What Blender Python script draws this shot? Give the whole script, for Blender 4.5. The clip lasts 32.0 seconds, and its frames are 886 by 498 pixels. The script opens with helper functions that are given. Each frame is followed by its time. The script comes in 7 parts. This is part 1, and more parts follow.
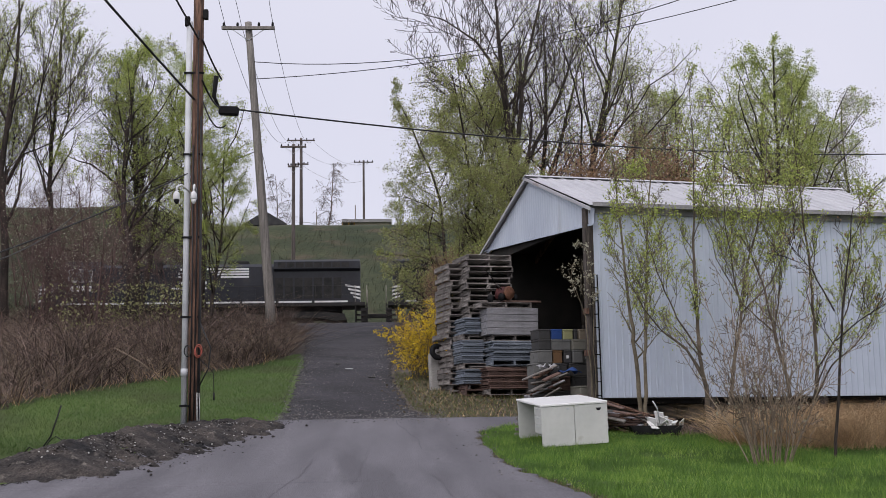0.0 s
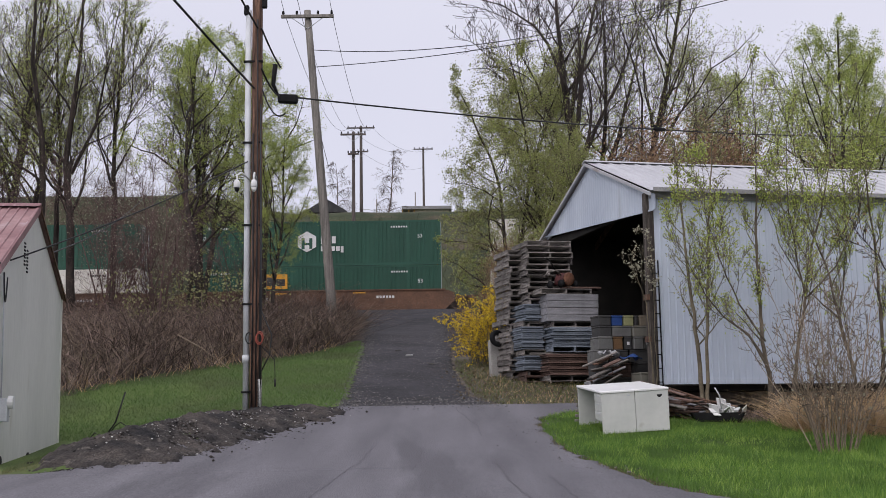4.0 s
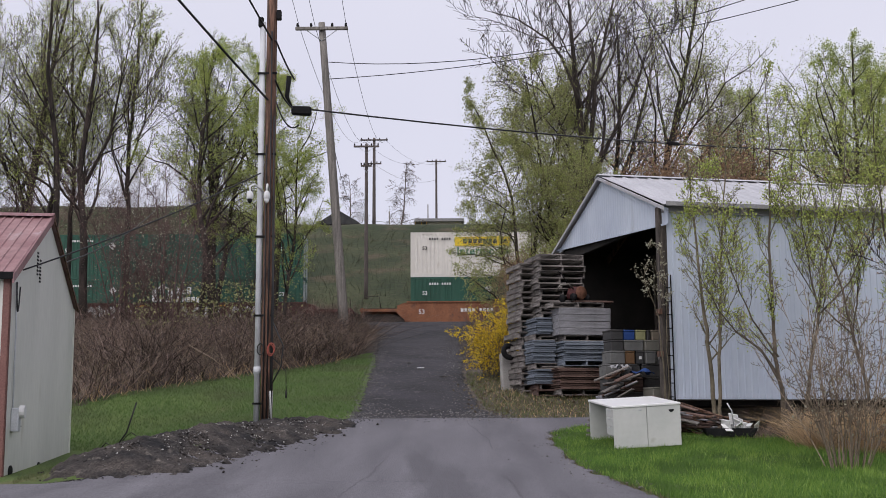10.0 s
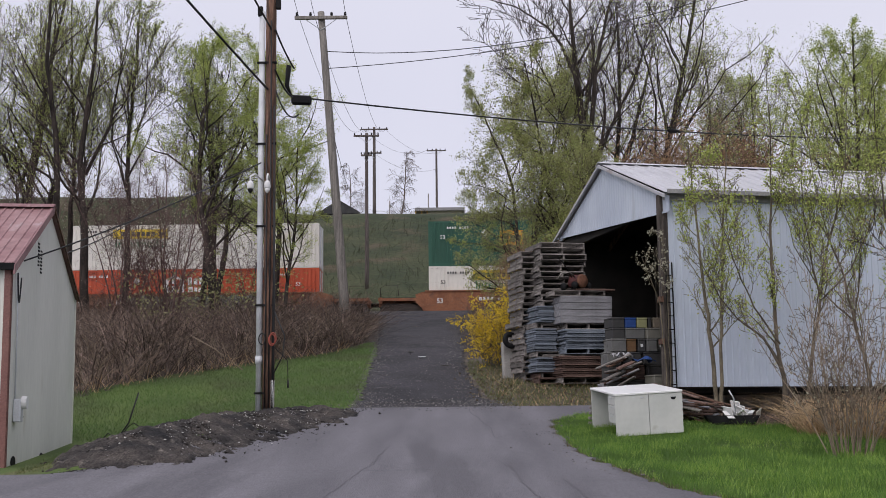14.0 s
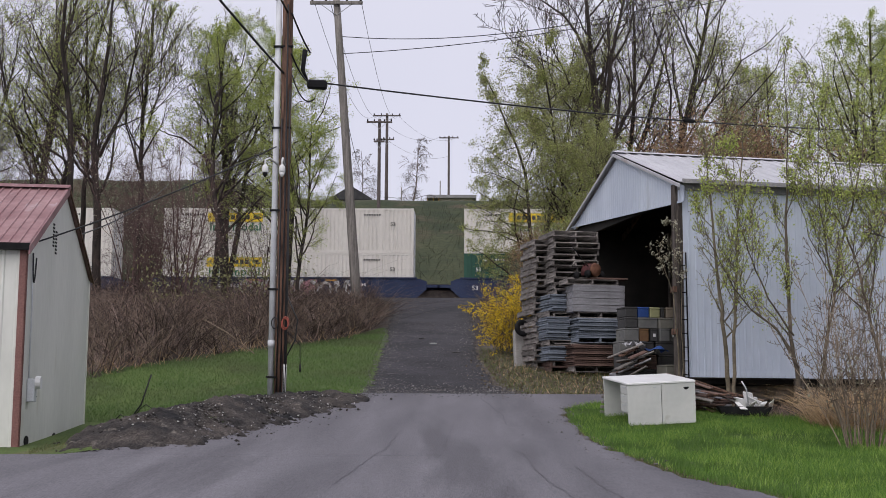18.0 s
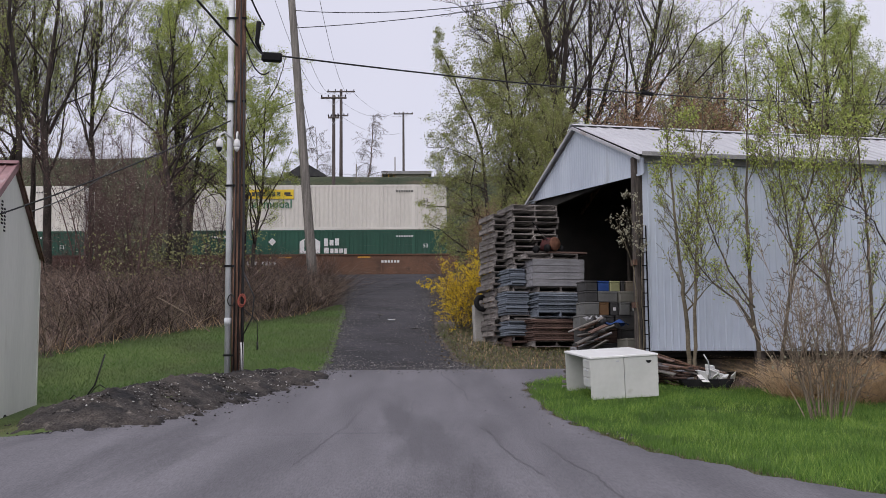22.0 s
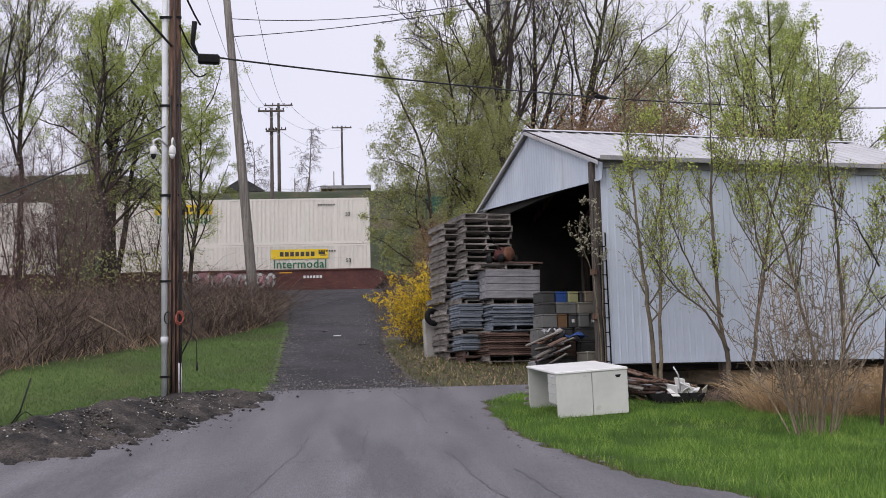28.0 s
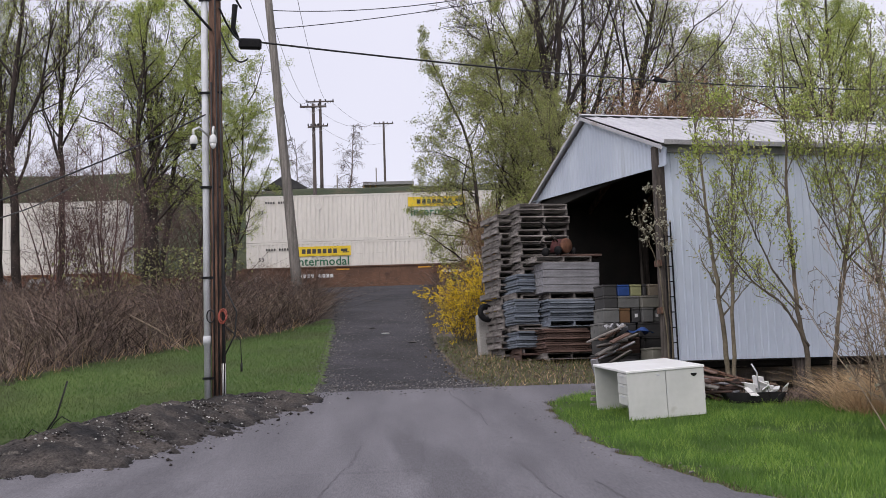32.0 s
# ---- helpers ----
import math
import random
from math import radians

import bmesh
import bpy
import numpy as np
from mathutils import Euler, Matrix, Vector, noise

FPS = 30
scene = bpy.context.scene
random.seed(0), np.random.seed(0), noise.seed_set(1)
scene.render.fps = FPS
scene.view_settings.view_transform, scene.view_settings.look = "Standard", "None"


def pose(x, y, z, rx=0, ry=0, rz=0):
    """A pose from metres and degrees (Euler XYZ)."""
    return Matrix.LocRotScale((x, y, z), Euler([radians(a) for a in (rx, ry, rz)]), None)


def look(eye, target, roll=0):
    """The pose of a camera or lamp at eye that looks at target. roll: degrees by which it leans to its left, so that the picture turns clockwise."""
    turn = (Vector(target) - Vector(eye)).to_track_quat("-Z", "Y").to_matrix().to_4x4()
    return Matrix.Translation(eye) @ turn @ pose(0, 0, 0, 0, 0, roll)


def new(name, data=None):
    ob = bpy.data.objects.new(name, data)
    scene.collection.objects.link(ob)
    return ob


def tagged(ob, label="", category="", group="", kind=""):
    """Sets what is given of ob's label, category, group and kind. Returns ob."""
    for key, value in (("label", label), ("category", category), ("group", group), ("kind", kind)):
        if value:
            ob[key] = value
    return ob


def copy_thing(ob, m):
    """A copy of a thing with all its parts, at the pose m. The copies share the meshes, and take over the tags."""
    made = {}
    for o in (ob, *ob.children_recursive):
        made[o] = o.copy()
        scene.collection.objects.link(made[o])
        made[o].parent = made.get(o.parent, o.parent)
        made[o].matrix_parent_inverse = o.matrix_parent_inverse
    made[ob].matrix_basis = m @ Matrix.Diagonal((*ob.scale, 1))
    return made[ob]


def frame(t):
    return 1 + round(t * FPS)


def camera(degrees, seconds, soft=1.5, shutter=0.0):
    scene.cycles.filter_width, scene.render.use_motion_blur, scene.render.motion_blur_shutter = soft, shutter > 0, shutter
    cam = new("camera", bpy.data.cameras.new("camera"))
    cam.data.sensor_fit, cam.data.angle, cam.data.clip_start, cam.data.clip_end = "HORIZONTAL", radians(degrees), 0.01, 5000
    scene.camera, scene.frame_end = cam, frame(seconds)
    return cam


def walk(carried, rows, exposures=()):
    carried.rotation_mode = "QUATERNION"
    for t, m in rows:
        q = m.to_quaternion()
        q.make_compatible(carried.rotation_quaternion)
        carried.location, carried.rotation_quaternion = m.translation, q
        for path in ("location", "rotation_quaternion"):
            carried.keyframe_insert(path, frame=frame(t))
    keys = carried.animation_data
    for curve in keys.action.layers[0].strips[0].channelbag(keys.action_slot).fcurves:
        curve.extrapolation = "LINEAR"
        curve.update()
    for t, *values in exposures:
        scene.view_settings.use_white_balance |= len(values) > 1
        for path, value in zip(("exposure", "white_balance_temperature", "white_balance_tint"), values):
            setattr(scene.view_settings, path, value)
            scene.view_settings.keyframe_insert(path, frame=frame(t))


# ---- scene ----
cam = camera(39.0, 32.0, soft=0.7)
# seconds, eye, target, roll
PATH = [
    (0, (0.009, 0.043, 1.581), (0.106, 2.02, 1.869), -0.9),
    (0.5, (0.048, 0.075, 1.593), (0.137, 2.049, 1.896), -0.6),
    (1, (0.04, 0.078, 1.586), (0.094, 2.054, 1.891), -0.9),
    (1.5, (0.043, 0.107, 1.587), (0.067, 2.088, 1.865), -0.9),
    (2, (0.036, 0.111, 1.584), (0.053, 2.092, 1.86), -0.9),
    (2.5, (0.033, 0.097, 1.589), (0.038, 2.079, 1.857), -0.9),
    (3, (0.033, 0.097, 1.586), (0.034, 2.079, 1.858), -0.9),
    (3.5, (0.034, 0.076, 1.584), (0.036, 2.058, 1.852), -0.8),
    (5.5, (0.028, 0.098, 1.589), (0.017, 2.079, 1.868), -0.8),
    (6, (0.026, 0.103, 1.594), (0.009, 2.082, 1.883), -0.7),
    (6.5, (0.029, 0.096, 1.589), (0.011, 2.075, 1.881), -0.8),
    (7, (0.032, 0.094, 1.582), (0.012, 2.073, 1.874), -0.8),
    (7.5, (0.026, 0.113, 1.591), (-0.002, 2.093, 1.875), -0.6),
    (8, (0.029, 0.098, 1.592), (-0.007, 2.077, 1.877), -0.7),
    (8.5, (0.022, 0.111, 1.587), (-0.017, 2.09, 1.873), -0.7),
    (9, (0.024, 0.128, 1.591), (-0.015, 2.108, 1.877), -0.6),
    (9.5, (0.032, 0.104, 1.593), (0.0, 2.083, 1.882), -0.6),
    (10, (0.036, 0.098, 1.593), (0.017, 2.077, 1.881), -0.3),
    (10.5, (0.033, 0.104, 1.592), (0.023, 2.082, 1.884), -0.5),
    (11, (0.039, 0.093, 1.594), (0.036, 2.071, 1.887), -0.6),
    (11.5, (0.025, 0.105, 1.592), (0.031, 2.084, 1.875), -0.5),
    (12, (0.036, 0.096, 1.591), (0.048, 2.077, 1.866), -0.6),
    (12.5, (0.027, 0.101, 1.584), (0.037, 2.082, 1.86), -0.6),
    (13, (0.026, 0.119, 1.582), (0.033, 2.099, 1.863), -0.7),
    (13.5, (0.021, 0.12, 1.59), (0.003, 2.101, 1.868), -0.6),
    (14, (0.026, 0.115, 1.587), (0.006, 2.097, 1.858), -0.6),
    (14.5, (0.024, 0.124, 1.584), (0.0, 2.106, 1.856), -0.5),
    (16.5, (0.015, 0.107, 1.58), (-0.01, 2.09, 1.838), -0.4),
    (17, (0.01, 0.111, 1.586), (-0.019, 2.095, 1.839), -0.3),
    (17.5, (-0.026, 0.151, 1.593), (-0.058, 2.136, 1.838), -0.1),
    (18, (-0.039, 0.142, 1.573), (-0.076, 2.125, 1.824), 0.3),
    (18.5, (-0.02, 0.158, 1.582), (-0.049, 2.142, 1.831), 0.0),
    (19, (-0.007, 0.186, 1.588), (-0.058, 2.169, 1.844), -0.5),
    (19.5, (0.045, 0.198, 1.595), (0.022, 2.181, 1.859), -1.0),
    (20, (0.084, 0.225, 1.601), (0.072, 2.206, 1.871), -1.6),
    (20.5, (0.081, 0.244, 1.59), (0.06, 2.227, 1.845), -1.2),
    (21, (0.004, 0.287, 1.594), (-0.017, 2.272, 1.842), -0.4),
    (21.5, (-0.102, 0.36, 1.586), (-0.101, 2.345, 1.837), -1.2),
    (22, (-0.122, 0.459, 1.571), (-0.087, 2.447, 1.785), -0.4),
    (22.5, (-0.058, 0.606, 1.58), (0.012, 2.592, 1.811), -1.4),
    (23, (-0.039, 0.727, 1.576), (0.047, 2.715, 1.778), -0.7),
    (23.5, (-0.143, 0.849, 1.582), (-0.031, 2.836, 1.771), 0.4),
    (24, (-0.28, 0.948, 1.589), (-0.188, 2.936, 1.78), 0.5),
    (24.5, (-0.27, 1.105, 1.593), (-0.165, 3.095, 1.759), -0.3),
    (25, (-0.236, 1.264, 1.618), (-0.086, 3.25, 1.807), -1.4),
    (25.5, (-0.222, 1.371, 1.609), (-0.065, 3.356, 1.796), -0.6),
    (27.5, (-0.366, 1.69, 1.631), (-0.216, 3.672, 1.853), -1.7),
    (28, (-0.325, 1.835, 1.644), (-0.192, 3.817, 1.88), -1.5),
    (28.5, (-0.368, 1.998, 1.64), (-0.265, 3.985, 1.849), -0.3),
    (29, (-0.493, 2.205, 1.664), (-0.395, 4.189, 1.898), -0.8),
    (29.5, (-0.495, 2.345, 1.653), (-0.387, 4.332, 1.855), -1.7),
    (30, (-0.429, 2.514, 1.681), (-0.295, 4.494, 1.928), -2.7),
    (30.5, (-0.442, 2.632, 1.684), (-0.345, 4.617, 1.907), -1.7),
    (31, (-0.553, 2.806, 1.706), (-0.492, 4.793, 1.925), -1.3),
    (31.5, (-0.568, 2.963, 1.68), (-0.508, 4.95, 1.901), -1.2),
    (32, (-0.497, 3.164, 1.73), (-0.431, 5.149, 1.962), -1.9),
]
EXPOSURES = [(0, 0.27, 6570, 13), (23.8, 0.25, 6570, 13), (25, 0.36, 6630, 13), (28, 0.43, 6630, 13), (32, 0.43, 6630, 13)]
walk(cam, [(t, look(eye, target, roll)) for t, eye, target, roll in PATH], EXPOSURES)

# ---- overcast daylight ----
world = bpy.data.worlds.new("overcast_sky")
scene.world = world
world.use_nodes = True
wn, wl = world.node_tree.nodes, world.node_tree.links
wn.clear()
sky = wn.new("ShaderNodeTexSky")
sky.sky_type = "NISHITA"
sky.sun_disc = False
sky.sun_elevation, sky.sun_rotation = radians(48), radians(177)
sky_bg, cloud_bg = wn.new("ShaderNodeBackground"), wn.new("ShaderNodeBackground")
sky_bg.inputs["Strength"].default_value = 0.05
wl.new(sky.outputs["Color"], sky_bg.inputs["Color"])
coord, cloud = wn.new("ShaderNodeTexCoord"), wn.new("ShaderNodeTexNoise")
cloud.inputs["Scale"].default_value, cloud.inputs["Detail"].default_value = 1.6, 4
ramp = wn.new("ShaderNodeValToRGB")
ramp.color_ramp.elements[0].color, ramp.color_ramp.elements[1].color = (0.64, 0.66, 0.79, 1), (0.75, 0.76, 0.87, 1)
ramp.color_ramp.elements[0].position, ramp.color_ramp.elements[1].position = 0.3, 0.7
wl.new(coord.outputs["Generated"], cloud.inputs["Vector"])
wl.new(cloud.outputs["Fac"], ramp.inputs["Fac"])
wl.new(ramp.outputs["Color"], cloud_bg.inputs["Color"])
cloud_bg.inputs["Strength"].default_value = 0.925
sky_mix, sky_out = wn.new("ShaderNodeMixShader"), wn.new("ShaderNodeOutputWorld")
sky_mix.inputs["Fac"].default_value = 0.88
wl.new(sky_bg.outputs["Background"], sky_mix.inputs[1])
wl.new(cloud_bg.outputs["Background"], sky_mix.inputs[2])
wl.new(sky_mix.outputs["Shader"], sky_out.inputs["Surface"])
sun_data = bpy.data.lights.new("sun", "SUN")
sun_data.energy, sun_data.angle, sun_data.color = 1.7, radians(80), (1.0, 0.97, 0.93)
sun = new("sun", sun_data)
sun.matrix_basis = look((-22, -28, 60), (0, 20, 0))

# ---- materials ----
def mat(name, c1, c2, scale=2.0, rough=0.8, metal=0.0, bump=0.25, grain=40.0, vary=0.0, islands=0.0, stretch=(1, 1, 1), gritty=0.25, spec=0.4, stain=None, stain_scale=0.6, stain_at=0.6):
    """Two colours in soft patches, a fine grain over them, and a third colour in stains."""
    m = bpy.data.materials.new(name)
    m.use_nodes = True
    n, l = m.node_tree.nodes, m.node_tree.links
    b = n["Principled BSDF"]
    tc, mp = n.new("ShaderNodeTexCoord"), n.new("ShaderNodeMapping")
    mp.inputs["Scale"].default_value = stretch
    l.new(tc.outputs["Object"], mp.inputs["Vector"])
    big, fine = n.new("ShaderNodeTexNoise"), n.new("ShaderNodeTexNoise")
    big.inputs["Scale"].default_value, big.inputs["Detail"].default_value = scale, 5
    fine.inputs["Scale"].default_value, fine.inputs["Detail"].default_value = grain, 3
    for q in (big, fine):
        l.new(mp.outputs["Vector"], q.inputs["Vector"])
    r = n.new("ShaderNodeValToRGB")
    r.color_ramp.elements[0].position, r.color_ramp.elements[1].position = 0.35, 0.65
    r.color_ramp.elements[0].color, r.color_ramp.elements[1].color = (*c1, 1), (*c2, 1)
    l.new(big.outputs["Fac"], r.inputs["Fac"])
    col = r.outputs["Color"]
    if stain:
        sn, sr, sm = n.new("ShaderNodeTexNoise"), n.new("ShaderNodeValToRGB"), n.new("ShaderNodeMix")
        sn.inputs["Scale"].default_value, sn.inputs["Detail"].default_value = stain_scale, 7
        l.new(mp.outputs["Vector"], sn.inputs["Vector"])
        sr.color_ramp.elements[0].position, sr.color_ramp.elements[1].position = stain_at, min(stain_at + 0.12, 1)
        l.new(sn.outputs["Fac"], sr.inputs["Fac"])
        sm.data_type = "RGBA"
        l.new(sr.outputs["Color"], sm.inputs["Factor"])
        l.new(col, sm.inputs["A"])
        sm.inputs["B"].default_value = (*stain, 1)
        col = sm.outputs["Result"]
    hsv = n.new("ShaderNodeHueSaturation")
    l.new(col, hsv.inputs["Color"])
    mr = n.new("ShaderNodeMapRange")
    mr.inputs["To Min"].default_value, mr.inputs["To Max"].default_value = 1 - gritty, 1 + gritty
    mr.inputs["From Min"].default_value, mr.inputs["From Max"].default_value = 0.25, 0.75
    l.new(fine.outputs["Fac"], mr.inputs["Value"])
    val = mr.outputs["Result"]
    for amount, node, out in ((vary, "ShaderNodeObjectInfo", "Random"), (islands, "ShaderNodeNewGeometry", "Random Per Island")):
        if amount:
            src, m2, mul = n.new(node), n.new("ShaderNodeMapRange"), n.new("ShaderNodeMath")
            m2.inputs["To Min"].default_value, m2.inputs["To Max"].default_value = 1 - amount, 1 + amount
            l.new(src.outputs[out], m2.inputs["Value"])
            mul.operation = "MULTIPLY"
            l.new(val, mul.inputs[0])
            l.new(m2.outputs["Result"], mul.inputs[1])
            val = mul.outputs["Value"]
    l.new(val, hsv.inputs["Value"])
    l.new(hsv.outputs["Color"], b.inputs["Base Color"])
    b.inputs["Roughness"].default_value, b.inputs["Metallic"].default_value = rough, metal
    b.inputs["Specular IOR Level"].default_value = spec
    if bump:
        bp = n.new("ShaderNodeBump")
        bp.inputs["Strength"].default_value, bp.inputs["Distance"].default_value = bump, 0.02
        l.new(fine.outputs["Fac"], bp.inputs["Height"])
        l.new(bp.outputs["Normal"], b.inputs["Normal"])
    return m


def leaf_mat(name, c1, c2, see=0.35):
    """Leaves in two greens, leaf by leaf, that let some light through."""
    m = bpy.data.materials.new(name)
    m.use_nodes = True
    n, l = m.node_tree.nodes, m.node_tree.links
    b, out = n["Principled BSDF"], n["Material Output"]
    g, r = n.new("ShaderNodeNewGeometry"), n.new("ShaderNodeValToRGB")
    r.color_ramp.elements[0].color, r.color_ramp.elements[1].color = (*c1, 1), (*c2, 1)
    l.new(g.outputs["Random Per Island"], r.inputs["Fac"])
    l.new(r.outputs["Color"], b.inputs["Base Color"])
    b.inputs["Roughness"].default_value = 0.6
    t, mx = n.new("ShaderNodeBsdfTranslucent"), n.new("ShaderNodeMixShader")
    l.new(r.outputs["Color"], t.inputs["Color"])
    mx.inputs["Fac"].default_value = see
    l.new(b.outputs["BSDF"], mx.inputs[1])
    l.new(t.outputs["BSDF"], mx.inputs[2])
    l.new(mx.outputs["Shader"], out.inputs["Surface"])
    return m


def grass_mat(name, c1, c2, patch, scale=0.5, see=0.35):
    """Blades in two greens, with soft wide patches of a third colour in the sward."""
    m = leaf_mat(name, c1, c2, see)
    n, l = m.node_tree.nodes, m.node_tree.links
    tc, wide, r, mx = n.new("ShaderNodeTexCoord"), n.new("ShaderNodeTexNoise"), n.new("ShaderNodeValToRGB"), n.new("ShaderNodeMix")
    wide.inputs["Scale"].default_value, wide.inputs["Detail"].default_value = scale, 5
    l.new(tc.outputs["Object"], wide.inputs["Vector"])
    r.color_ramp.elements[0].position, r.color_ramp.elements[1].position = 0.42, 0.62
    l.new(wide.outputs["Fac"], r.inputs["Fac"])
    mx.data_type = "RGBA"
    first = n["Color Ramp"].outputs["Color"]
    l.new(r.outputs["Color"], mx.inputs["Factor"])
    l.new(first, mx.inputs["A"])
    mx.inputs["B"].default_value = (*patch, 1)
    l.new(mx.outputs["Result"], n["Principled BSDF"].inputs["Base Color"])
    l.new(mx.outputs["Result"], n["Translucent BSDF"].inputs["Color"])
    return m


ASPHALT = mat("asphalt", (0.10, 0.096, 0.108), (0.155, 0.149, 0.165), 0.9, 0.85, bump=0.5, grain=60, gritty=0.3, stain=(0.092, 0.088, 0.099), stain_scale=0.8, stain_at=0.55, stretch=(1.3, 0.12, 1))
OLD_ASPHALT = mat("old_asphalt", (0.022, 0.021, 0.025), (0.046, 0.043, 0.05), 0.5, 0.95, bump=0.8, grain=30, gritty=0.5, stain=(0.12, 0.11, 0.115), stain_scale=2.2, stain_at=0.64)
GROUND = mat("lawn_soil", (0.045, 0.075, 0.014), (0.08, 0.12, 0.025), 0.6, 0.95, bump=0.6, grain=25, gritty=0.4, stain=(0.10, 0.085, 0.04), stain_scale=0.35, stain_at=0.6)
BRUSH_SOIL = mat("leaf_litter", (0.022, 0.016, 0.012), (0.06, 0.042, 0.03), 1.2, 0.95, bump=0.8, grain=14, gritty=0.5)
HILL_GRASS = mat("hill_grass", (0.022, 0.033, 0.012), (0.055, 0.062, 0.027), 0.16, 0.95, bump=0.5, grain=2.5, gritty=0.35, stain=(0.075, 0.06, 0.036), stain_scale=0.2, stain_at=0.55)
# dark earth; its strong tone contrast also stands in for shading between lumps
DIRT = mat("dark_dirt", (0.009, 0.0085, 0.0095), (0.062, 0.052, 0.046), 1.9, 0.95, bump=1.0, grain=34, gritty=0.8, stain=(0.13, 0.115, 0.1), stain_scale=5, stain_at=0.6)
PALE_STONE = mat("pale_stone", (0.22, 0.21, 0.2), (0.5, 0.49, 0.47), 5, 0.9, bump=0.3, islands=0.5)
EARTH = mat("bare_earth", (0.06, 0.048, 0.038), (0.11, 0.088, 0.068), 1.5, 0.95, bump=0.8, grain=25, gritty=0.4, stain=(0.07, 0.085, 0.03), stain_scale=1.4, stain_at=0.55)
GRAVEL = mat("gravel", (0.09, 0.085, 0.085), (0.19, 0.18, 0.175), 3, 0.95, bump=0.8, grain=35, gritty=0.5, islands=0.5)
BALLAST = mat("ballast", (0.12, 0.11, 0.10), (0.22, 0.20, 0.18), 3, 0.95, bump=0.9, grain=18, gritty=0.5)
WHITE_STEEL = mat("white_steel_siding", (0.44, 0.49, 0.58), (0.52, 0.57, 0.65), 0.8, 0.45, bump=0.05, grain=12, gritty=0.04, vary=0.03, stain=(0.35, 0.37, 0.40), stain_scale=0.9, stain_at=0.64, stretch=(1, 1, 0.25))
ROOF_STEEL = mat("weathered_roof_steel", (0.40, 0.40, 0.425), (0.48, 0.48, 0.505), 1.6, 0.5, bump=0.05, grain=14, gritty=0.07, vary=0.05, stain=(0.27, 0.205, 0.18), stain_scale=1.6, stain_at=0.62, stretch=(1, 0.35, 0.35))
CREAM = mat("cream_siding", (0.57, 0.575, 0.525), (0.66, 0.66, 0.61), 0.7, 0.6, bump=0.05, grain=9, gritty=0.05, stain=(0.48, 0.46, 0.39), stain_scale=1.2, stain_at=0.68, stretch=(1, 1, 0.35))
RED_ROOF = mat("faded_red_roof", (0.2, 0.095, 0.1), (0.33, 0.2, 0.2), 2.6, 0.6, bump=0.1, grain=14, gritty=0.2, stain=(0.42, 0.34, 0.34), stain_scale=3.0, stain_at=0.6, stretch=(0.4, 1, 0.4))
RED_TRIM = mat("brown_red_trim", (0.17, 0.075, 0.065), (0.21, 0.10, 0.085), 2, 0.6, bump=0.05)
DARK_WOOD = mat("dark_creosote_wood", (0.05, 0.029, 0.022), (0.19, 0.105, 0.072), 3.5, 0.9, bump=0.6, grain=18, gritty=0.4, stretch=(6, 6, 0.5), stain=(0.02, 0.016, 0.015), stain_scale=0.7, stain_at=0.58)
POLE_WOOD = mat("weathered_pole_wood", (0.13, 0.12, 0.11), (0.24, 0.22, 0.20), 2, 0.9, bump=0.5, grain=18, gritty=0.35, stretch=(6, 6, 0.4))
GREY_WOOD = mat("weathered_pallet_wood", (0.10, 0.09, 0.083), (0.26, 0.235, 0.22), 3, 0.9, bump=0.4, grain=20, gritty=0.3, vary=0.35, stretch=(1, 6, 6), stain=(0.07, 0.06, 0.055), stain_scale=2, stain_at=0.62)
BROWN_WOOD = mat("brown_old_boards", (0.06, 0.036, 0.03), (0.15, 0.095, 0.078), 3, 0.9, bump=0.4, grain=20, gritty=0.3, vary=0.35, stretch=(1, 6, 6))
BLUE_WOOD = mat("blue_grey_boards", (0.10, 0.12, 0.15), (0.20, 0.225, 0.265), 3, 0.8, bump=0.3, grain=20, gritty=0.25, vary=0.3, stretch=(1, 6, 6))
LIGHT_GREY = mat("light_grey_boards", (0.17, 0.168, 0.18), (0.27, 0.267, 0.285), 3, 0.8, bump=0.3, grain=20, gritty=0.2, vary=0.12, stretch=(1, 5, 5))
CONDUIT = mat("grey_conduit", (0.46, 0.475, 0.5), (0.56, 0.575, 0.6), 3, 0.5, bump=0.05, gritty=0.08)
WIRE = mat("black_wire", (0.012, 0.012, 0.013), (0.02, 0.02, 0.022), 3, 0.6, bump=0)
WHITE_PLASTIC = mat("white_plastic", (0.62, 0.62, 0.62), (0.72, 0.72, 0.71), 3, 0.4, bump=0.03, gritty=0.05)
BLACK_PLASTIC = mat("black_plastic", (0.008, 0.008, 0.009), (0.016, 0.016, 0.017), 3, 0.7, bump=0.05, spec=0.12)
DESK_WHITE = mat("off_white_desk_enamel", (0.50, 0.51, 0.49), (0.58, 0.58, 0.56), 1.6, 0.42, bump=0.03, grain=12, gritty=0.04, stain=(0.42, 0.41, 0.37), stain_scale=2.5, stain_at=0.68)
DESK_TOP = mat("white_laminate", (0.72, 0.72, 0.71), (0.80, 0.80, 0.80), 1.6, 0.35, bump=0.02, grain=12, gritty=0.03)
# near black: the shade inside the open shed, put into the colour
INSIDE_SHADE = mat("shed_inside_shade", (0.013, 0.012, 0.011), (0.026, 0.023, 0.02), 1.5, 0.9, bump=0.2)
CONCRETE = mat("stained_concrete", (0.17, 0.155, 0.14), (0.27, 0.25, 0.23), 1.3, 0.9, bump=0.4, grain=20, gritty=0.25, stain=(0.10, 0.085, 0.07), stain_scale=1.0, stain_at=0.57)
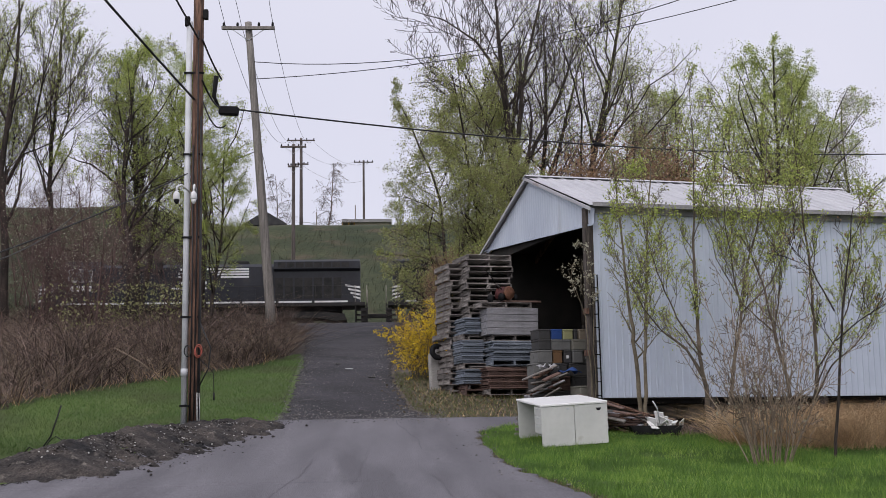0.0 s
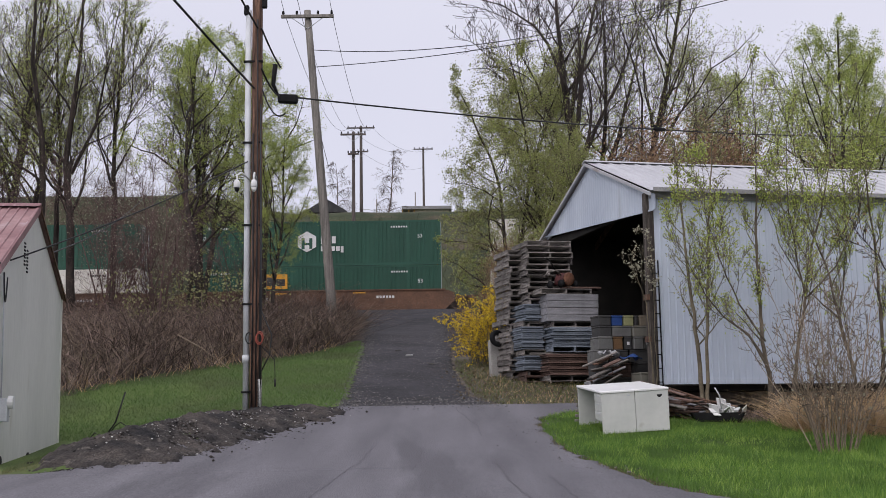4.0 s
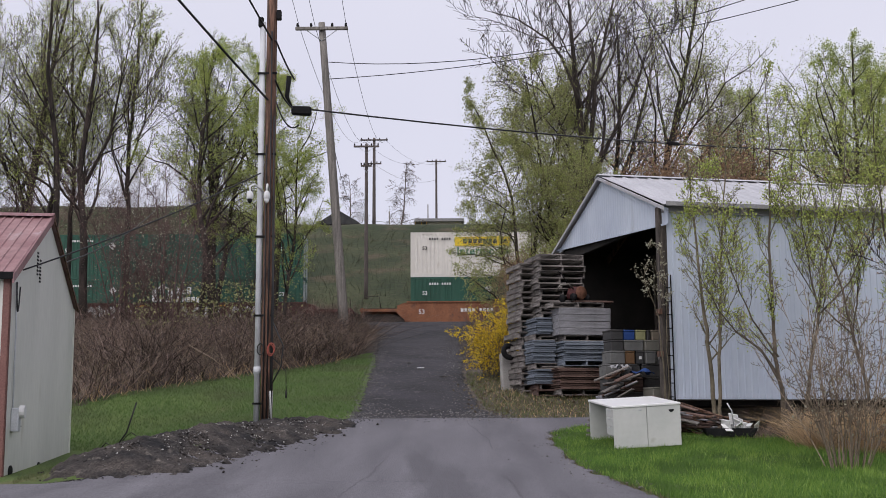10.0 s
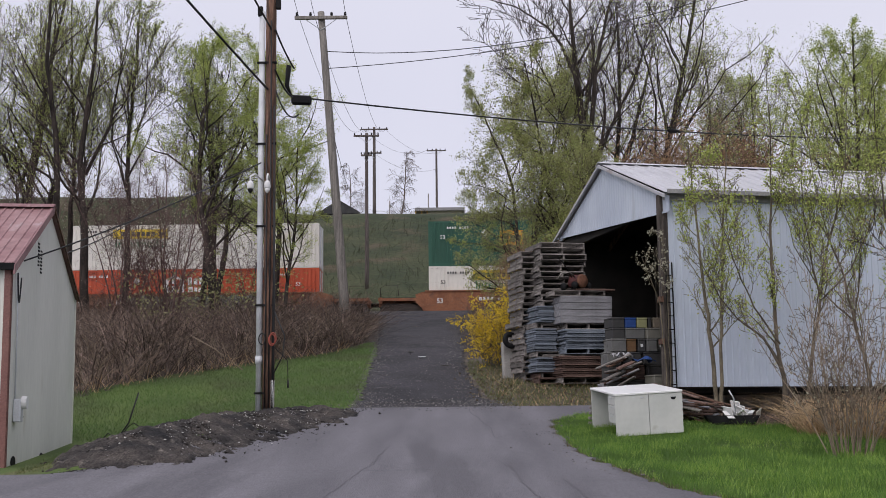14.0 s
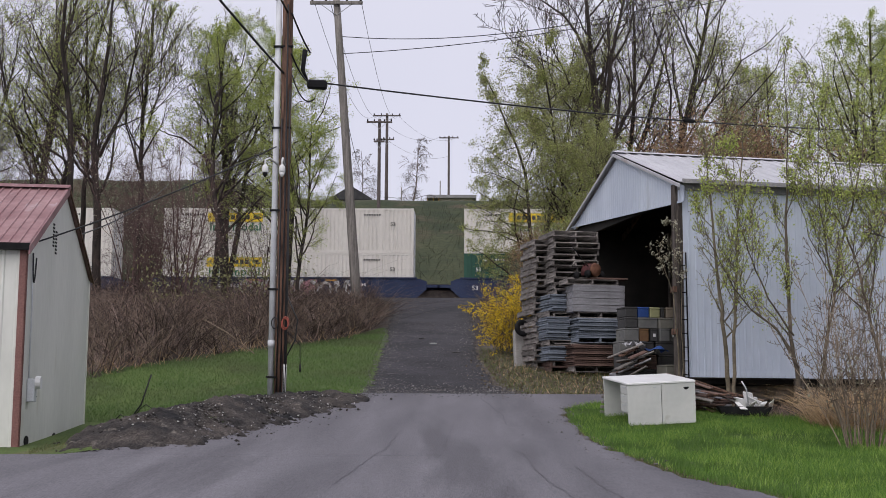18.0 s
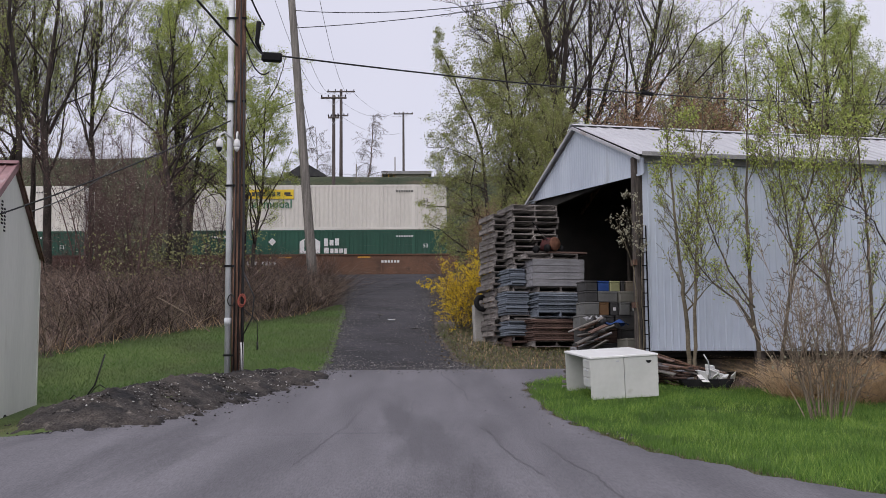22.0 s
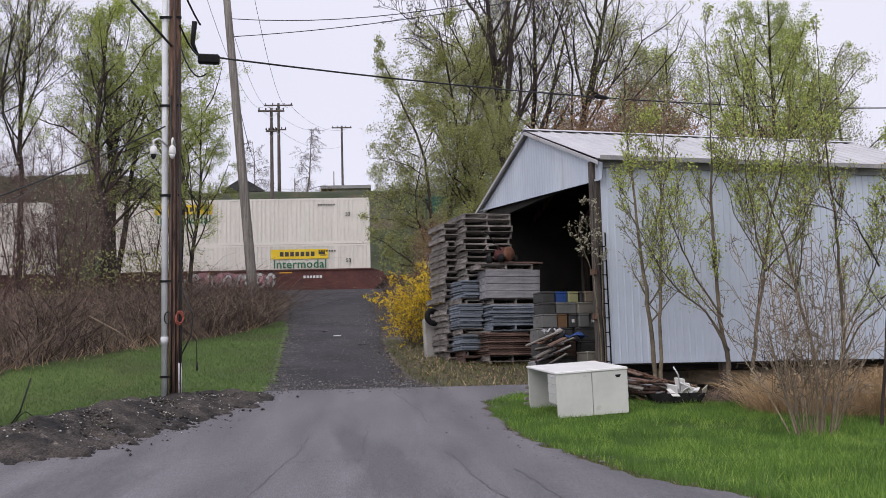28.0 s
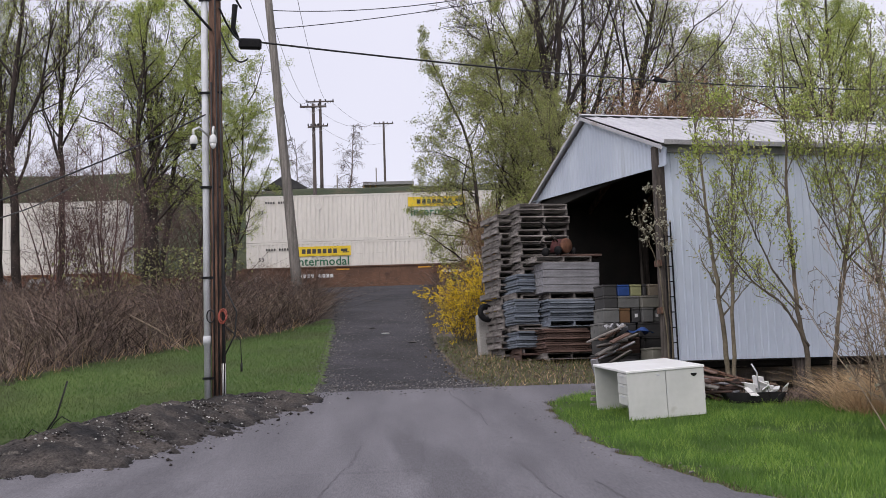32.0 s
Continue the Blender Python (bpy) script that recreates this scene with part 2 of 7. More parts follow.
RUST = mat("rusty_steel", (0.10, 0.04, 0.025), (0.21, 0.10, 0.06), 2, 0.85, bump=0.2, grain=14, gritty=0.3)
BARK = mat("grey_bark", (0.034, 0.028, 0.024), (0.088, 0.072, 0.062), 2, 0.95, bump=0.6, grain=16, gritty=0.3, stretch=(3, 3, 0.6))
DARK_BARK = mat("dark_bark", (0.02, 0.016, 0.014), (0.056, 0.043, 0.037), 2, 0.95, bump=0.6, grain=16, gritty=0.3, stretch=(3, 3, 0.6))
RED_TWIG = mat("reddish_twigs", (0.06, 0.036, 0.034), (0.125, 0.08, 0.072), 2, 0.95, bump=0, islands=0.4)
TWIG_BROWN = mat("brown_grey_twigs", (0.06, 0.046, 0.039), (0.135, 0.105, 0.09), 1, 0.95, bump=0, islands=0.4)
RUST_TWIG = mat("rust_brown_twigs", (0.1, 0.06, 0.038), (0.19, 0.12, 0.08), 1, 0.95, bump=0, islands=0.4)
YOUNG_BARK = mat("tan_brown_bark", (0.055, 0.045, 0.033), (0.13, 0.105, 0.076), 2, 0.95, bump=0.4, grain=16, islands=0.2)
SHRUB_TWIG = mat("grey_brown_shrub_twigs", (0.09, 0.068, 0.052), (0.19, 0.148, 0.115), 1.5, 0.95, bump=0, islands=0.4)
TAN_TWIG = mat("tan_twigs", (0.19, 0.145, 0.105), (0.30, 0.24, 0.18), 2, 0.95, bump=0, islands=0.4)
OLIVE_BARK = mat("olive_bark", (0.08, 0.068, 0.046), (0.18, 0.15, 0.105), 2, 0.95, bump=0.4, grain=16, islands=0.2)
# brown stems; the darkest patches stand in for shaded hollows in the brush
BRUSH_BROWN = mat("dead_brush_stems", (0.026, 0.017, 0.014), (0.26, 0.19, 0.158), 0.9, 0.95, bump=0, islands=0.8)
DRY_GRASS = mat("dry_straw", (0.36, 0.235, 0.125), (0.56, 0.41, 0.25), 2, 0.95, bump=0, islands=0.3)
LEAF_LIME = leaf_mat("lime_spring_leaves", (0.25, 0.33, 0.06), (0.48, 0.53, 0.15))
LEAF_GREEN = leaf_mat("fresh_green_leaves", (0.20, 0.27, 0.06), (0.38, 0.43, 0.14))
LEAF_OLIVE = leaf_mat("olive_yellow_leaves", (0.16, 0.17, 0.06), (0.38, 0.38, 0.17))
LEAF_BUD = leaf_mat("pale_buds", (0.27, 0.25, 0.17), (0.43, 0.42, 0.33))
LEAF_BRONZE = leaf_mat("bronze_buds", (0.22, 0.13, 0.07), (0.34, 0.23, 0.13))
FORSYTHIA = leaf_mat("yellow_blossom", (0.72, 0.48, 0.012), (0.85, 0.64, 0.03), 0.25)
GRASS = grass_mat("grass_blades", (0.045, 0.135, 0.016), (0.23, 0.37, 0.07), (0.075, 0.15, 0.028), 0.7, 0.4)
BRIGHT_GRASS = leaf_mat("bright_grass_blades", (0.13, 0.26, 0.03), (0.33, 0.46, 0.1), 0.4)
LITTER_BLADES = leaf_mat("dead_grass_blades", (0.07, 0.055, 0.035), (0.2, 0.16, 0.1), 0.2)
OLIVE_GRASS = leaf_mat("olive_weed_blades", (0.07, 0.09, 0.03), (0.17, 0.18, 0.07), 0.3)
FAR_GRASS = grass_mat("clipped_grass_blades", (0.07, 0.14, 0.034), (0.15, 0.235, 0.068), (0.11, 0.135, 0.057), 0.33, 0.3)


# ---- shapes ----
def mesh_of(name, verts, faces, material=None, smooth=False):
    me = bpy.data.meshes.new(name)
    me.from_pydata([tuple(v) for v in verts], [], faces)
    me.update()
    if smooth:
        me.shade_smooth()
    if material:
        me.materials.append(material)
    return me


def thing(name, m, label, category, group="", kind=""):
    ob = new(name)
    ob.matrix_basis = m
    return tagged(ob, label, category, group, kind)


def part(name, bm, material, parent, label="", m=None, smooth=False):
    """Links a bmesh or a mesh as one object under a thing or a part."""
    me = bm
    if isinstance(bm, bmesh.types.BMesh):
        me = bpy.data.meshes.new(name)
        bm.to_mesh(me)
        bm.free()
        me.materials.append(material)
        if smooth:
            me.shade_smooth()
    elif material and not me.materials:
        me.materials.append(material)
    ob = new(name, me)
    ob.parent = parent
    if m is not None:
        ob.matrix_basis = m
    if label:
        ob["label"] = label
    return ob


def box_bm(x0, x1, y0, y1, z0, z1, bevel=0.0, bm=None):
    own = bm is None
    bm = bm or bmesh.new()
    r = bmesh.ops.create_cube(bm, size=1, matrix=Matrix.LocRotScale(((x0 + x1) / 2, (y0 + y1) / 2, (z0 + z1) / 2), None, (x1 - x0, y1 - y0, z1 - z0)))
    if bevel:
        edges = {e for v in r["verts"] for e in v.link_edges}
        bmesh.ops.bevel(bm, geom=list(edges), offset=bevel, segments=1, affect="EDGES")
    return bm


def boxes(*specs, bevel=0.0):
    bm = bmesh.new()
    for s in specs:
        box_bm(*s, bevel=bevel, bm=bm)
    return bm


def prism(poly, axis, a, b):
    """A closed outline (pairs) drawn out along an axis from a to b; the pairs are the other two axes in order."""
    def at(p, w):
        return (w, p[0], p[1]) if axis == "x" else (p[0], w, p[1]) if axis == "y" else (p[0], p[1], w)
    bm = bmesh.new()
    lo, hi = [bm.verts.new(at(p, a)) for p in poly], [bm.verts.new(at(p, b)) for p in poly]
    bm.faces.new(lo), bm.faces.new(hi)
    for i in range(len(poly)):
        j = (i + 1) % len(poly)
        bm.faces.new((lo[i], lo[j], hi[j], hi[i]))
    bmesh.ops.recalc_face_normals(bm, faces=bm.faces)
    return bm


def tubes(lines, sides=4, caps=True):
    """Tapered tubes along polylines: (points, radii). Returns verts and faces."""
    verts, faces = [], []
    ring = [(math.cos(2 * math.pi * k / sides), math.sin(2 * math.pi * k / sides)) for k in range(sides)]
    for pts, radii in lines:
        base, n = len(verts), len(pts)
        for i in range(n):
            d = (pts[min(i + 1, n - 1)] - pts[max(i - 1, 0)])
            d = d.normalized() if d.length > 1e-9 else Vector((0, 0, 1))
            u = d.cross(Vector((1, 0, 0)) if abs(d.x) < 0.8 else Vector((0, 1, 0))).normalized()
            w = d.cross(u)
            for c, s in ring:
                verts.append(pts[i] + (u * c + w * s) * radii[i])
        for i in range(n - 1):
            for k in range(sides):
                q, k2 = base + i * sides, (k + 1) % sides
                faces.append((q + k, q + k2, q + sides + k2, q + sides + k))
        if caps:
            faces.append(tuple(base + (n - 1) * sides + k for k in range(sides)))
            faces.append(tuple(base + k for k in reversed(range(sides))))
    return verts, faces


def tube_mesh(name, lines, material, sides=6, smooth=True):
    return mesh_of(name, *tubes(lines, sides), material, smooth)


def sag(a, b, drop, n=14):
    a, b = Vector(a), Vector(b)
    return [a.lerp(b, i / n) - Vector((0, 0, 4 * drop * (i / n) * (1 - i / n))) for i in range(n + 1)]


def text_mesh(word, size, material, spacing=1.0):
    """Lettering as a thin mesh in the x-z plane, facing -y, its left foot at the origin."""
    cu = bpy.data.curves.new("lettering", "FONT")
    cu.body, cu.size, cu.extrude, cu.space_character, cu.resolution_u = word, size, 0.004, spacing, 2
    cu.offset = size * 0.012
    tmp = bpy.data.objects.new("lettering", cu)
    me = bpy.data.meshes.new_from_object(tmp)
    bpy.data.objects.remove(tmp)
    me.transform(pose(0, 0, 0, 90))
    me.materials.clear()
    me.materials.append(material)
    return me


def leaf_quads(points, size, rng, flat=0.0, long=1.6):
    """One small pointed leaf at each place."""
    p = np.asarray(points)
    n = len(p)
    a = rng.normal(size=(n, 3))
    a[:, 2] *= 1 - flat
    a /= np.linalg.norm(a, axis=1)[:, None]
    b = np.cross(a, rng.normal(size=(n, 3)))
    b /= np.linalg.norm(b, axis=1)[:, None]
    s = (size * rng.uniform(0.6, 1.4, n))[:, None]
    v = np.stack([p, p + a * s * long * 0.5 + b * s * 0.5, p + a * s * long, p + a * s * long * 0.5 - b * s * 0.5], 1).reshape(-1, 3)
    return v, np.arange(4 * n).reshape(n, 4)


def fast_mesh(name, v, f, material):
    """A mesh of equal-sided faces from arrays."""
    me = bpy.data.meshes.new(name)
    k = f.shape[1]
    me.vertices.add(len(v))
    me.vertices.foreach_set("co", np.ascontiguousarray(v, dtype=np.float32).ravel())
    me.loops.add(f.size)
    me.loops.foreach_set("vertex_index", np.ascontiguousarray(f, dtype=np.int32).ravel())
    me.polygons.add(len(f))
    me.polygons.foreach_set("loop_start", np.arange(0, f.size, k, dtype=np.int32))
    me.update(calc_edges=True)
    me.materials.append(material)
    return me

# ---- ground ----
ROAD_Y = [-60, -10, 0, 7, 13.8, 17.8, 20.6, 25.8, 30, 36.8, 45, 60, 74, 76.5, 79, 84, 90, 100, 132, 145, 400, 2500]
ROAD_Z = [-1.5, -0.4, 0.0, 0.42, 0.80, 1.01, 1.26, 1.80, 2.36, 3.36, 4.42, 6.25, 7.98, 8.2, 8.12, 8.12, 8.3, 11.9, 23.6, 23.9, 24.7, 30.7]


def smooth01(a):
    a = np.clip(a, 0, 1)
    return a * a * (3 - 2 * a)


def ground_z(x, y):
    """Height of the ground at a place; takes numbers or arrays."""
    x, y = np.asarray(x, float), np.asarray(y, float)
    z = (np.interp(y - 1.2, ROAD_Y, ROAD_Z) + np.interp(y, ROAD_Y, ROAD_Z) + np.interp(y + 1.2, ROAD_Y, ROAD_Z)) / 3
    # the berm by the pole
    t = np.clip((y - 18.0) / 6.5, 0, 1)
    d = np.hypot(x - (-4.75 + 1.65 * t), (y - (18.0 + 6.5 * t)))
    z = z + 0.36 * np.exp(-(d / 0.8) ** 2) * (1 - 0.75 * smooth01((y - 20.5) / 4))
    # the lower lawn behind the cream shed
    z = z - smooth01((-3.9 - x) / 2.8) * np.interp(y, [14, 16, 19, 24.6, 27, 31], [0, 0.08, 0.16, 0.46, 0.36, 0])
    # the hollow under the shed, the bank on the far left, the hill behind
    z = z - 0.5 * smooth01((x - 4.3) / 1.2) * smooth01((y - 22.3) / 2.2) * smooth01((40 - y) / 6)
    z = z + 2.6 * smooth01((-14 - x) / 14) * smooth01((y - 118) / 20)
    z = z + 0.12 * np.sin(x * 0.35 + 1.3) * np.sin(y * 0.27) * smooth01((np.abs(x + 1) - 5) / 4) * smooth01((y - 27) / 6)
    return z


def gz(x, y):
    return float(ground_z(x, y))


def axis_steps(*spans):
    return np.unique(np.concatenate([np.linspace(a, b, n) for a, b, n in spans]))


XL_NEW = ([-60, 15.9, 16.2, 16.5, 17.0, 21, 24, 25.7], [-60, -60, -8, -5.6, -4.3, -3.15, -2.65, -2.15])
XR_NEW = ([-60, 5, 9, 11.5, 13.8, 17.8, 21, 23.2, 24.2, 24.9, 25.7], [9, 7, 4.6, 3.25, 2.45, 1.86, 1.66, 1.75, 2.3, 3.2, 3.5])
XL_OLD = ([25.7, 27.5, 40, 59, 70, 77], [-2.2, -2.05, -2.5, -3.5, -4.5, -6.5])
XR_OLD = ([25.7, 27.5, 33, 40, 59, 70, 77], [1.1, 0.6, 0.25, 0.2, 0.2, 0.5, 2.0])


def ground_sheet():
    xs = axis_steps((-1500, -120, 12), (-120, -30, 30), (-30, 30, 151), (30, 120, 30), (120, 1500, 12))
    ys = axis_steps((-60, 0, 16), (0, 45, 151), (45, 150, 120), (150, 2400, 30))
    X, Y = np.meshgrid(xs, ys)
    Z = ground_z(X, Y)
    v = np.stack([X, Y, Z], -1).reshape(-1, 3)
    nx, ny = len(xs), len(ys)
    i = np.arange(nx * (ny - 1)).reshape(ny - 1, nx)[:, :-1].ravel()
    f = np.stack([i, i + 1, i + nx + 1, i + nx], 1)
    me = fast_mesh("ground", v, f, GROUND)
    me.materials.append(BRUSH_SOIL)
    me.materials.append(HILL_GRASS)
    me.materials.append(BALLAST)
    me.materials.append(EARTH)
    c = v[f].mean(1)
    brush_edge = np.interp(c[:, 0], [-20, -9, -4, -2.4, 0.3, 3, 12], [28.5, 30, 38.5, 44, 34, 29.5, 27])
    idx = np.where(c[:, 1] > 88, 2, np.where(c[:, 1] > 77, 3, np.where(c[:, 1] > brush_edge, 1, 0)))
    idx = np.where((c[:, 0] > 4.4) & (c[:, 0] < 14) & (c[:, 1] < 34) & (c[:, 1] > np.interp(c[:, 0], [4.2, 5, 12], [24.2, 22.3, 21.6])), 1, idx)
    beside_lane = (c[:, 0] > -0.2) & (c[:, 0] < 3.6) & (c[:, 1] > 25.6) & (c[:, 1] < 37)
    idx = np.where(beside_lane, 4, idx)
    me.polygons.foreach_set("material_index", idx.astype(np.int32))
    me.shade_smooth()
    return tagged(new("ground", me), "rising grassy ground with leaf litter and a hill", "ground", kind="structure")


def ribbon(name, left, right, y0, y1, rows, cols, lift, material, label, category):
    """A paved strip between two edge lines, laid on the ground."""
    rng = np.random.default_rng(5)
    ys = np.linspace(y0, y1, rows)
    wl_, wr_ = rng.normal(0, 0.05, rows), rng.normal(0, 0.05, rows)
    xl, xr = np.interp(ys, *left) + wl_, np.interp(ys, *right) + wr_
    u = np.concatenate([[0], np.linspace(0.0015, 0.9985, cols - 2), [1]])
    X = xl[:, None] * (1 - u) + xr[:, None] * u
    Y = np.repeat(ys[:, None], cols, 1)
    Z = ground_z(X, Y) + lift
    Z[:, 0] -= 0.05
    Z[:, -1] -= 0.05
    v = np.stack([X, Y, Z], -1).reshape(-1, 3)
    i = np.arange(rows * cols).reshape(rows, cols)[:-1, :-1].ravel()
    me = fast_mesh(name, v, np.stack([i, i + 1, i + cols + 1, i + cols], 1), material)
    me.shade_smooth()
    return tagged(new(name, me), label, category, kind="structure")


ground = ground_sheet()
road = ribbon("road", XL_NEW, XR_NEW, -30, 25.9, 280, 90, 0.03, ASPHALT, "grey worn asphalt drive with a patched joint", "road")
road_old = ribbon("road_upper", XL_OLD, XR_OLD, 25.6, 77, 240, 26, 0.022, OLD_ASPHALT, "dark crumbling asphalt lane up to the railway", "road")


def dirt_berm():
    rng = np.random.default_rng(8)
    xs, ys = np.linspace(-7.6, -1.9, 150), np.linspace(15.6, 26.4, 240)
    X, Y = np.meshgrid(xs, ys)
    t = np.clip((Y - 17.8) / 6.7, 0, 1)
    d = np.hypot(X - (-4.6 + 1.6 * t), Y - (17.8 + 6.7 * t))
    n = np.array([[noise.noise((x * 1.7, y * 1.7, 0)) for x in xs] for y in ys])
    n2 = np.array([[noise.noise((x * 6, y * 6, 3)) for x in xs] for y in ys])
    n3 = np.array([[noise.noise((x * 13, y * 13, 9)) for x in xs] for y in ys])
    rim = 1.0 + 0.2 * t + 0.16 * n + 0.12 * n2
    ruts = 0.05 * np.sin(5.5 * (X + 0.25 * Y) + 2.5 * n) * smooth01((X + 5.2) / 1.2)
    Z = ground_z(X, Y) + 0.05 + 0.05 * n2 + 0.035 * n3 + 0.09 * np.maximum(n, 0) + 0.6 * ruts * smooth01((rim - d) / 0.4) - 0.17 * smooth01((d - rim + 0.15) / 0.4)
    v = np.stack([X, Y, Z], -1).reshape(-1, 3)
    i = np.arange(len(xs) * len(ys)).reshape(len(ys), len(xs))[:-1, :-1].ravel()
    f = np.stack([i, i + 1, i + len(xs) + 1, i + len(xs)], 1)
    keep = ((d - rim).reshape(-1)[f] < 0.25).any(1)
    me = fast_mesh("dirt_mound", v, f[keep], DIRT)
    me.shade_smooth()
    tagged(new("dirt_mound", me), "low mound of dark loose dirt and stones beside the drive", "dirt mound", kind="stuff")


dirt_berm()


def pebbles(name, places, size, material, label, seed):
    """Loose stones, each a small lump, joined."""
    rng = np.random.default_rng(seed)
    p = np.asarray(places)
    n = len(p)
    octa = np.array([(1, 0, 0), (0, 1, 0), (-1, 0, 0), (0, -1, 0), (0, 0, 0.7), (0, 0, -0.5)])
    tri = np.array([(0, 1, 4), (1, 2, 4), (2, 3, 4), (3, 0, 4), (1, 0, 5), (2, 1, 5), (3, 2, 5), (0, 3, 5)])
    s = size * rng.uniform(0.4, 1.3, (n, 1, 1)) * rng.uniform(0.7, 1.3, (n, 6, 1))
    a = rng.uniform(0, 6.28, n)
    rot = np.stack([np.cos(a), -np.sin(a), 0 * a, np.sin(a), np.cos(a), 0 * a, 0 * a, 0 * a, 1 + 0 * a], 1).reshape(n, 3, 3)
    v = np.einsum("nij,nkj->nki", rot, octa[None] * s) + p[:, None]
    f = (tri[None] + 6 * np.arange(n)[:, None, None]).reshape(-1, 3)
    tagged(new(name, fast_mesh(name, v.reshape(-1, 3), f, material)), label, "gravel", kind="stuff")


def gravel_verges():
    rng = np.random.default_rng(21)
    out = []
    for left, right, y0, y1, n in ((XL_NEW, XR_NEW, 15.2, 25.6, 450), (XL_OLD, XR_OLD, 25.7, 60, 2600)):
        ys = rng.uniform(y0, y1, n)
        side = rng.random(n) < 0.6
        x = np.where(side, np.interp(ys, *left), np.interp(ys, *right)) + np.abs(rng.normal(0, 0.28, n)) * np.where(side, 1, -1) * np.where(rng.random(n) < 0.6, 1, -0.5)
        out.append(np.stack([x, ys, ground_z(x, ys) + 0.028], 1))
    x, y = rng.uniform(-2.2, 1.3, 900), rng.normal(26.4, 0.6, 900)
    out.append(np.stack([x, y, ground_z(x, y) + 0.028], 1))
    pebbles("verge_gravel", np.concatenate(out), 0.022, GRAVEL, "loose grey gravel along the edges of the drive", 3)
    t = rng.random(600)
    x, y = -4.6 + 1.6 * t + rng.normal(0, 0.5, 600), 17.8 + 6.7 * t + rng.normal(0, 0.4, 600)
    t = rng.random(1600)
    cx, cy = -4.6 + 1.6 * t + rng.normal(0, 0.5, 1600), 17.8 + 6.7 * t + rng.normal(0, 0.4, 1600)
    pebbles("mound_clods", np.stack([cx, cy, ground_z(cx, cy) + 0.05], 1), 0.03, DIRT, "clods of dark earth on the mound", 6)
    lx, ly = rng.uniform(-2.2, 0.4, 1500), rng.uniform(25.9, 48, 1500)
    pebbles("lane_grit", np.stack([lx, ly, ground_z(lx, ly) + 0.025], 1), 0.016, GRAVEL, "loose pale grit on the old lane", 7)
    pebbles("mound_stones", np.stack([x, y, ground_z(x, y) + 0.06], 1), 0.015, GRAVEL, "stones scattered over the dirt mound", 4)
    t = rng.random(300)
    x, y = -4.55 + 1.6 * t + rng.normal(0.15, 0.5, 300), 17.8 + 6.7 * t + rng.normal(0, 0.4, 300)
    pebbles("pale_stones", np.stack([x, y, ground_z(x, y) + 0.075], 1), 0.017, PALE_STONE, "pale stones and shards strewn over the dirt mound", 9)
    y = rng.uniform(16.6, 25.6, 2600)
    x = np.interp(y, *XL_NEW) + rng.exponential(0.16, 2600) - 0.1
    pebbles("edge_grit", np.stack([x, y, ground_z(x, y) + 0.032], 1), 0.013, DIRT, "dark grit washed over the edge of the drive", 10)


gravel_verges()


def crack(points, width, material, label):
    """A narrow dark line in the asphalt, laid just over it."""
    v, f = [], []
    for i, (x, y) in enumerate(points):
        z = gz(x, y) + 0.034
        v += [(x - width / 2, y, z), (x + width / 2, y, z)]
        if i:
            k = 2 * i
            f.append((k - 2, k - 1, k + 1, k))
    tagged(new("asphalt_crack", mesh_of("asphalt_crack", v, f, material)), label, "crack", kind="structure")


def cracks():
    tar = mat("crack_shadow", (0.075, 0.07, 0.08), (0.1, 0.095, 0.105), 4, 0.9, bump=0.2)
    r = random.Random(3)
    for x, y0, y1, w, drift in ((0.62, 20.6, 25.6, 0.014, -0.05), (1.0, 12.0, 17.0, 0.012, -0.04), (1.5, 10.5, 15.0, 0.012, -0.06), (0.3, 9.5, 13.0, 0.01, 0.05), (-1.4, 13.0, 19.0, 0.01, 0.06), (-0.4, 16.0, 21.0, 0.008, 0.03)):
        pts, q = [], x
        n = int((y1 - y0) / 0.12)
        for i in range(n + 1):
            q += r.gauss(drift * 0.12, 0.013)
            pts.append((q, y0 + 0.12 * i))
        crack(pts, w, tar, "thin dark crack in the asphalt")


cracks()

# ---- pole shed with an open end ----
SHED = pose(4.53, 26.73, 2.23, 0, 0, 13.0)
SHED_W, SHED_L, SHED_E, SHED_R = 7.4, 8.5, 4.19, 5.5


def ribbed(width, height, pitch=0.15, depth=0.02, thick=0.006):
    """A ribbed steel sheet in the x-z plane, ribs upright, from the origin."""
    xs, n = [], max(1, round(width / pitch))
    p = width / n
    for i in range(n):
        xs += [(i * p, 0), (i * p + 0.7 * p, 0), (i * p + 0.78 * p, -depth), (i * p + 0.92 * p, -depth)]
    xs.append((width, 0))
    v = [(x, y, z) for z in (0, height) for x, y in xs] + [(x, y + thick, z) for z in (0, height) for x, y in xs]
    k = len(xs)
    f = []
    for i in range(k - 1):
        f += [(i, i + 1, k + i + 1, k + i), (2 * k + i + 1, 2 * k + i, 3 * k + i, 3 * k + i + 1)]
        f += [(k + i, k + i + 1, 3 * k + i + 1, 3 * k + i), (i + 1, i, 2 * k + i, 2 * k + i + 1)]
    return v, f


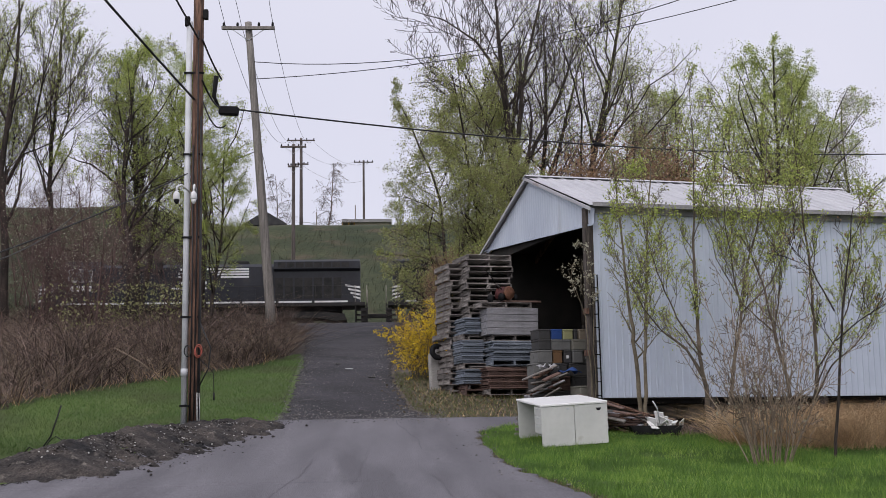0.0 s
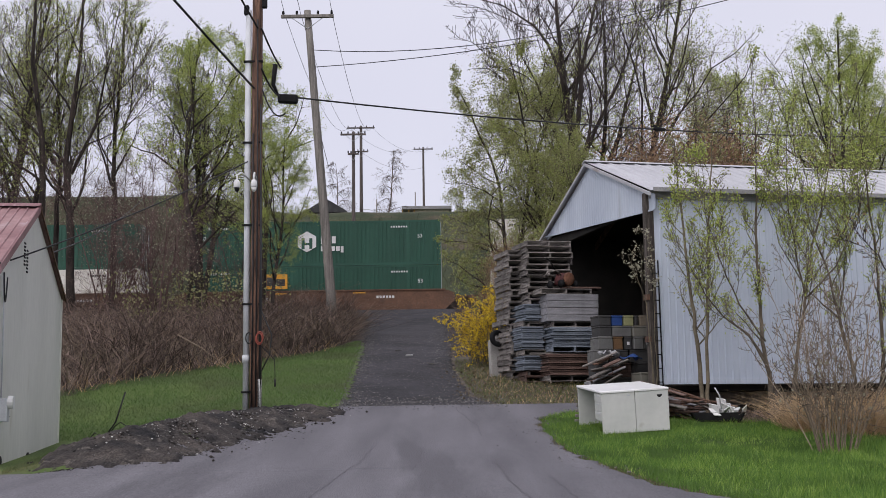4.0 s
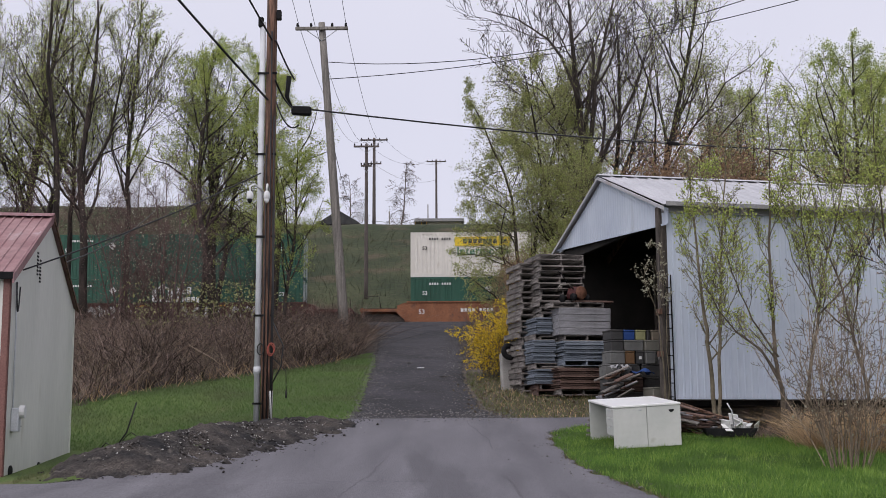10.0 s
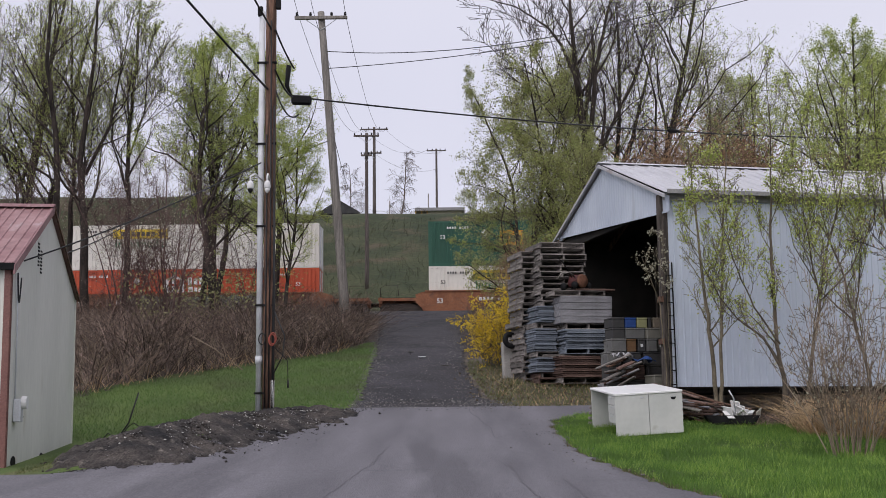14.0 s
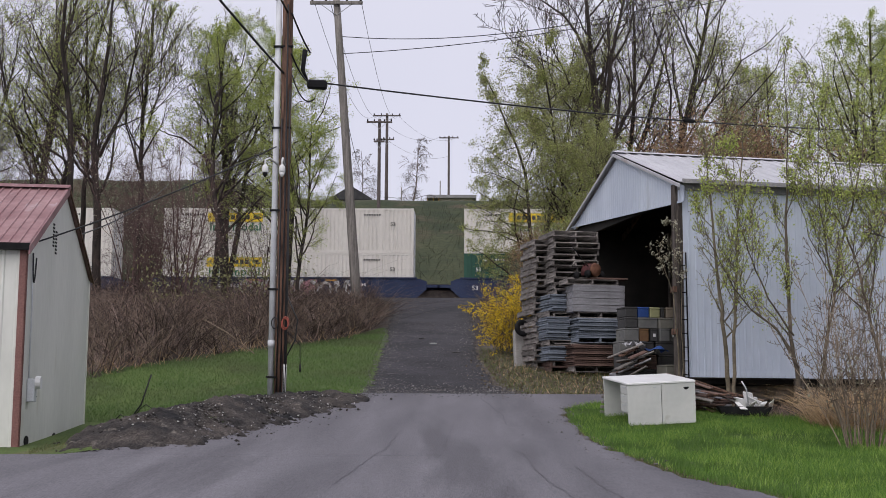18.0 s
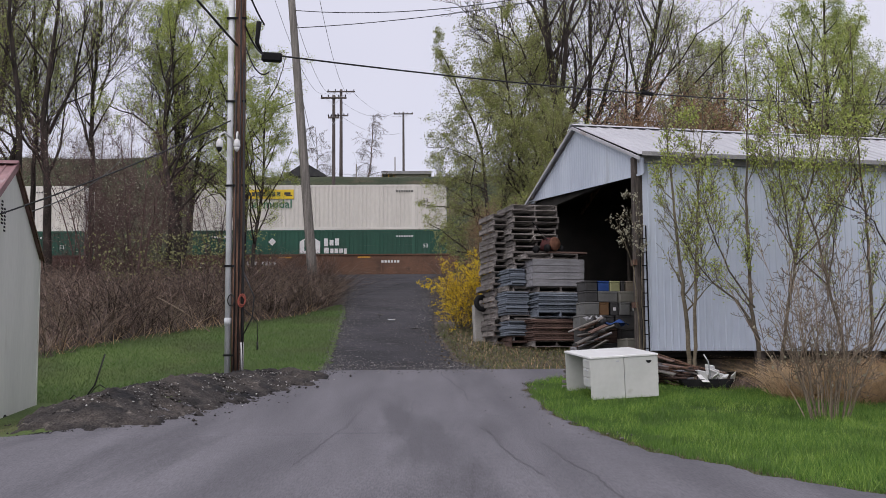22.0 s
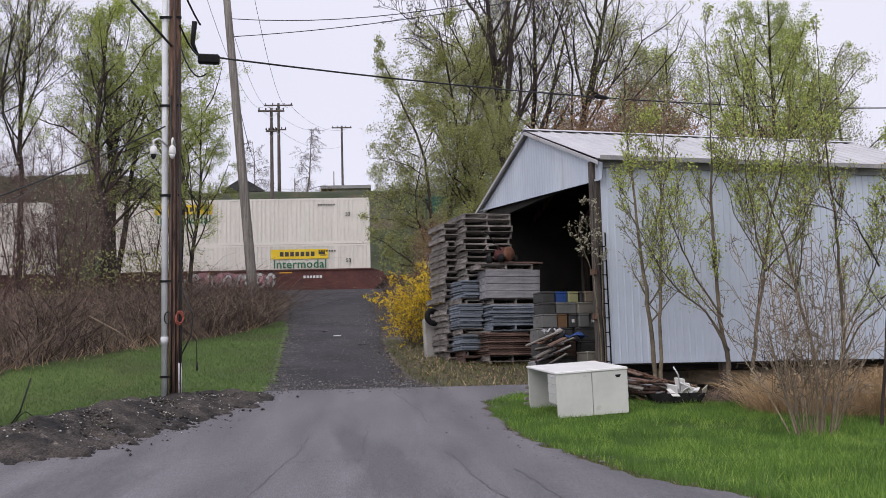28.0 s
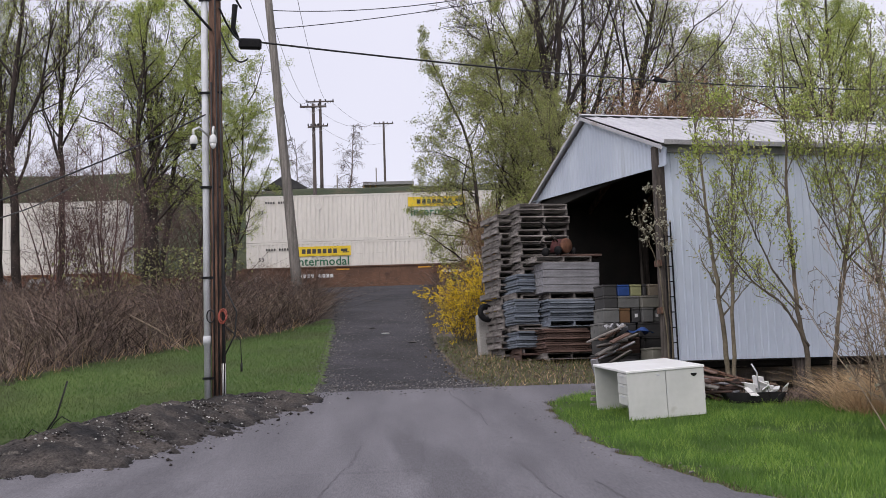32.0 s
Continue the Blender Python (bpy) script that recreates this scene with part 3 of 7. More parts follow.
def pole_shed():
    s = thing("pole_shed", SHED, "white ribbed-steel pole shed with an open gable end", "shed")
    W, L, E, R = SHED_W, SHED_L, SHED_E, SHED_R
    me = mesh_of("wall_panel", *ribbed(0.944, E - 0.12), WHITE_STEEL)
    for i in range(9):
        part("wall_panel", me, None, s, m=pose(0.06 + i * 0.934, -0.02, 0))
        part("wall_panel", me, None, s, m=pose(0.06 + (i + 1) * 0.934, W + 0.02, 0, 0, 0, 180))
    part("end_wall", box_bm(L - 0.06, L, 0.02, W - 0.02, 0, E), WHITE_STEEL, s)
    # gable sheets above the open end
    n = 12
    for i in range(n):
        y0, y1 = W * i / n - (0.3 if i == 0 else 0), W * (i + 1) / n + (0.3 if i == n - 1 else 0)
        top = [R - (R - E) * abs(y - W / 2) / (W / 2) - 0.04 for y in (y0, y1)]
        low = [E - 0.45 + 0.5 * y / W for y in (y0, y1)]
        low = [min(a, b - 0.02) for a, b in zip(low, top)]
        k = 4
        bm = bmesh.new()
        cols = []
        for j in range(k * 4 + 1):
            u = j / (k * 4)
            dx = -0.012 if j % 4 in (2, 3) else 0.0
            y = y0 + (y1 - y0) * u
            zt, zb = top[0] + (top[1] - top[0]) * u, low[0] + (low[1] - low[0]) * u
            if y0 < W / 2 < y1:
                zt = R - (R - E) * abs(y - W / 2) / (W / 2) - 0.04
            cols.append([bm.verts.new((dx - 0.02, y, zb)), bm.verts.new((dx - 0.02, y, zt)), bm.verts.new((dx + 0.0, y, zt)), bm.verts.new((dx + 0.0, y, zb))])
        for a, b in zip(cols, cols[1:]):
            bm.faces.new((a[0], a[1], b[1], b[0])), bm.faces.new((a[2], a[3], b[3], b[2]))
            bm.faces.new((a[1], a[2], b[2], b[1])), bm.faces.new((a[3], a[0], b[0], b[3]))
        bmesh.ops.recalc_face_normals(bm, faces=bm.faces)
        part("gable_panel", bm, WHITE_STEEL, s)
    gable = prism([(0, 0), (W, 0), (W, E), (W / 2, R - 0.05), (0, E)], "x", L - 0.05, L + 0.01)
    part("end_gable", gable, WHITE_STEEL, s)
    # roof sheets
    slope = math.atan2(R - E, W / 2)
    run = math.hypot(R - E, W / 2) + 0.34
    sheet = mesh_of("roof_panel", *ribbed(0.93, run, 0.31, 0.025), ROOF_STEEL)
    for i in range(9):
        x = -0.12 + i * 0.968
        part("roof_panel", sheet, None, s, m=pose(x, -0.33 * math.cos(slope), E - 0.33 * math.sin(slope) + 0.05) @ pose(0, 0, 0, math.degrees(slope) - 90))
        part("roof_panel", sheet, None, s, m=pose(x + 0.93, W + 0.33 * math.cos(slope), E - 0.33 * math.sin(slope) + 0.05, 0, 0, 180) @ pose(0, 0, 0, math.degrees(slope) - 90))
    part("ridge_cap", prism([(W / 2 - 0.22, R + 0.02), (W / 2, R + 0.1), (W / 2 + 0.22, R + 0.02), (W / 2, R + 0.07)], "x", -0.16, L + 0.28), ROOF_STEEL, s)
    part("eave_trim", boxes((-0.05, L + 0.05, -0.1, -0.045, E - 0.2, E - 0.02), (-0.05, L + 0.05, -0.34, -0.3, E - 0.09, E - 0.0)), mat("dull_gutter_steel", (0.2, 0.2, 0.205), (0.29, 0.285, 0.285), 1.5, 0.7, bump=0.1, stain=(0.12, 0.11, 0.1), stain_scale=2), s, "dull grey eave gutter")
    part("rake_trim", prism([(-0.36, E - 0.12), (W / 2, R + 0.02), (W + 0.36, E - 0.12), (W + 0.36, E - 0.19), (W / 2, R - 0.05), (-0.36, E - 0.19)], "x", -0.165, -0.125), ROOF_STEEL, s)
    part("gable_trim", prism([(-0.3, E - 0.46), (W + 0.3, E + 0.07), (W + 0.3, E + 0.03), (-0.3, E - 0.5)], "x", -0.05, -0.034), WHITE_STEEL, s)
    # floor takes the near-black colour that carries the shade under the shed
    part("floor_slab", box_bm(0.05, L, 0.5, W, -0.12, -0.02), INSIDE_SHADE, s, "floor coloured near black for the shade inside")
    part("foundation", boxes((0.6, L, 2.3, 2.6, -1.2, -0.13)), CONCRETE, s, "stained concrete foundation in shadow")
    post_wood = mat("weathered_post_wood", (0.045, 0.038, 0.033), (0.12, 0.1, 0.088), 3, 0.95, bump=0.6, grain=18, gritty=0.4, stretch=(6, 6, 0.5))
    for x, y in ((0, 0.02), (0, W - 0.2), (2.8, W - 0.2), (2.8, 0.1), (5.6, W - 0.2), (5.6, 0.1), (L - 0.3, 0.1)):
        part("post", box_bm(x - 0.1, x + 0.1, y, y + 0.2, -0.9, E - 0.05, 0.01), post_wood, s)
    # header beam in the same near black, so the opening reads as deep shade
    part("header_beam", box_bm(0.06, 0.16, 0.2, W - 0.2, E - 0.32, E - 0.05), INSIDE_SHADE, s)
    for x in (1.4, 2.8, 4.2, 5.6, 7.0):
        part("rafter", prism([(0.1, E - 0.15), (W / 2, R - 0.12), (W - 0.1, E - 0.15), (W - 0.1, E - 0.3), (W / 2, R - 0.27), (0.1, E - 0.3)], "x", x - 0.03, x + 0.03), DARK_WOOD, s)
    # wall and roof linings: sheets whose near-black colour is the indoor shade
    for y in (0.045, W - 0.075):
        part("inner_lining", box_bm(0.12, L - 0.07, y, y + 0.03, 0, E + 0.01), INSIDE_SHADE, s, "wall lining coloured near black for the shade inside")
    part("inner_lining", box_bm(L - 0.1, L - 0.065, 0.1, W - 0.1, 0, E - 0.1), INSIDE_SHADE, s)
    part("roof_lining", prism([(0.0, E - 0.06), (W / 2, R - 0.06), (W, E - 0.06), (W / 2, R - 0.09)], "x", 0.1, L - 0.1), INSIDE_SHADE, s)
    for z in (0.9, 1.8):
        part("bracket", box_bm(-0.17, -0.1, -0.03, 0.16, z, z + 0.12), DARK_WOOD, s)
    return s


pole_shed()


# ---- cream shed with a red roof ----
def cream_shed():
    s = thing("cream_shed", pose(-6.72, 18.9, 1.0, 0, 0, 97.6), "cream metal-sided shed with a faded red ribbed roof", "shed")
    W, D, E, R, B = 5.75, 7.5, 3.0, 4.32, -0.3
    # gable wall, facing the drive, in sheets
    n = 6
    for i in range(n):
        x0, x1 = W * i / n, W * (i + 1) / n
        zt = [E + (R - E) * (1 - abs(x - W / 2) / (W / 2)) for x in (x0, x1)]
        bm = prism([(x0 + 0.0006, B), (x1 - 0.0006, B), (x1 - 0.0006, zt[1]), (x0 + 0.0006, zt[0])], "y", 0.0, 0.06)
        part("gable_panel", bm, CREAM, s)
    me = mesh_of("wall_panel", *ribbed(0.93, E - B, 0.23, 0.018), CREAM)
    for i in range(8):
        part("wall_panel", me, None, s, m=pose(0, 0.07 + 0.93 * (i + 1), B, 0, 0, -90))
    part("back_wall", box_bm(0.02, W - 0.02, D, D + 0.06, B, E), CREAM, s)
    part("side_wall", box_bm(W - 0.06, W, 0.06, D, B, E), CREAM, s)
    part("corner_trim", boxes((-0.03, 0.0, -0.025, 0.09, B, E), (-0.03, 0.03, -0.025, -0.004, B, E)), RED_TRIM, s, "brown-red corner trim")
    part("corner_trim", box_bm(W - 0.05, W + 0.02, -0.02, 0.05, B, E), CREAM, s)
    slope, half = math.atan2(R - E, W / 2), W / 2
    run = math.hypot(R - E, half) + 0.06
    sheet = mesh_of("roof_panel", *ribbed(0.93, run + 0.1, 0.155, 0.02), RED_ROOF)
    for i in range(9):
        y = -0.06 + 0.92 * i
        part("roof_panel", sheet, None, s, m=pose(-0.13 * math.cos(slope), y + 0.92, E - 0.13 * math.sin(slope) + 0.05, 0, 0, -90) @ pose(0, 0, 0, math.degrees(slope) - 90))
        part("roof_panel", sheet, None, s, m=pose(W + 0.13 * math.cos(slope), y, E - 0.13 * math.sin(slope) + 0.05, 0, 0, 90) @ pose(0, 0, 0, math.degrees(slope) - 90))
    part("ridge_cap", prism([(half - 0.16, R + 0.03), (half, R + 0.11), (half + 0.16, R + 0.03), (half, R + 0.08)], "y", -0.09, D + 0.15), RED_ROOF, s)
    part("rake_trim", prism([(-0.16, E - 0.03), (half, R + 0.075), (half, R - 0.06), (-0.16, E - 0.17)], "y", -0.085, -0.06), RED_ROOF, s)
    # far rake in a dark wood colour that stands for its shade
    part("rake_trim", prism([(W + 0.1, E + 0.0), (half, R + 0.075), (half, R + 0.03), (W + 0.1, E - 0.05)], "y", -0.085, -0.06), DARK_WOOD, s, "roof edge coloured dark for its shade")
    part("eave_trim", box_bm(-0.17, -0.1, -0.07, D, E - 0.1, E + 0.005), BLACK_PLASTIC, s, "dark gutter")
    # louvred vent slots
    for k in range(2):
        part("vent", boxes(*[(1.95 + 0.22 * k, 2.06 + 0.22 * k, -0.012, 0.0, 3.22 + 0.06 * j - 0.1 * k, 3.25 + 0.06 * j - 0.1 * k) for j in range(7)]), BLACK_PLASTIC, s, "small louvred vent slots")
    meter = part("meter_box", boxes((0.42, 0.62, -0.12, -0.003, 0.62, 0.98), bevel=0.015), CONDUIT, s, "grey electric meter box")
    part("meter_dial", prism([(0.52 + 0.1 * math.cos(a), 0.92 + 0.1 * math.sin(a)) for a in np.linspace(0, 6.28, 13)[:-1]], "y", -0.2, -0.12), WHITE_PLASTIC, meter)
    part("conduit", tube_mesh("conduit", [([Vector((0.42, -0.03, 0.98)), Vector((0.4, -0.03, 2.2)), Vector((0.3, -0.03, 2.9))], [0.013] * 3)], CONDUIT), None, s)
    part("drip_loop", tube_mesh("drip_loop", [(sag((0.25, -0.05, 2.9), (0.5, -0.05, 2.85), 0.42), [0.012] * 15)], WIRE), None, s)
    part("wall_mark", boxes((0.85, 1.05, -0.004, -0.002, 0.72, 0.735), (0.95, 1.25, -0.004, -0.002, 0.7, 0.712)), BLACK_PLASTIC, s, "thin dark scuff")
    for x in (2.75, 0.55):
        part("rodent_hole", prism([(x + 0.16 * math.cos(a), 0.02 + 0.09 * math.sin(a)) for a in np.linspace(0, 6.28, 11)[:-1]], "y", -0.012, -0.004), BLACK_PLASTIC, s, "dark opening at the foot of the wall")


cream_shed()


# ---- poles and wires ----
def utility_pole(x, y, foot, top, r0, r1, material, label, lean=(0, 0), arms=(), name="utility_pole"):
    p = thing(name, pose(x, y, foot), label, "utility pole")
    h = top - foot
    pts = [Vector((lean[0] * k / 8, lean[1] * k / 8, h * k / 8 - (0.5 if k == 0 else 0))) for k in range(9)]
    part("pole_shaft", tube_mesh("pole_shaft", [(pts, [r0 + (r1 - r0) * k / 8 for k in range(9)])], material, 12), None, p)
    for z, w, dy in arms:
        k = z / h
        cx, cy = lean[0] * k, lean[1] * k
        arm = part("crossarm", box_bm(cx - w / 2, cx + w / 2, cy - r1 - 0.14, cy - r1 - 0.0, z - 0.07, z + 0.07, 0.01), material, p)
        for q in (-0.46, -0.2, 0.2, 0.46):
            part("insulator", tube_mesh("insulator", [([Vector((cx + q * w, cy - r1 - 0.07, z + 0.06)), Vector((cx + q * w, cy - r1 - 0.07, z + 0.13)), Vector((cx + q * w, cy - r1 - 0.07, z + 0.25))], [0.03, 0.06, 0.045])], BLACK_PLASTIC, 8), None, arm)
        for q in (-1, 1):
            part("arm_brace", tube_mesh("arm_brace", [([Vector((cx, cy - r1, z - 0.55)), Vector((cx + q * w * 0.3, cy - r1 - 0.07, z - 0.06))], [0.018] * 2)], CONDUIT, 4), None, p)
    return p


P1 = (-3.73, 25.1)
P1Z = gz(*P1) + 0.02


def near_pole():
    p = utility_pole(P1[0], P1[1], P1Z, 10.9, 0.125, 0.105, DARK_WOOD, "dark-stained wooden utility pole with conduits and cameras", arms=(), name="utility_pole")
    h = 10.9 - P1Z
    c = part("conduit", tube_mesh("conduit", [([Vector((-0.19, -0.02, -0.1)), Vector((-0.185, -0.02, 4)), Vector((-0.18, -0.02, h - 0.9))], [0.062] * 3)], CONDUIT, 10), None, p, "tall grey plastic conduit")
    for z in (0.35, 2.1, 3.7, 5.4, 7.1):
        part("strap", box_bm(-0.27, 0.13, -0.1, -0.05, z, z + 0.04), BLACK_PLASTIC, c)
    part("coupling", tube_mesh("coupling", [([Vector((-0.19, -0.02, 0.95)), Vector((-0.19, -0.02, 1.1))], [0.075] * 2)], CONDUIT, 10), None, c)
    part("cable_guard", tube_mesh("cable_guard", [([Vector((0.1, -0.11, 0)), Vector((0.1, -0.11, 0.62))], [0.035] * 2)], WHITE_PLASTIC, 8), None, p, "short white cable guard")
    for i, (x, z1) in enumerate(((-0.06, 5.6), (0.02, 8.0), (0.09, 6.2), (0.11, 4.4))):
        part("cable", tube_mesh("cable", [([Vector((x, -0.13, 0.05)), Vector((x + 0.015, -0.13, z1 * 0.5)), Vector((x, -0.125, z1))], [0.016] * 3)], WIRE, 5), None, p)
    ring = [Vector((0.09 + 0.065 * math.cos(a), -0.16, 1.42 + 0.11 * math.sin(a))) for a in np.linspace(0, 6.28, 17)]
    orange = mat("orange_cable", (0.30, 0.07, 0.05), (0.38, 0.10, 0.07), 3, 0.6, bump=0)
    part("cable_coil", tube_mesh("cable_coil", [(ring, [0.014] * 17), ([v + Vector((0.02, -0.02, 0.03)) for v in ring], [0.012] * 17)], orange, 6), None, p, "coil of orange-red cable")
    part("cable_coil", tube_mesh("cable_coil", [([v + Vector((-0.2, 0.0, 0.02)) for v in ring], [0.012] * 17)], WIRE, 6), None, p, "coil of black cable")
    part("hanging_cable", tube_mesh("hanging_cable", [(sag((0.1, -0.13, 2.1), (0.12, -0.13, 0.75), -0.0) + [Vector((0.3, -0.15, 1.1)), Vector((0.34, -0.15, 1.5)), Vector((0.12, -0.13, 2.0))], [0.014] * 18)], WIRE, 5), None, p)
    # dome cameras on short arms
    for x, s in ((-0.34, -1), (0.0, 1)):
        arm = part("camera_arm", tube_mesh("camera_arm", [([Vector((-0.1 if s < 0 else 0.02, -0.12, 4.62)), Vector((x * 0.75, -0.3, 4.75)), Vector((x, -0.36, 4.7)), Vector((x, -0.36, 4.58))], [0.02] * 4)], WHITE_PLASTIC, 8), None, p)
        part("camera_housing", tube_mesh("camera_housing", [([Vector((x, -0.36, 4.6)), Vector((x, -0.36, 4.56)), Vector((x, -0.36, 4.46)), Vector((x, -0.36, 4.44))], [0.03, 0.06, 0.07, 0.055])], WHITE_PLASTIC, 12), None, arm, "white dome camera")
        part("camera_dome", tube_mesh("camera_dome", [([Vector((x, -0.36, 4.44)), Vector((x, -0.36, 4.39)), Vector((x, -0.36, 4.35))], [0.055, 0.045, 0.015])], BLACK_PLASTIC if s < 0 else WHITE_PLASTIC, 12), None, arm)
    for x, z in ((-0.22, h - 1.0), (0.15, h - 0.85)):
        part("cable_clamp", boxes((x - 0.05, x + 0.05, -0.1, 0.02, z, z + 0.2), bevel=0.012), BLACK_PLASTIC, p)
    part("hanging_cable", tube_mesh("hanging_cable", [([Vector((0.1, -0.13, 1.3)), Vector((0.3, -0.14, 1.12)), Vector((0.4, -0.14, 1.0)), Vector((0.41, -0.14, 0.62))], [0.008] * 4), ([Vector((0.41, -0.14, 0.62)), Vector((0.41, -0.14, 0.47))], [0.02, 0.02])], WIRE, 5), None, p, "thin cable dangling with a connector")
    part("drip_loop", tube_mesh("drip_loop", [(sag((0.12, -0.1, h - 2.6), (0.6, -0.12, h - 3.1), 0.25), [0.016] * 15)], WIRE), None, p)


near_pole()
P2 = (-4.72, 54.0)
P2Z = gz(*P2)
utility_pole(P2[0], P2[1], P2Z, 19.7, 0.22, 0.15, POLE_WOOD, "tall grey weathered utility pole leaning over the tracks", lean=(-1.14, 0.0), arms=((19.37 - P2Z, 2.34, 0),))
HILL_POLE = mat("grey_brown_pole_wood", (0.06, 0.05, 0.046), (0.12, 0.1, 0.092), 2, 0.9, bump=0.3, stretch=(6, 6, 0.5))
P3 = (-7.2, 101.0)
utility_pole(P3[0], P3[1], gz(*P3), 25.1, 0.17, 0.12, HILL_POLE, "distant dark utility pole with a crossarm", arms=((24.83 - gz(*P3), 2.1, 0), (23.2 - gz(*P3), 0.9, 0)))
P3B = (-8.66, 133.0)
utility_pole(P3B[0], P3B[1], gz(*P3B), 33.2, 0.19, 0.14, HILL_POLE, "distant dark utility pole with a crossarm", arms=((32.92 - gz(*P3B), 3.0, 0), (30.3 - gz(*P3B), 1.6, 0)))
P4 = (-2.4, 165.0)
utility_pole(P4[0], P4[1], gz(*P4), 37.75, 0.17, 0.13, HILL_POLE, "distant utility pole with a lamp arm", arms=((37.45 - gz(*P4), 2.6, 0),))


def wire(a, b, drop, r, label="thin black overhead utility wire"):
    tagged(new("overhead_wire", tube_mesh("overhead_wire", [(sag(a, b, drop, 24), [r] * 25)], WIRE, 5)), label, "wire")


def wires():
    top2 = Vector((P2[0] - 1.1, P2[1], 19.5))
    # main cable: from behind the camera to the near pole, on across to the trees
    x, y = P1
    wire((x - 0.05, y - 0.12, 8.33), (-9.0, 2.0, 12.9), 0.25, 0.024)
    wire((x + 0.02, y - 0.12, 9.6), (-7.2, 2.0, 15.6), 0.25, 0.02)
    wire((x + 0.73, y + 0.9, 8.38), (26.0, 46.0, 12.13), 0.64, 0.019, "black cable from the pole across to the trees")
    wire((x + 0.1, y - 0.1, 9.6), (x + 0.36, y + 0.9, 9.05), 0.05, 0.02)
    wire((x + 0.1, y - 0.1, 8.75), (x + 0.36, y + 0.9, 8.4), 0.1, 0.02)
    for q in (-0.46, -0.15, 0.46):
        a = (top2.x + q * 2.3, top2.y, top2.z + 0.1)
        wire(a, (P3B[0] + q * 2.8, P3B[1], 33.1), 2.2, 0.012)
        wire(a, (top2.x + q * 2.3 + 1.5, -12, 26.5), 0.6, 0.012)
    wire((-5.6, top2.y, 17.89), (22.0, 36.0, 20.33), 2.49, 0.018)
    wire((-5.5, top2.y, 17.11), (22.0, 44.0, 19.97), 1.1, 0.018)
    wire((P2[0] - 0.5, P2[1], 13.8), (P3[0], P3[1], 21.0), 2.0, 0.014)
    wire((P3B[0], P3B[1], 30.3), (P4[0], P4[1], 35.0), 1.0, 0.014)
    for k in (-1.2, 1.2):
        wire((P3B[0] + k, P3B[1], 33.0), (P4[0] + k, P4[1], 37.6), 1.4, 0.012)
    wire((-7.05, 19.4, 4.0), (-3.9, 25.0, 6.8), 0.1, 0.014)
    wire((-7.05, 19.4, 3.95), (-12.5, 52, 11.0), 0.4, 0.016)


wires()


def splice_case():
    x, y = P1
    m = pose(x + 0.31, y + 0.9, 8.36, 0, 3)
    s = thing("splice_case", m, "black cable splice case hung on the wire", "splice case")
    part("case_body", box_bm(0.0, 0.42, -0.08, 0.08, -0.09, 0.1, 0.03), BLACK_PLASTIC, s)
    part("case_stub", tube_mesh("case_stub", [([Vector((0, 0, 0.08)), Vector((-0.12, 0, 0.3)), Vector((-0.1, 0, 0.75))], [0.022, 0.045, 0.055])], BLACK_PLASTIC, 8), None, s)


splice_case()


def cable_tap():
    t = thing("cable_tap", pose(5.76, 32.0, 8.96, 0, -2, 35), "small black cable joint on the overhead wire", "cable joint")
    part("tap_body", tube_mesh("tap_body", [([Vector((-0.26, 0, 0)), Vector((-0.18, 0, 0.01)), Vector((0.12, 0, 0.01)), Vector((0.24, 0, 0))], [0.015, 0.055, 0.055, 0.015])], BLACK_PLASTIC, 8), None, t)
    part("tap_stub", tube_mesh("tap_stub", [([Vector((0.0, 0, 0.03)), Vector((-0.22, 0, 0.1)), Vector((-0.3, 0, 0.06))], [0.02, 0.02, 0.015])], BLACK_PLASTIC, 6), None, t)


cable_tap()


# ---- on the hill ----
def hill_hut():
    x, y = -13.0, 140.0
    z = gz(x, y) - 0.1
    h = thing("hill_hut", pose(x, y, z), "dark shed with a low roof on the hilltop", "shed")
    part("wall", box_bm(-2.15, 2.15, -1.5, 1.5, -0.3, 1.1), BLACK_PLASTIC, h)
    part("roof", prism([(-2.35, 0.95), (2.35, 0.95), (2.35, 1.1), (-0.05, 2.55), (-2.35, 1.1)], "y", -1.6, 1.6), mat("dark_shingle", (0.03, 0.03, 0.033), (0.05, 0.05, 0.05), 2, 0.9), h)


def hill_house():
    x, y = -2.7, 152.0
    z = gz(x, y)
    h = thing("hill_house", pose(x, y, z) @ Matrix.Diagonal((1, 1, 1.25, 1)), "small beige house with a flat overhanging roof and timber porch", "house")
    part("wall", box_bm(-0.6, 3.6, 0, 5, 0, 2.5), mat("beige_stucco", (0.34, 0.32, 0.24), (0.42, 0.40, 0.31), 1, 0.9), h)
    part("roof", box_bm(-2.2, 3.9, -0.6, 5.4, 2.5, 2.8), mat("grey_roofing", (0.2, 0.2, 0.2), (0.28, 0.28, 0.28), 1, 0.9), h)
    yellow = mat("yellow_timber", (0.36, 0.22, 0.05), (0.46, 0.30, 0.08), 1, 0.8)
    for k in (-2.1, -1.35, -0.7):
        part("porch_post", box_bm(k - 0.07, k + 0.07, -0.3, -0.15, 0, 2.5), yellow, h)
    part("porch_rail", boxes((-2.1, -0.6, -0.28, -0.2, 0.9, 1.0), (-2.1, -0.6, -0.28, -0.2, 1.8, 1.9)), yellow, h)
    part("window", box_bm(1.0, 2.0, -0.03, 0.0, 1.1, 1.9), BLACK_PLASTIC, h)


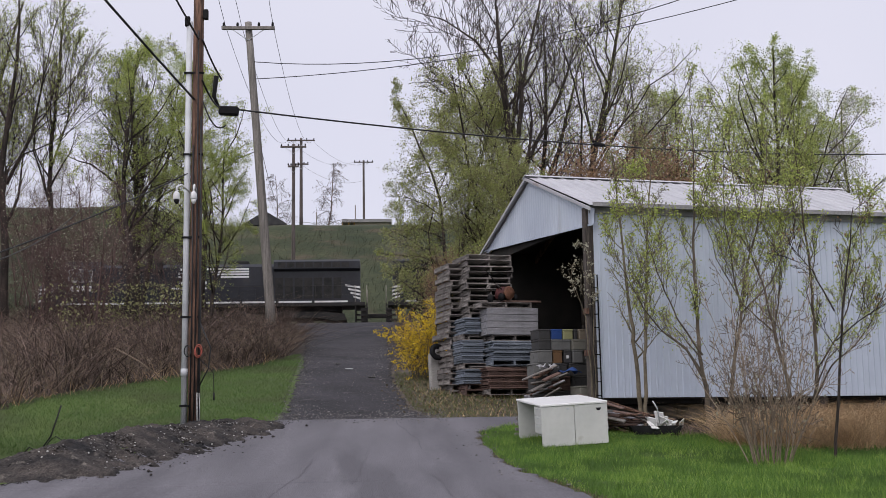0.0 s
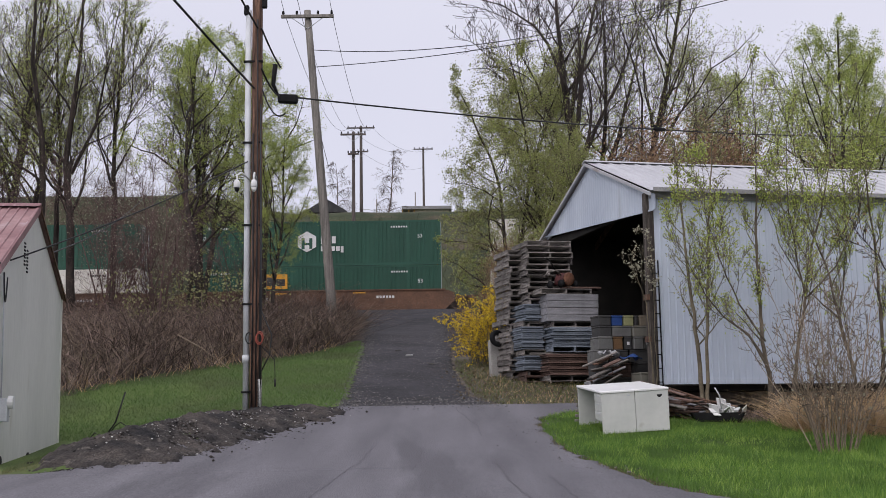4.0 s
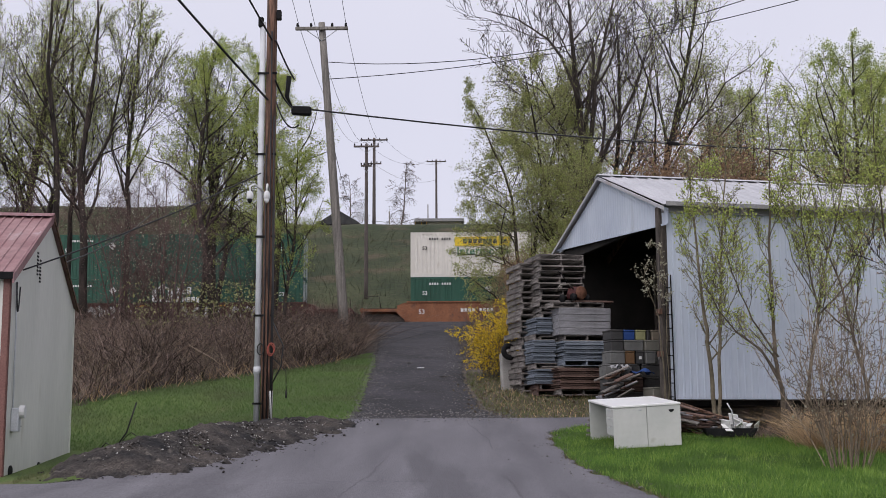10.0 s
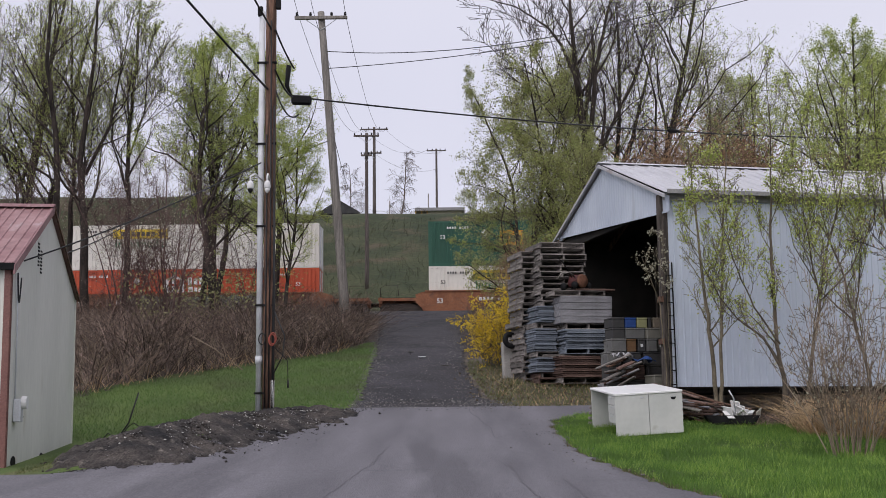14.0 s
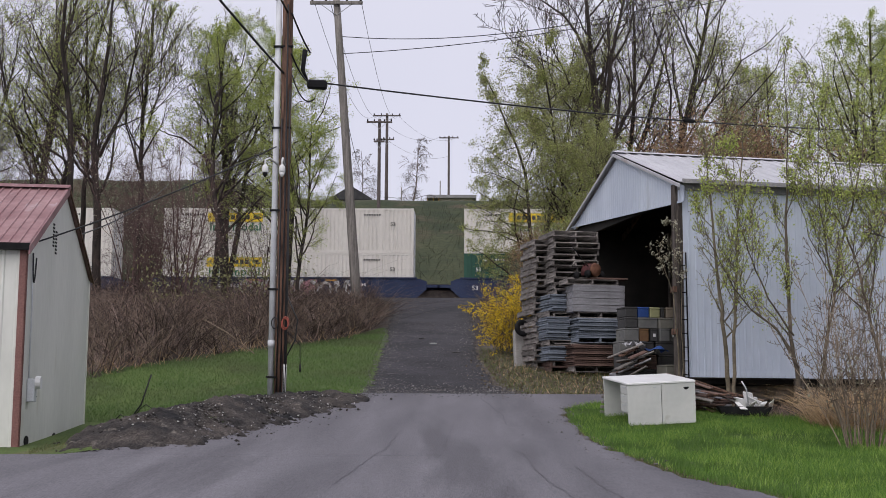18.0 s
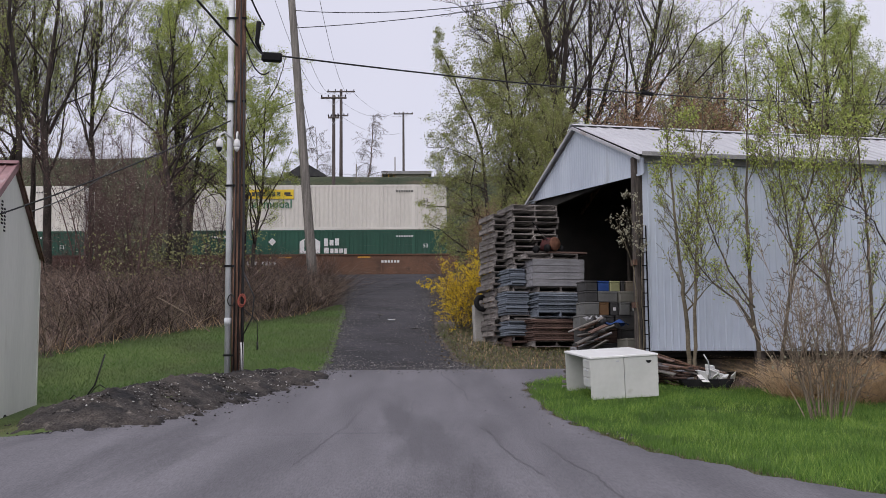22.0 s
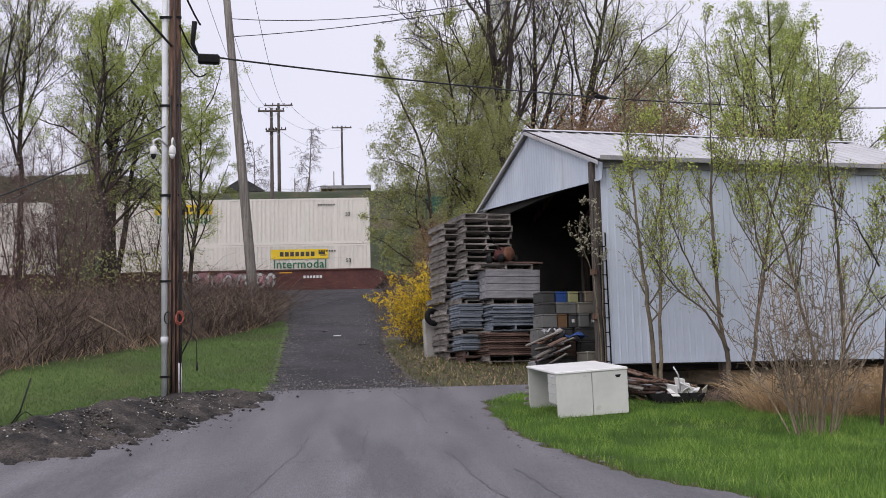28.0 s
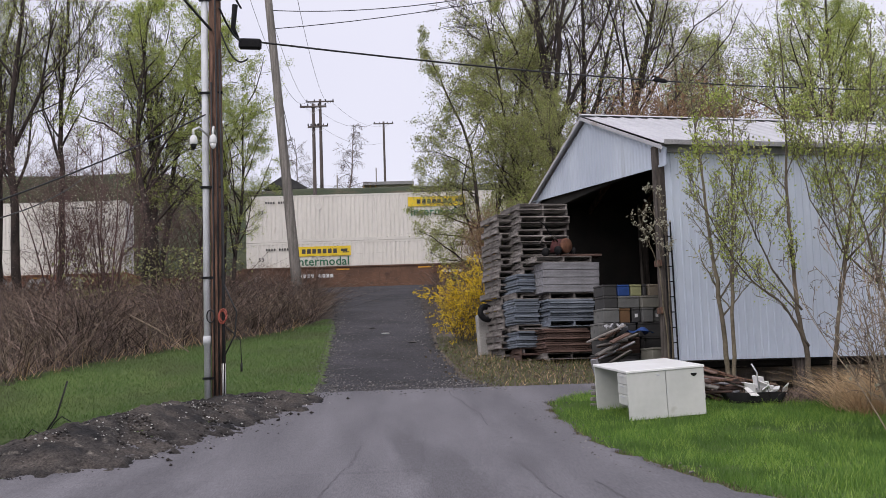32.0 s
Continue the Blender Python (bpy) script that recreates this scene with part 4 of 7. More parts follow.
def lamp_post(x, y, top, side):
    z = gz(x, y)
    p = thing("street_lamp", pose(x, y, z), "thin grey street lamp on the hilltop", "street lamp")
    part("post", tube_mesh("post", [([Vector((0, 0, -0.3)), Vector((0, 0, top))], [0.1, 0.07])], POLE_WOOD, 8), None, p)
    part("lamp_arm", tube_mesh("lamp_arm", [([Vector((0, 0, top * 0.62)), Vector((side * 0.9, 0, top * 0.7)), Vector((side * 1.9, 0, top * 0.7))], [0.04] * 3)], CONDUIT, 6), None, p)
    part("lamp_head", box_bm(side * 1.9 - 0.3, side * 1.9 + 0.3, -0.12, 0.12, top * 0.7 - 0.06, top * 0.7 + 0.05, 0.02), CONDUIT, p)


hill_hut()
hill_house()
lamp_post(-7.9, 150.0, 4.2, -1)
lamp_post(-3.6, 168.0, 8.2, -1)

# ---- the railway and its train ----
RAIL_Z, TRACK_Y, SPEED = 8.14, 81.1, 15.24
MOVERS = []
STEEL_RAIL = mat("rail_steel", (0.13, 0.10, 0.085), (0.2, 0.16, 0.14), 2, 0.5, 0.4, bump=0.1)
SLEEPER = mat("sleeper_wood", (0.06, 0.05, 0.045), (0.11, 0.09, 0.08), 2, 0.95)


def railway():
    t = thing("railway_track", pose(0, TRACK_Y, RAIL_Z), "railway track on ballast along the bank", "railway track", kind="structure")
    for y in (-0.72, 0.72):
        part("rail", prism([(y - 0.07, -0.15), (y + 0.07, -0.15), (y + 0.03, -0.1), (y + 0.035, 0), (y - 0.035, 0), (y - 0.03, -0.1)], "x", -160, 160), STEEL_RAIL, t)
    me = mesh_of("sleeper", *tubes([([Vector((0, -1.3, 0)), Vector((0, 1.3, 0))], [0.15, 0.15])], 4), SLEEPER)
    for k in range(110):
        part("sleeper", me, None, t, m=pose(-33 + 0.6 * k, 0, -0.25))
    bed = prism([(-3.4, -0.55), (-1.7, -0.22), (1.7, -0.22), (3.4, -0.55)], "x", -160, 160)
    part("ballast_bed", bed, BALLAST, t)


railway()


def paint(name, c, wear=0.85, rough=0.6, stain=(0.16, 0.10, 0.07), at=0.7):
    return mat(name, tuple(q * wear for q in c), c, 0.5, rough, bump=0.03, grain=7, gritty=0.05, vary=0.05, stain=stain, stain_scale=0.9, stain_at=at, stretch=(1, 1, 0.4))


CONT = {
    "white": paint("white_container_paint", (0.70, 0.67, 0.62), 0.92, stain=(0.45, 0.38, 0.32), at=0.72),
    "green": paint("green_container_paint", (0.022, 0.092, 0.062), 0.75, stain=(0.035, 0.085, 0.07), at=0.64),
    "orange": paint("orange_container_paint", (0.52, 0.085, 0.035), 0.8, stain=(0.36, 0.08, 0.05), at=0.66),
}
YELLOW = mat("yellow_plate", (0.68, 0.47, 0.02), (0.76, 0.55, 0.035), 2, 0.5, bump=0, gritty=0.04)
SIGN_GREEN = mat("green_lettering", (0.02, 0.13, 0.07), (0.03, 0.16, 0.085), 2, 0.5, bump=0, gritty=0.03)
SIGN_DARK = mat("dark_lettering", (0.03, 0.03, 0.03), (0.06, 0.055, 0.05), 2, 0.5, bump=0, gritty=0.03)
SIGN_WHITE = mat("white_lettering", (0.62, 0.62, 0.62), (0.72, 0.72, 0.72), 2, 0.5, bump=0, gritty=0.05)
SIGN_RED = mat("red_lettering", (0.4, 0.03, 0.03), (0.45, 0.05, 0.05), 2, 0.5, bump=0, gritty=0.05)
ORANGE_SQ = mat("orange_square", (0.60, 0.28, 0.03), (0.68, 0.34, 0.04), 2, 0.5, bump=0, gritty=0.04)
CL, CW, CH = 16.15, 2.59, 2.9


def side_mesh(material, plain=False):
    """One long ribbed side of a container, in the x-z plane, ribs proud towards -y."""
    n = 58
    p = (CL - 0.4) / n
    xs = []
    for i in range(n):
        xs += [(0.2 + i * p, 0.0), (0.2 + i * p + 0.42 * p, 0.0), (0.2 + i * p + 0.52 * p, -0.032), (0.2 + i * p + 0.9 * p, -0.032)]
    xs.append((CL - 0.2, 0.0))
    k = len(xs)
    v = [(x, y, z) for z in (0.17, CH - 0.12) for x, y in xs]
    f = [(i, i + 1, k + i + 1, k + i) for i in range(k - 1)]
    return mesh_of("side_panel", v, f, material)


def rails_mesh(material):
    """Frame of a container: corner posts, rails, roof, floor and ends."""
    w = CW / 2
    bm = bmesh.new()
    for x in (0, CL - 0.2):
        for y in (-w, w - 0.18):
            box_bm(x, x + 0.2, y, y + 0.18, 0, CH, bm=bm)
    for x in (2.0, CL - 2.2):
        for y in (-w, w - 0.06):
            box_bm(x, x + 0.2, y, y + 0.06, 0.1, CH, bm=bm)
    for y in (-w + 0.001, w - 0.081):
        box_bm(0.2, CL - 0.2, y, y + 0.08, 0.0, 0.17, bm=bm)
        box_bm(0.2, CL - 0.2, y, y + 0.08, CH - 0.12, CH - 0.004, bm=bm)
    box_bm(0.02, CL - 0.02, -w + 0.05, w - 0.05, CH - 0.05, CH - 0.012, bm=bm)
    box_bm(0.02, CL - 0.02, -w + 0.05, w - 0.05, 0.03, 0.14, bm=bm)
    box_bm(0.05, 0.1, -w + 0.1, w - 0.1, 0.1, CH - 0.06, bm=bm)
    box_bm(CL - 0.1, CL - 0.05, -w + 0.1, w - 0.1, 0.1, CH - 0.06, bm=bm)
    me = bpy.data.meshes.new("frame")
    bm.to_mesh(me)
    bm.free()
    me.materials.append(material)
    return me


SIDES = {k: side_mesh(m) for k, m in CONT.items()}
FRAMES = {k: rails_mesh(m) for k, m in CONT.items()}
INTERMODAL = text_mesh("Intermodal", 0.74, SIGN_GREEN, 1.02)
FIFTY3 = text_mesh("53", 0.34, SIGN_WHITE)
FRONT = -CW / 2 - 0.045


def bars(specs, y=FRONT, t=0.006):
    return boxes(*[(x0, x1, y - t, y, z0, z1) for x0, x1, z0, z1 in specs])


def plate_logo(c, x):
    z = CH - 0.3
    p = part("name_plate", bars([(x, x + 3.55, z - 0.6, z)]), YELLOW, c, "yellow name plate")
    part("plate_lettering", bars([(x + 0.55 + 0.32 * k, x + 0.78 + 0.32 * k, z - 0.44, z - 0.16) for k in range(7)], FRONT - 0.008), SIGN_DARK, p)
    part("plate_emblem", bars([(x + 2.95, x + 3.35, z - 0.34, z - 0.18), (x + 3.05, x + 3.45, z - 0.42, z - 0.36)], FRONT - 0.008), SIGN_DARK, p)
    part("lettering", INTERMODAL, None, c, "green word Intermodal", m=pose(x + 0.12, FRONT - 0.004, z - 1.17))


def house_logo(c, x, z=0.62, hexagon=False, k=None):
    if hexagon:
        o = [(x + 0.65 + 0.68 * math.cos(a), z + 0.62 + 0.68 * math.sin(a)) for a in np.linspace(math.pi / 2, math.pi / 2 + 6.283, 7)[:-1]]
    else:
        o = [(x, z), (x + 1.3, z), (x + 1.3, z + 0.75), (x + 0.65, z + 1.15), (x, z + 0.75)]
    e = part("house_emblem" if not hexagon else "hexagon_emblem", prism(o, "y", FRONT - 0.006, FRONT), SIGN_WHITE, c)
    part("emblem_pattern", bars([(x + 0.3, x + 0.5, z + 0.15, z + 0.85), (x + 0.8, x + 1.0, z + 0.15, z + 0.85), (x + 0.5, x + 0.8, z + 0.4, z + 0.55)], FRONT - 0.008, 0.004), k or SIGN_RED, e)
    part("name_marking", bars([(x + 1.55, x + 1.8, z + 0.45, z + 0.95), (x + 1.9, x + 2.15, z + 0.5, z + 0.85), (x + 2.25, x + 2.5, z + 0.5, z + 0.95), (x + 1.55, x + 1.85, z + 0.0, z + 0.36), (x + 1.95, x + 2.15, z + 0.0, z + 0.3), (x + 2.22, x + 2.45, z + 0.0, z + 0.3), (x + 2.52, x + 2.76, z + 0.0, z + 0.3), (x + 2.82, x + 3.0, z - 0.1, z + 0.3)]), SIGN_WHITE, c, "white name lettering as bars")


def square_logo(c, x, z=0.95):
    s = part("square_emblem", bars([(x, x + 1.5, z, z + 0.95)]), ORANGE_SQ, c, "orange square emblem")
    part("emblem_pattern", bars([(x + 0.16, x + 0.56, z + 0.2, z + 0.76), (x + 0.66, x + 1.34, z + 0.2, z + 0.64)], FRONT - 0.008, 0.004), SIGN_DARK, s, "plain dark blocks")


def small_marks(c, seed, light):
    r = random.Random(seed)
    m = SIGN_WHITE if light else SIGN_DARK
    part("code_marking", bars([(1.2 + 0.16 * k, 1.3 + 0.16 * k, CH - 0.5, CH - 0.36) for k in range(9) if k != 4]), m, c)["kind"] = "stuff"
    part("code_marking", bars([(CL - 3.2 + 0.16 * k, CL - 3.1 + 0.16 * k, CH - 0.48, CH - 0.37) for k in range(7)]), m, c)["kind"] = "stuff"
    x = r.uniform(3.5, 5.2)
    part("placard", prism([(x, 1.9), (x + 0.25, 2.15), (x, 2.4), (x - 0.25, 2.15)], "y", FRONT - 0.005, FRONT), SIGN_WHITE if light else CONT["white"], c)
    part("length_mark", FIFTY3 if light else text_mesh("53", 0.34, SIGN_DARK), None, c, "number 53", m=pose(0.75, FRONT - 0.004, 1.75))
    part("length_mark", FIFTY3 if light else text_mesh("53", 0.34, SIGN_DARK), None, c, "number 53", m=pose(CL - 1.5, FRONT - 0.004, 1.75))


def mover(ob, s, y, z):
    ob.matrix_basis = pose(s, y, z) if abs(ob.get("turned", 0)) < 1 else pose(s, y, z, 0, 0, 180)
    MOVERS.append((ob, s, y, z))


def container(s, level, colour, logos, seed):
    words = {"white": "white", "green": "dark green", "orange": "orange-red"}[colour]
    c = new("shipping_container")
    tagged(c, f"{words} ribbed steel container {'stacked on top' if level else 'low in a well'} on the train", "container", "containers on the train")
    part("frame", FRAMES[colour], None, c)
    part("side_panel", SIDES[colour], None, c, m=pose(0, -CW / 2 + 0.035, 0))
    part("side_panel", SIDES[colour], None, c, m=pose(CL, CW / 2 - 0.035, 0, 0, 0, 180))
    dm = CONT[colour]
    for y in (-1.13, 0.01):
        d = part("door", box_bm(CL - 0.045, CL - 0.0, y, y + 1.12, 0.15, CH - 0.15, 0.01), dm, c)
        part("locking_bar", boxes((CL, CL + 0.04, y + 0.3, y + 0.34, 0.1, CH - 0.1), (CL, CL + 0.04, y + 0.75, y + 0.79, 0.1, CH - 0.1)), CONDUIT, d)
    small_marks(c, seed, colour != "white")
    for kind, x in logos:
        if kind == "plate":
            plate_logo(c, x)
        elif kind == "house":
            house_logo(c, x, 1.35 if level else 1.4, k=dm)
        elif kind == "hex":
            house_logo(c, x, 0.95, True, dm)
        else:
            square_logo(c, x, 1.3 if level else 1.45)
    mover(c, s, TRACK_Y, RAIL_Z + 0.33 + level * (CH + 0.015))


STROKES = (tuple((0.5 + 0.42 * math.cos(a), 0.5 + 0.46 * math.sin(a)) for a in np.linspace(0.3, 6.3, 11)), tuple((0.5 + 0.45 * math.cos(a), 0.5 + 0.48 * math.sin(a)) for a in np.linspace(1.2, 5.4, 9)), ((0.15, 0.0), (0.1, 0.35), (0.25, 0.7), (0.2, 1.0)),
           ((0.0, 0.75), (0.2, 0.95), (0.45, 0.7), (0.4, 0.35), (0.65, 0.1), (0.95, 0.3)), ((0.05, 0.2), (0.3, 0.05), (0.6, 0.2), (0.65, 0.55), (0.4, 0.75), (0.5, 1.0), (0.9, 0.9)), ((0.0, 0.1), (0.25, 0.8), (0.5, 0.95), (0.75, 0.75), (1.0, 0.05)))


def stroke(bm, pts, half, y):
    """A broad painted line through points in the plane of the car's side."""
    v = [Vector(p) for p in pts]
    rails = []
    for i, p in enumerate(v):
        d = (v[min(i + 1, len(v) - 1)] - v[max(i - 1, 0)]).normalized() * half
        rails.append([bm.verts.new((p.x + k * -d.y, y - 0.0006 * i, p.y + k * d.x)) for k in (1, -1)])
    for a, b in zip(rails, rails[1:]):
        bm.faces.new((a[0], b[0], b[1], a[1]))


def graffiti(parent, x0, x1, colours, seed, z0=0.44, z1=1.57, y=-1.49):
    """Big bulging outlined shapes sprayed on a car's side, over a ragged patch of colour."""
    r = random.Random(seed)
    pale = [c for c in colours if c is not G_BLACK]
    if len(set(pale)) > 1:
        n = int((x1 - x0) / 0.45)
        top = [(x0 + (x1 - x0) * i / n, z1 - r.uniform(0.0, 0.25)) for i in range(n + 1)]
        low = [(x, z0 + r.uniform(0.0, 0.2)) for x, z in top]
        bm = bmesh.new()
        cols = [(bm.verts.new((p[0], y + 0.004, p[1])), bm.verts.new((q[0], y + 0.004, q[1]))) for p, q in zip(top, low)]
        for p, q in zip(cols, cols[1:]):
            bm.faces.new((p[0], q[0], q[1], p[1]))
        part("painted_ground", bm, pale[-1], parent, "ragged sprayed patch of colour")
    x = x0
    while x < x1 - 0.4:
        w = r.uniform(0.6, 0.95)
        shape, lean = r.choice(STROKES), r.uniform(-0.25, 0.25)
        if r.random() < 0.5:
            shape = [(1 - p[0], p[1]) for p in shape]
        lo, hi = z0 + r.uniform(0.14, 0.24), z1 - r.uniform(0.14, 0.24)
        pts = [(x + w * (p[0] * 0.9 + r.gauss(0, 0.04) + lean * (p[1] - 0.5)), lo + (hi - lo) * p[1]) for p in shape]
        x += w * 0.98
        half = r.uniform(0.08, 0.13)
        bm = bmesh.new()
        stroke(bm, pts, half + 0.035, y)
        tag = part("painted_tag", bm, G_BLACK, parent, "big outlined spray-painted shape")
        bm = bmesh.new()
        stroke(bm, pts, half, y - 0.01)
        part("paint_fill", bm, pale[0] if pale and r.random() < 0.8 else r.choice(pale or colours), tag)


CAR_PAINT = {k: mat(k + "_car_paint", a, b, 1.2, 0.8, bump=0.1, grain=9, gritty=0.2, stain=c, stain_scale=1.1, stain_at=0.6) for k, a, b, c in (
    ("maroon", (0.075, 0.028, 0.026), (0.11, 0.042, 0.036), (0.05, 0.03, 0.03)),
    ("brown", (0.11, 0.06, 0.04), (0.16, 0.085, 0.055), (0.07, 0.04, 0.03)),
    ("rust", (0.19, 0.075, 0.04), (0.27, 0.115, 0.06), (0.12, 0.06, 0.045)),
    ("blue", (0.02, 0.03, 0.075), (0.03, 0.045, 0.10), (0.05, 0.045, 0.06)),
    ("slate", (0.13, 0.15, 0.15), (0.2, 0.22, 0.21), (0.14, 0.08, 0.06)))}
G_WHITE = mat("spray_white", (0.42, 0.42, 0.42), (0.56, 0.56, 0.56), 3, 0.7, bump=0)
G_BLUE = mat("spray_blue", (0.03, 0.20, 0.48), (0.05, 0.26, 0.55), 3, 0.7, bump=0)
G_PINK = mat("spray_pink", (0.42, 0.2, 0.24), (0.52, 0.29, 0.32), 3, 0.7, bump=0)
G_YELLOW = mat("spray_yellow", (0.5, 0.45, 0.08), (0.58, 0.52, 0.12), 3, 0.7, bump=0)
G_BLACK = mat("spray_black", (0.02, 0.02, 0.02), (0.03, 0.03, 0.03), 3, 0.7, bump=0)
G_DRAB = mat("spray_drab_green", (0.14, 0.15, 0.13), (0.23, 0.235, 0.2), 1.2, 0.8, bump=0, stain=(0.16, 0.09, 0.065), stain_scale=1.5, stain_at=0.55)
G_TEAL = mat("spray_teal", (0.15, 0.28, 0.26), (0.2, 0.33, 0.3), 3, 0.7, bump=0)
WHEEL = mat("wheel_steel", (0.04, 0.032, 0.03), (0.08, 0.065, 0.06), 2, 0.7, 0.3, bump=0.1)


def wheel_mesh(r=0.46):
    v, f = tubes([([Vector((0, -0.07, 0)), Vector((0, 0.05, 0)), Vector((0, 0.07, 0))], [r, r, r + 0.03])], 20)
    return mesh_of("wheel", v, f, WHEEL)


STIFF = {}
for k_, m_ in CAR_PAINT.items():
    STIFF[k_] = mesh_of("stiffener", [(a, b, c) for c in (0, 1.22) for b in (-0.02, 0.02) for a in (0, 0.08)], [(0, 1, 5, 4), (2, 6, 7, 3), (0, 4, 6, 2), (1, 3, 7, 5), (4, 5, 7, 6), (0, 2, 3, 1)], m_)
WHEELS = {0.46: wheel_mesh(), 0.53: wheel_mesh(0.53)}


def truck(parent, x, y_frame=1.02, base=1.75, r=0.46):
    for sy in (-1, 1):
        o = [(x - base / 2 - 0.45, r - 0.12), (x - base / 2 - 0.45, r + 0.2), (x - 0.5, r + 0.42), (x + 0.5, r + 0.42), (x + base / 2 + 0.45, r + 0.2), (x + base / 2 + 0.45, r - 0.12), (x + 0.4, r - 0.28), (x - 0.4, r - 0.28)]
        part("truck_frame", prism(o, "y", sy * y_frame - 0.08, sy * y_frame + 0.08), WHEEL, parent)
        for dx in (-base / 2, base / 2):
            part("wheel", WHEELS[r], None, parent, m=pose(x + dx, sy * 0.78, r, 0, 0, 0 if sy < 0 else 180))


def well_car(starts, colour, tags, words):
    """A car of one well or three joined wells; starts: where its containers begin along the train."""
    s0 = starts[0]
    c = new("well_car")
    tagged(c, f"{words} double-stack well car{' of three joined wells' if len(starts) > 1 else ''}", "railway car", "well cars")
    m = CAR_PAINT[colour]
    for i, s in enumerate(starts):
        x = s - s0
        for sy in (-1, 1):
            o = [(x - 0.85, 1.4), (x - 0.4, 1.58), (x + CL + 0.4, 1.58), (x + CL + 0.85, 1.4), (x + CL + 0.85, 0.9), (x + CL + 0.15, 0.28), (x - 0.15, 0.28), (x - 0.85, 0.9)]
            side = part("side_sill", prism(o, "y", sy * 1.4 - 0.05, sy * 1.4 + 0.05), m, c)
            part("top_flange", boxes((x - 0.25, x + CL + 0.25, sy * 1.43 - 0.09, sy * 1.43 + 0.09, 1.584, 1.66), (x - 0.1, x + CL + 0.1, sy * 1.43 - 0.06, sy * 1.43 + 0.06, 0.28, 0.36)), m, side)
            for k in range(13):
                part("stiffener", STIFF[colour], None, side, m=pose(x + 0.35 + 1.29 * k, sy * 1.455, 0.36))
        part("floor_beam", boxes(*[(x + 1 + 2.8 * k, x + 1.5 + 2.8 * k, -1.35, 1.35, 0.27, 0.33) for k in range(6)]), m, c)
        for e in (x - 0.85, x + CL + 0.75):
            part("end_bulkhead", box_bm(e, e + 0.1, -1.35, 1.35, 0.9, 1.45), m, c)
        first, last = i == 0, i == len(starts) - 1
        for end, out in ((x - 0.85, -1), (x + CL + 0.85, 1)):
            outer = (first and out < 0) or (last and out > 0)
            reach = 2.4 if outer else 0.85
            a, b = sorted((end, end + out * reach))
            part("end_platform", boxes((a, b, -0.55, 0.55, 0.7, 1.12), (a, b, -1.35, 1.35, 1.12, 1.17), (a, b, -1.42, -1.34, 1.02, 1.2), (a, b, 1.34, 1.42, 1.02, 1.2)), m, c)
            part("grating", boxes((a + 0.1, b - 0.1, -1.3, 1.3, 1.18, 1.24)), WHEEL, c)
            if outer:
                q = end + out * 2.25
                part("end_sill", box_bm(q - 0.08, q + 0.08, -1.4, 1.4, 0.85, 1.25), m, c)
                part("coupler", box_bm(min(q, q + out * 0.75), max(q, q + out * 0.75), -0.14, 0.14, 0.75, 1.0, 0.03), WHEEL, c)
                part("grab_rail", tube_mesh("grab_rail", [([Vector((q, -1.35, 1.2)), Vector((q, -1.35, 1.85)), Vector((q - out * 0.25, -1.35, 2.0)), Vector((q - out * 1.1, -1.35, 2.0)), Vector((q - out * 1.2, -1.35, 1.2))], [0.022] * 5)], WHEEL, 5), None, c)
                truck(c, end + out * 0.95)
        if not last:
            truck(c, x + CL + (starts[i + 1] - s - CL) / 2)
        r = random.Random(int(s))
        part("code_marking", bars([(x + 3.2 + 0.24 * k, x + 3.38 + 0.24 * k, 0.98, 1.2) for k in range(9) if k != 4] + [(x + 12 + 0.2 * k, x + 12.14 + 0.2 * k, 1.1, 1.26) for k in range(6)], -1.476), SIGN_WHITE, c)["kind"] = "stuff"
        part("length_mark", text_mesh("53", 0.42, SIGN_WHITE), None, c, "number 53", m=pose(x + 0.5, -1.48, 0.85))
        part("warning_stripe", bars([(x + 5.5, x + 6.3, 1.42, 1.5), (x + 10.5, x + 11.3, 1.42, 1.5)], -1.476), ORANGE_SQ, c)
    for a, b, colours, seed in tags:
        graffiti(c, a, b, colours, seed)
    mover(c, s0, TRACK_Y, RAIL_Z)


LP, RP = ("plate", 2.85), ("plate", 10.0)
STACKS = {
    "A": (25.4, "green", [("hex", 5.6)], "white", [LP]), "B": (44.72, "green", [("hex", 6.9)], "green", [("square", 4.8)]), "C": (64.1, "white", [RP], "white", []),
    "D": (87.5, "white", [LP], "green", [("square", 6.1)]), "E": (106.72, "white", [LP], "white", [LP]), "F": (126.5, "green", [], "green", [("house", 6.5)]),
    "G": (149.58, "white", [LP], "green", [("square", 7.1)]), "H": (169.0, "green", [("square", 6.6)], "green", [("house", 5.9)]), "I": (188.45, "white", [LP], "orange", [("house", 6.2)]),
    "J": (211.65, "green", [("square", 4.6)], "white", [LP]), "K": (235.27, "white", [LP], "white", [LP]), "L": (254.75, "white", [LP], "white", [LP]),
    "M": (274.15, "white", [LP], "green", [("square", 4.4)]), "N": (297.55, "white", [LP], "green", [("square", 7.2)]), "O": (320.63, "white", [LP], "green", [("house", 6.8)]),
    "P": (344.15, "white", [LP], "green", [("square", 7.9)]), "Q": (367.65, "white", [RP], "white", [LP]), "S": (391.0, "white", [LP], "white", []),
    "T": (410.88, "white", [LP], "white", [RP]), "U": (430.6, "green", [("square", 3.4)], "white", [LP]), "V": (454.1, "white", [LP], "white", [LP]),
    "W": (477.65, "white", [RP], "white", [LP]), "X": (501.3, "white", [LP], "green", [("square", 6.0)]),
}
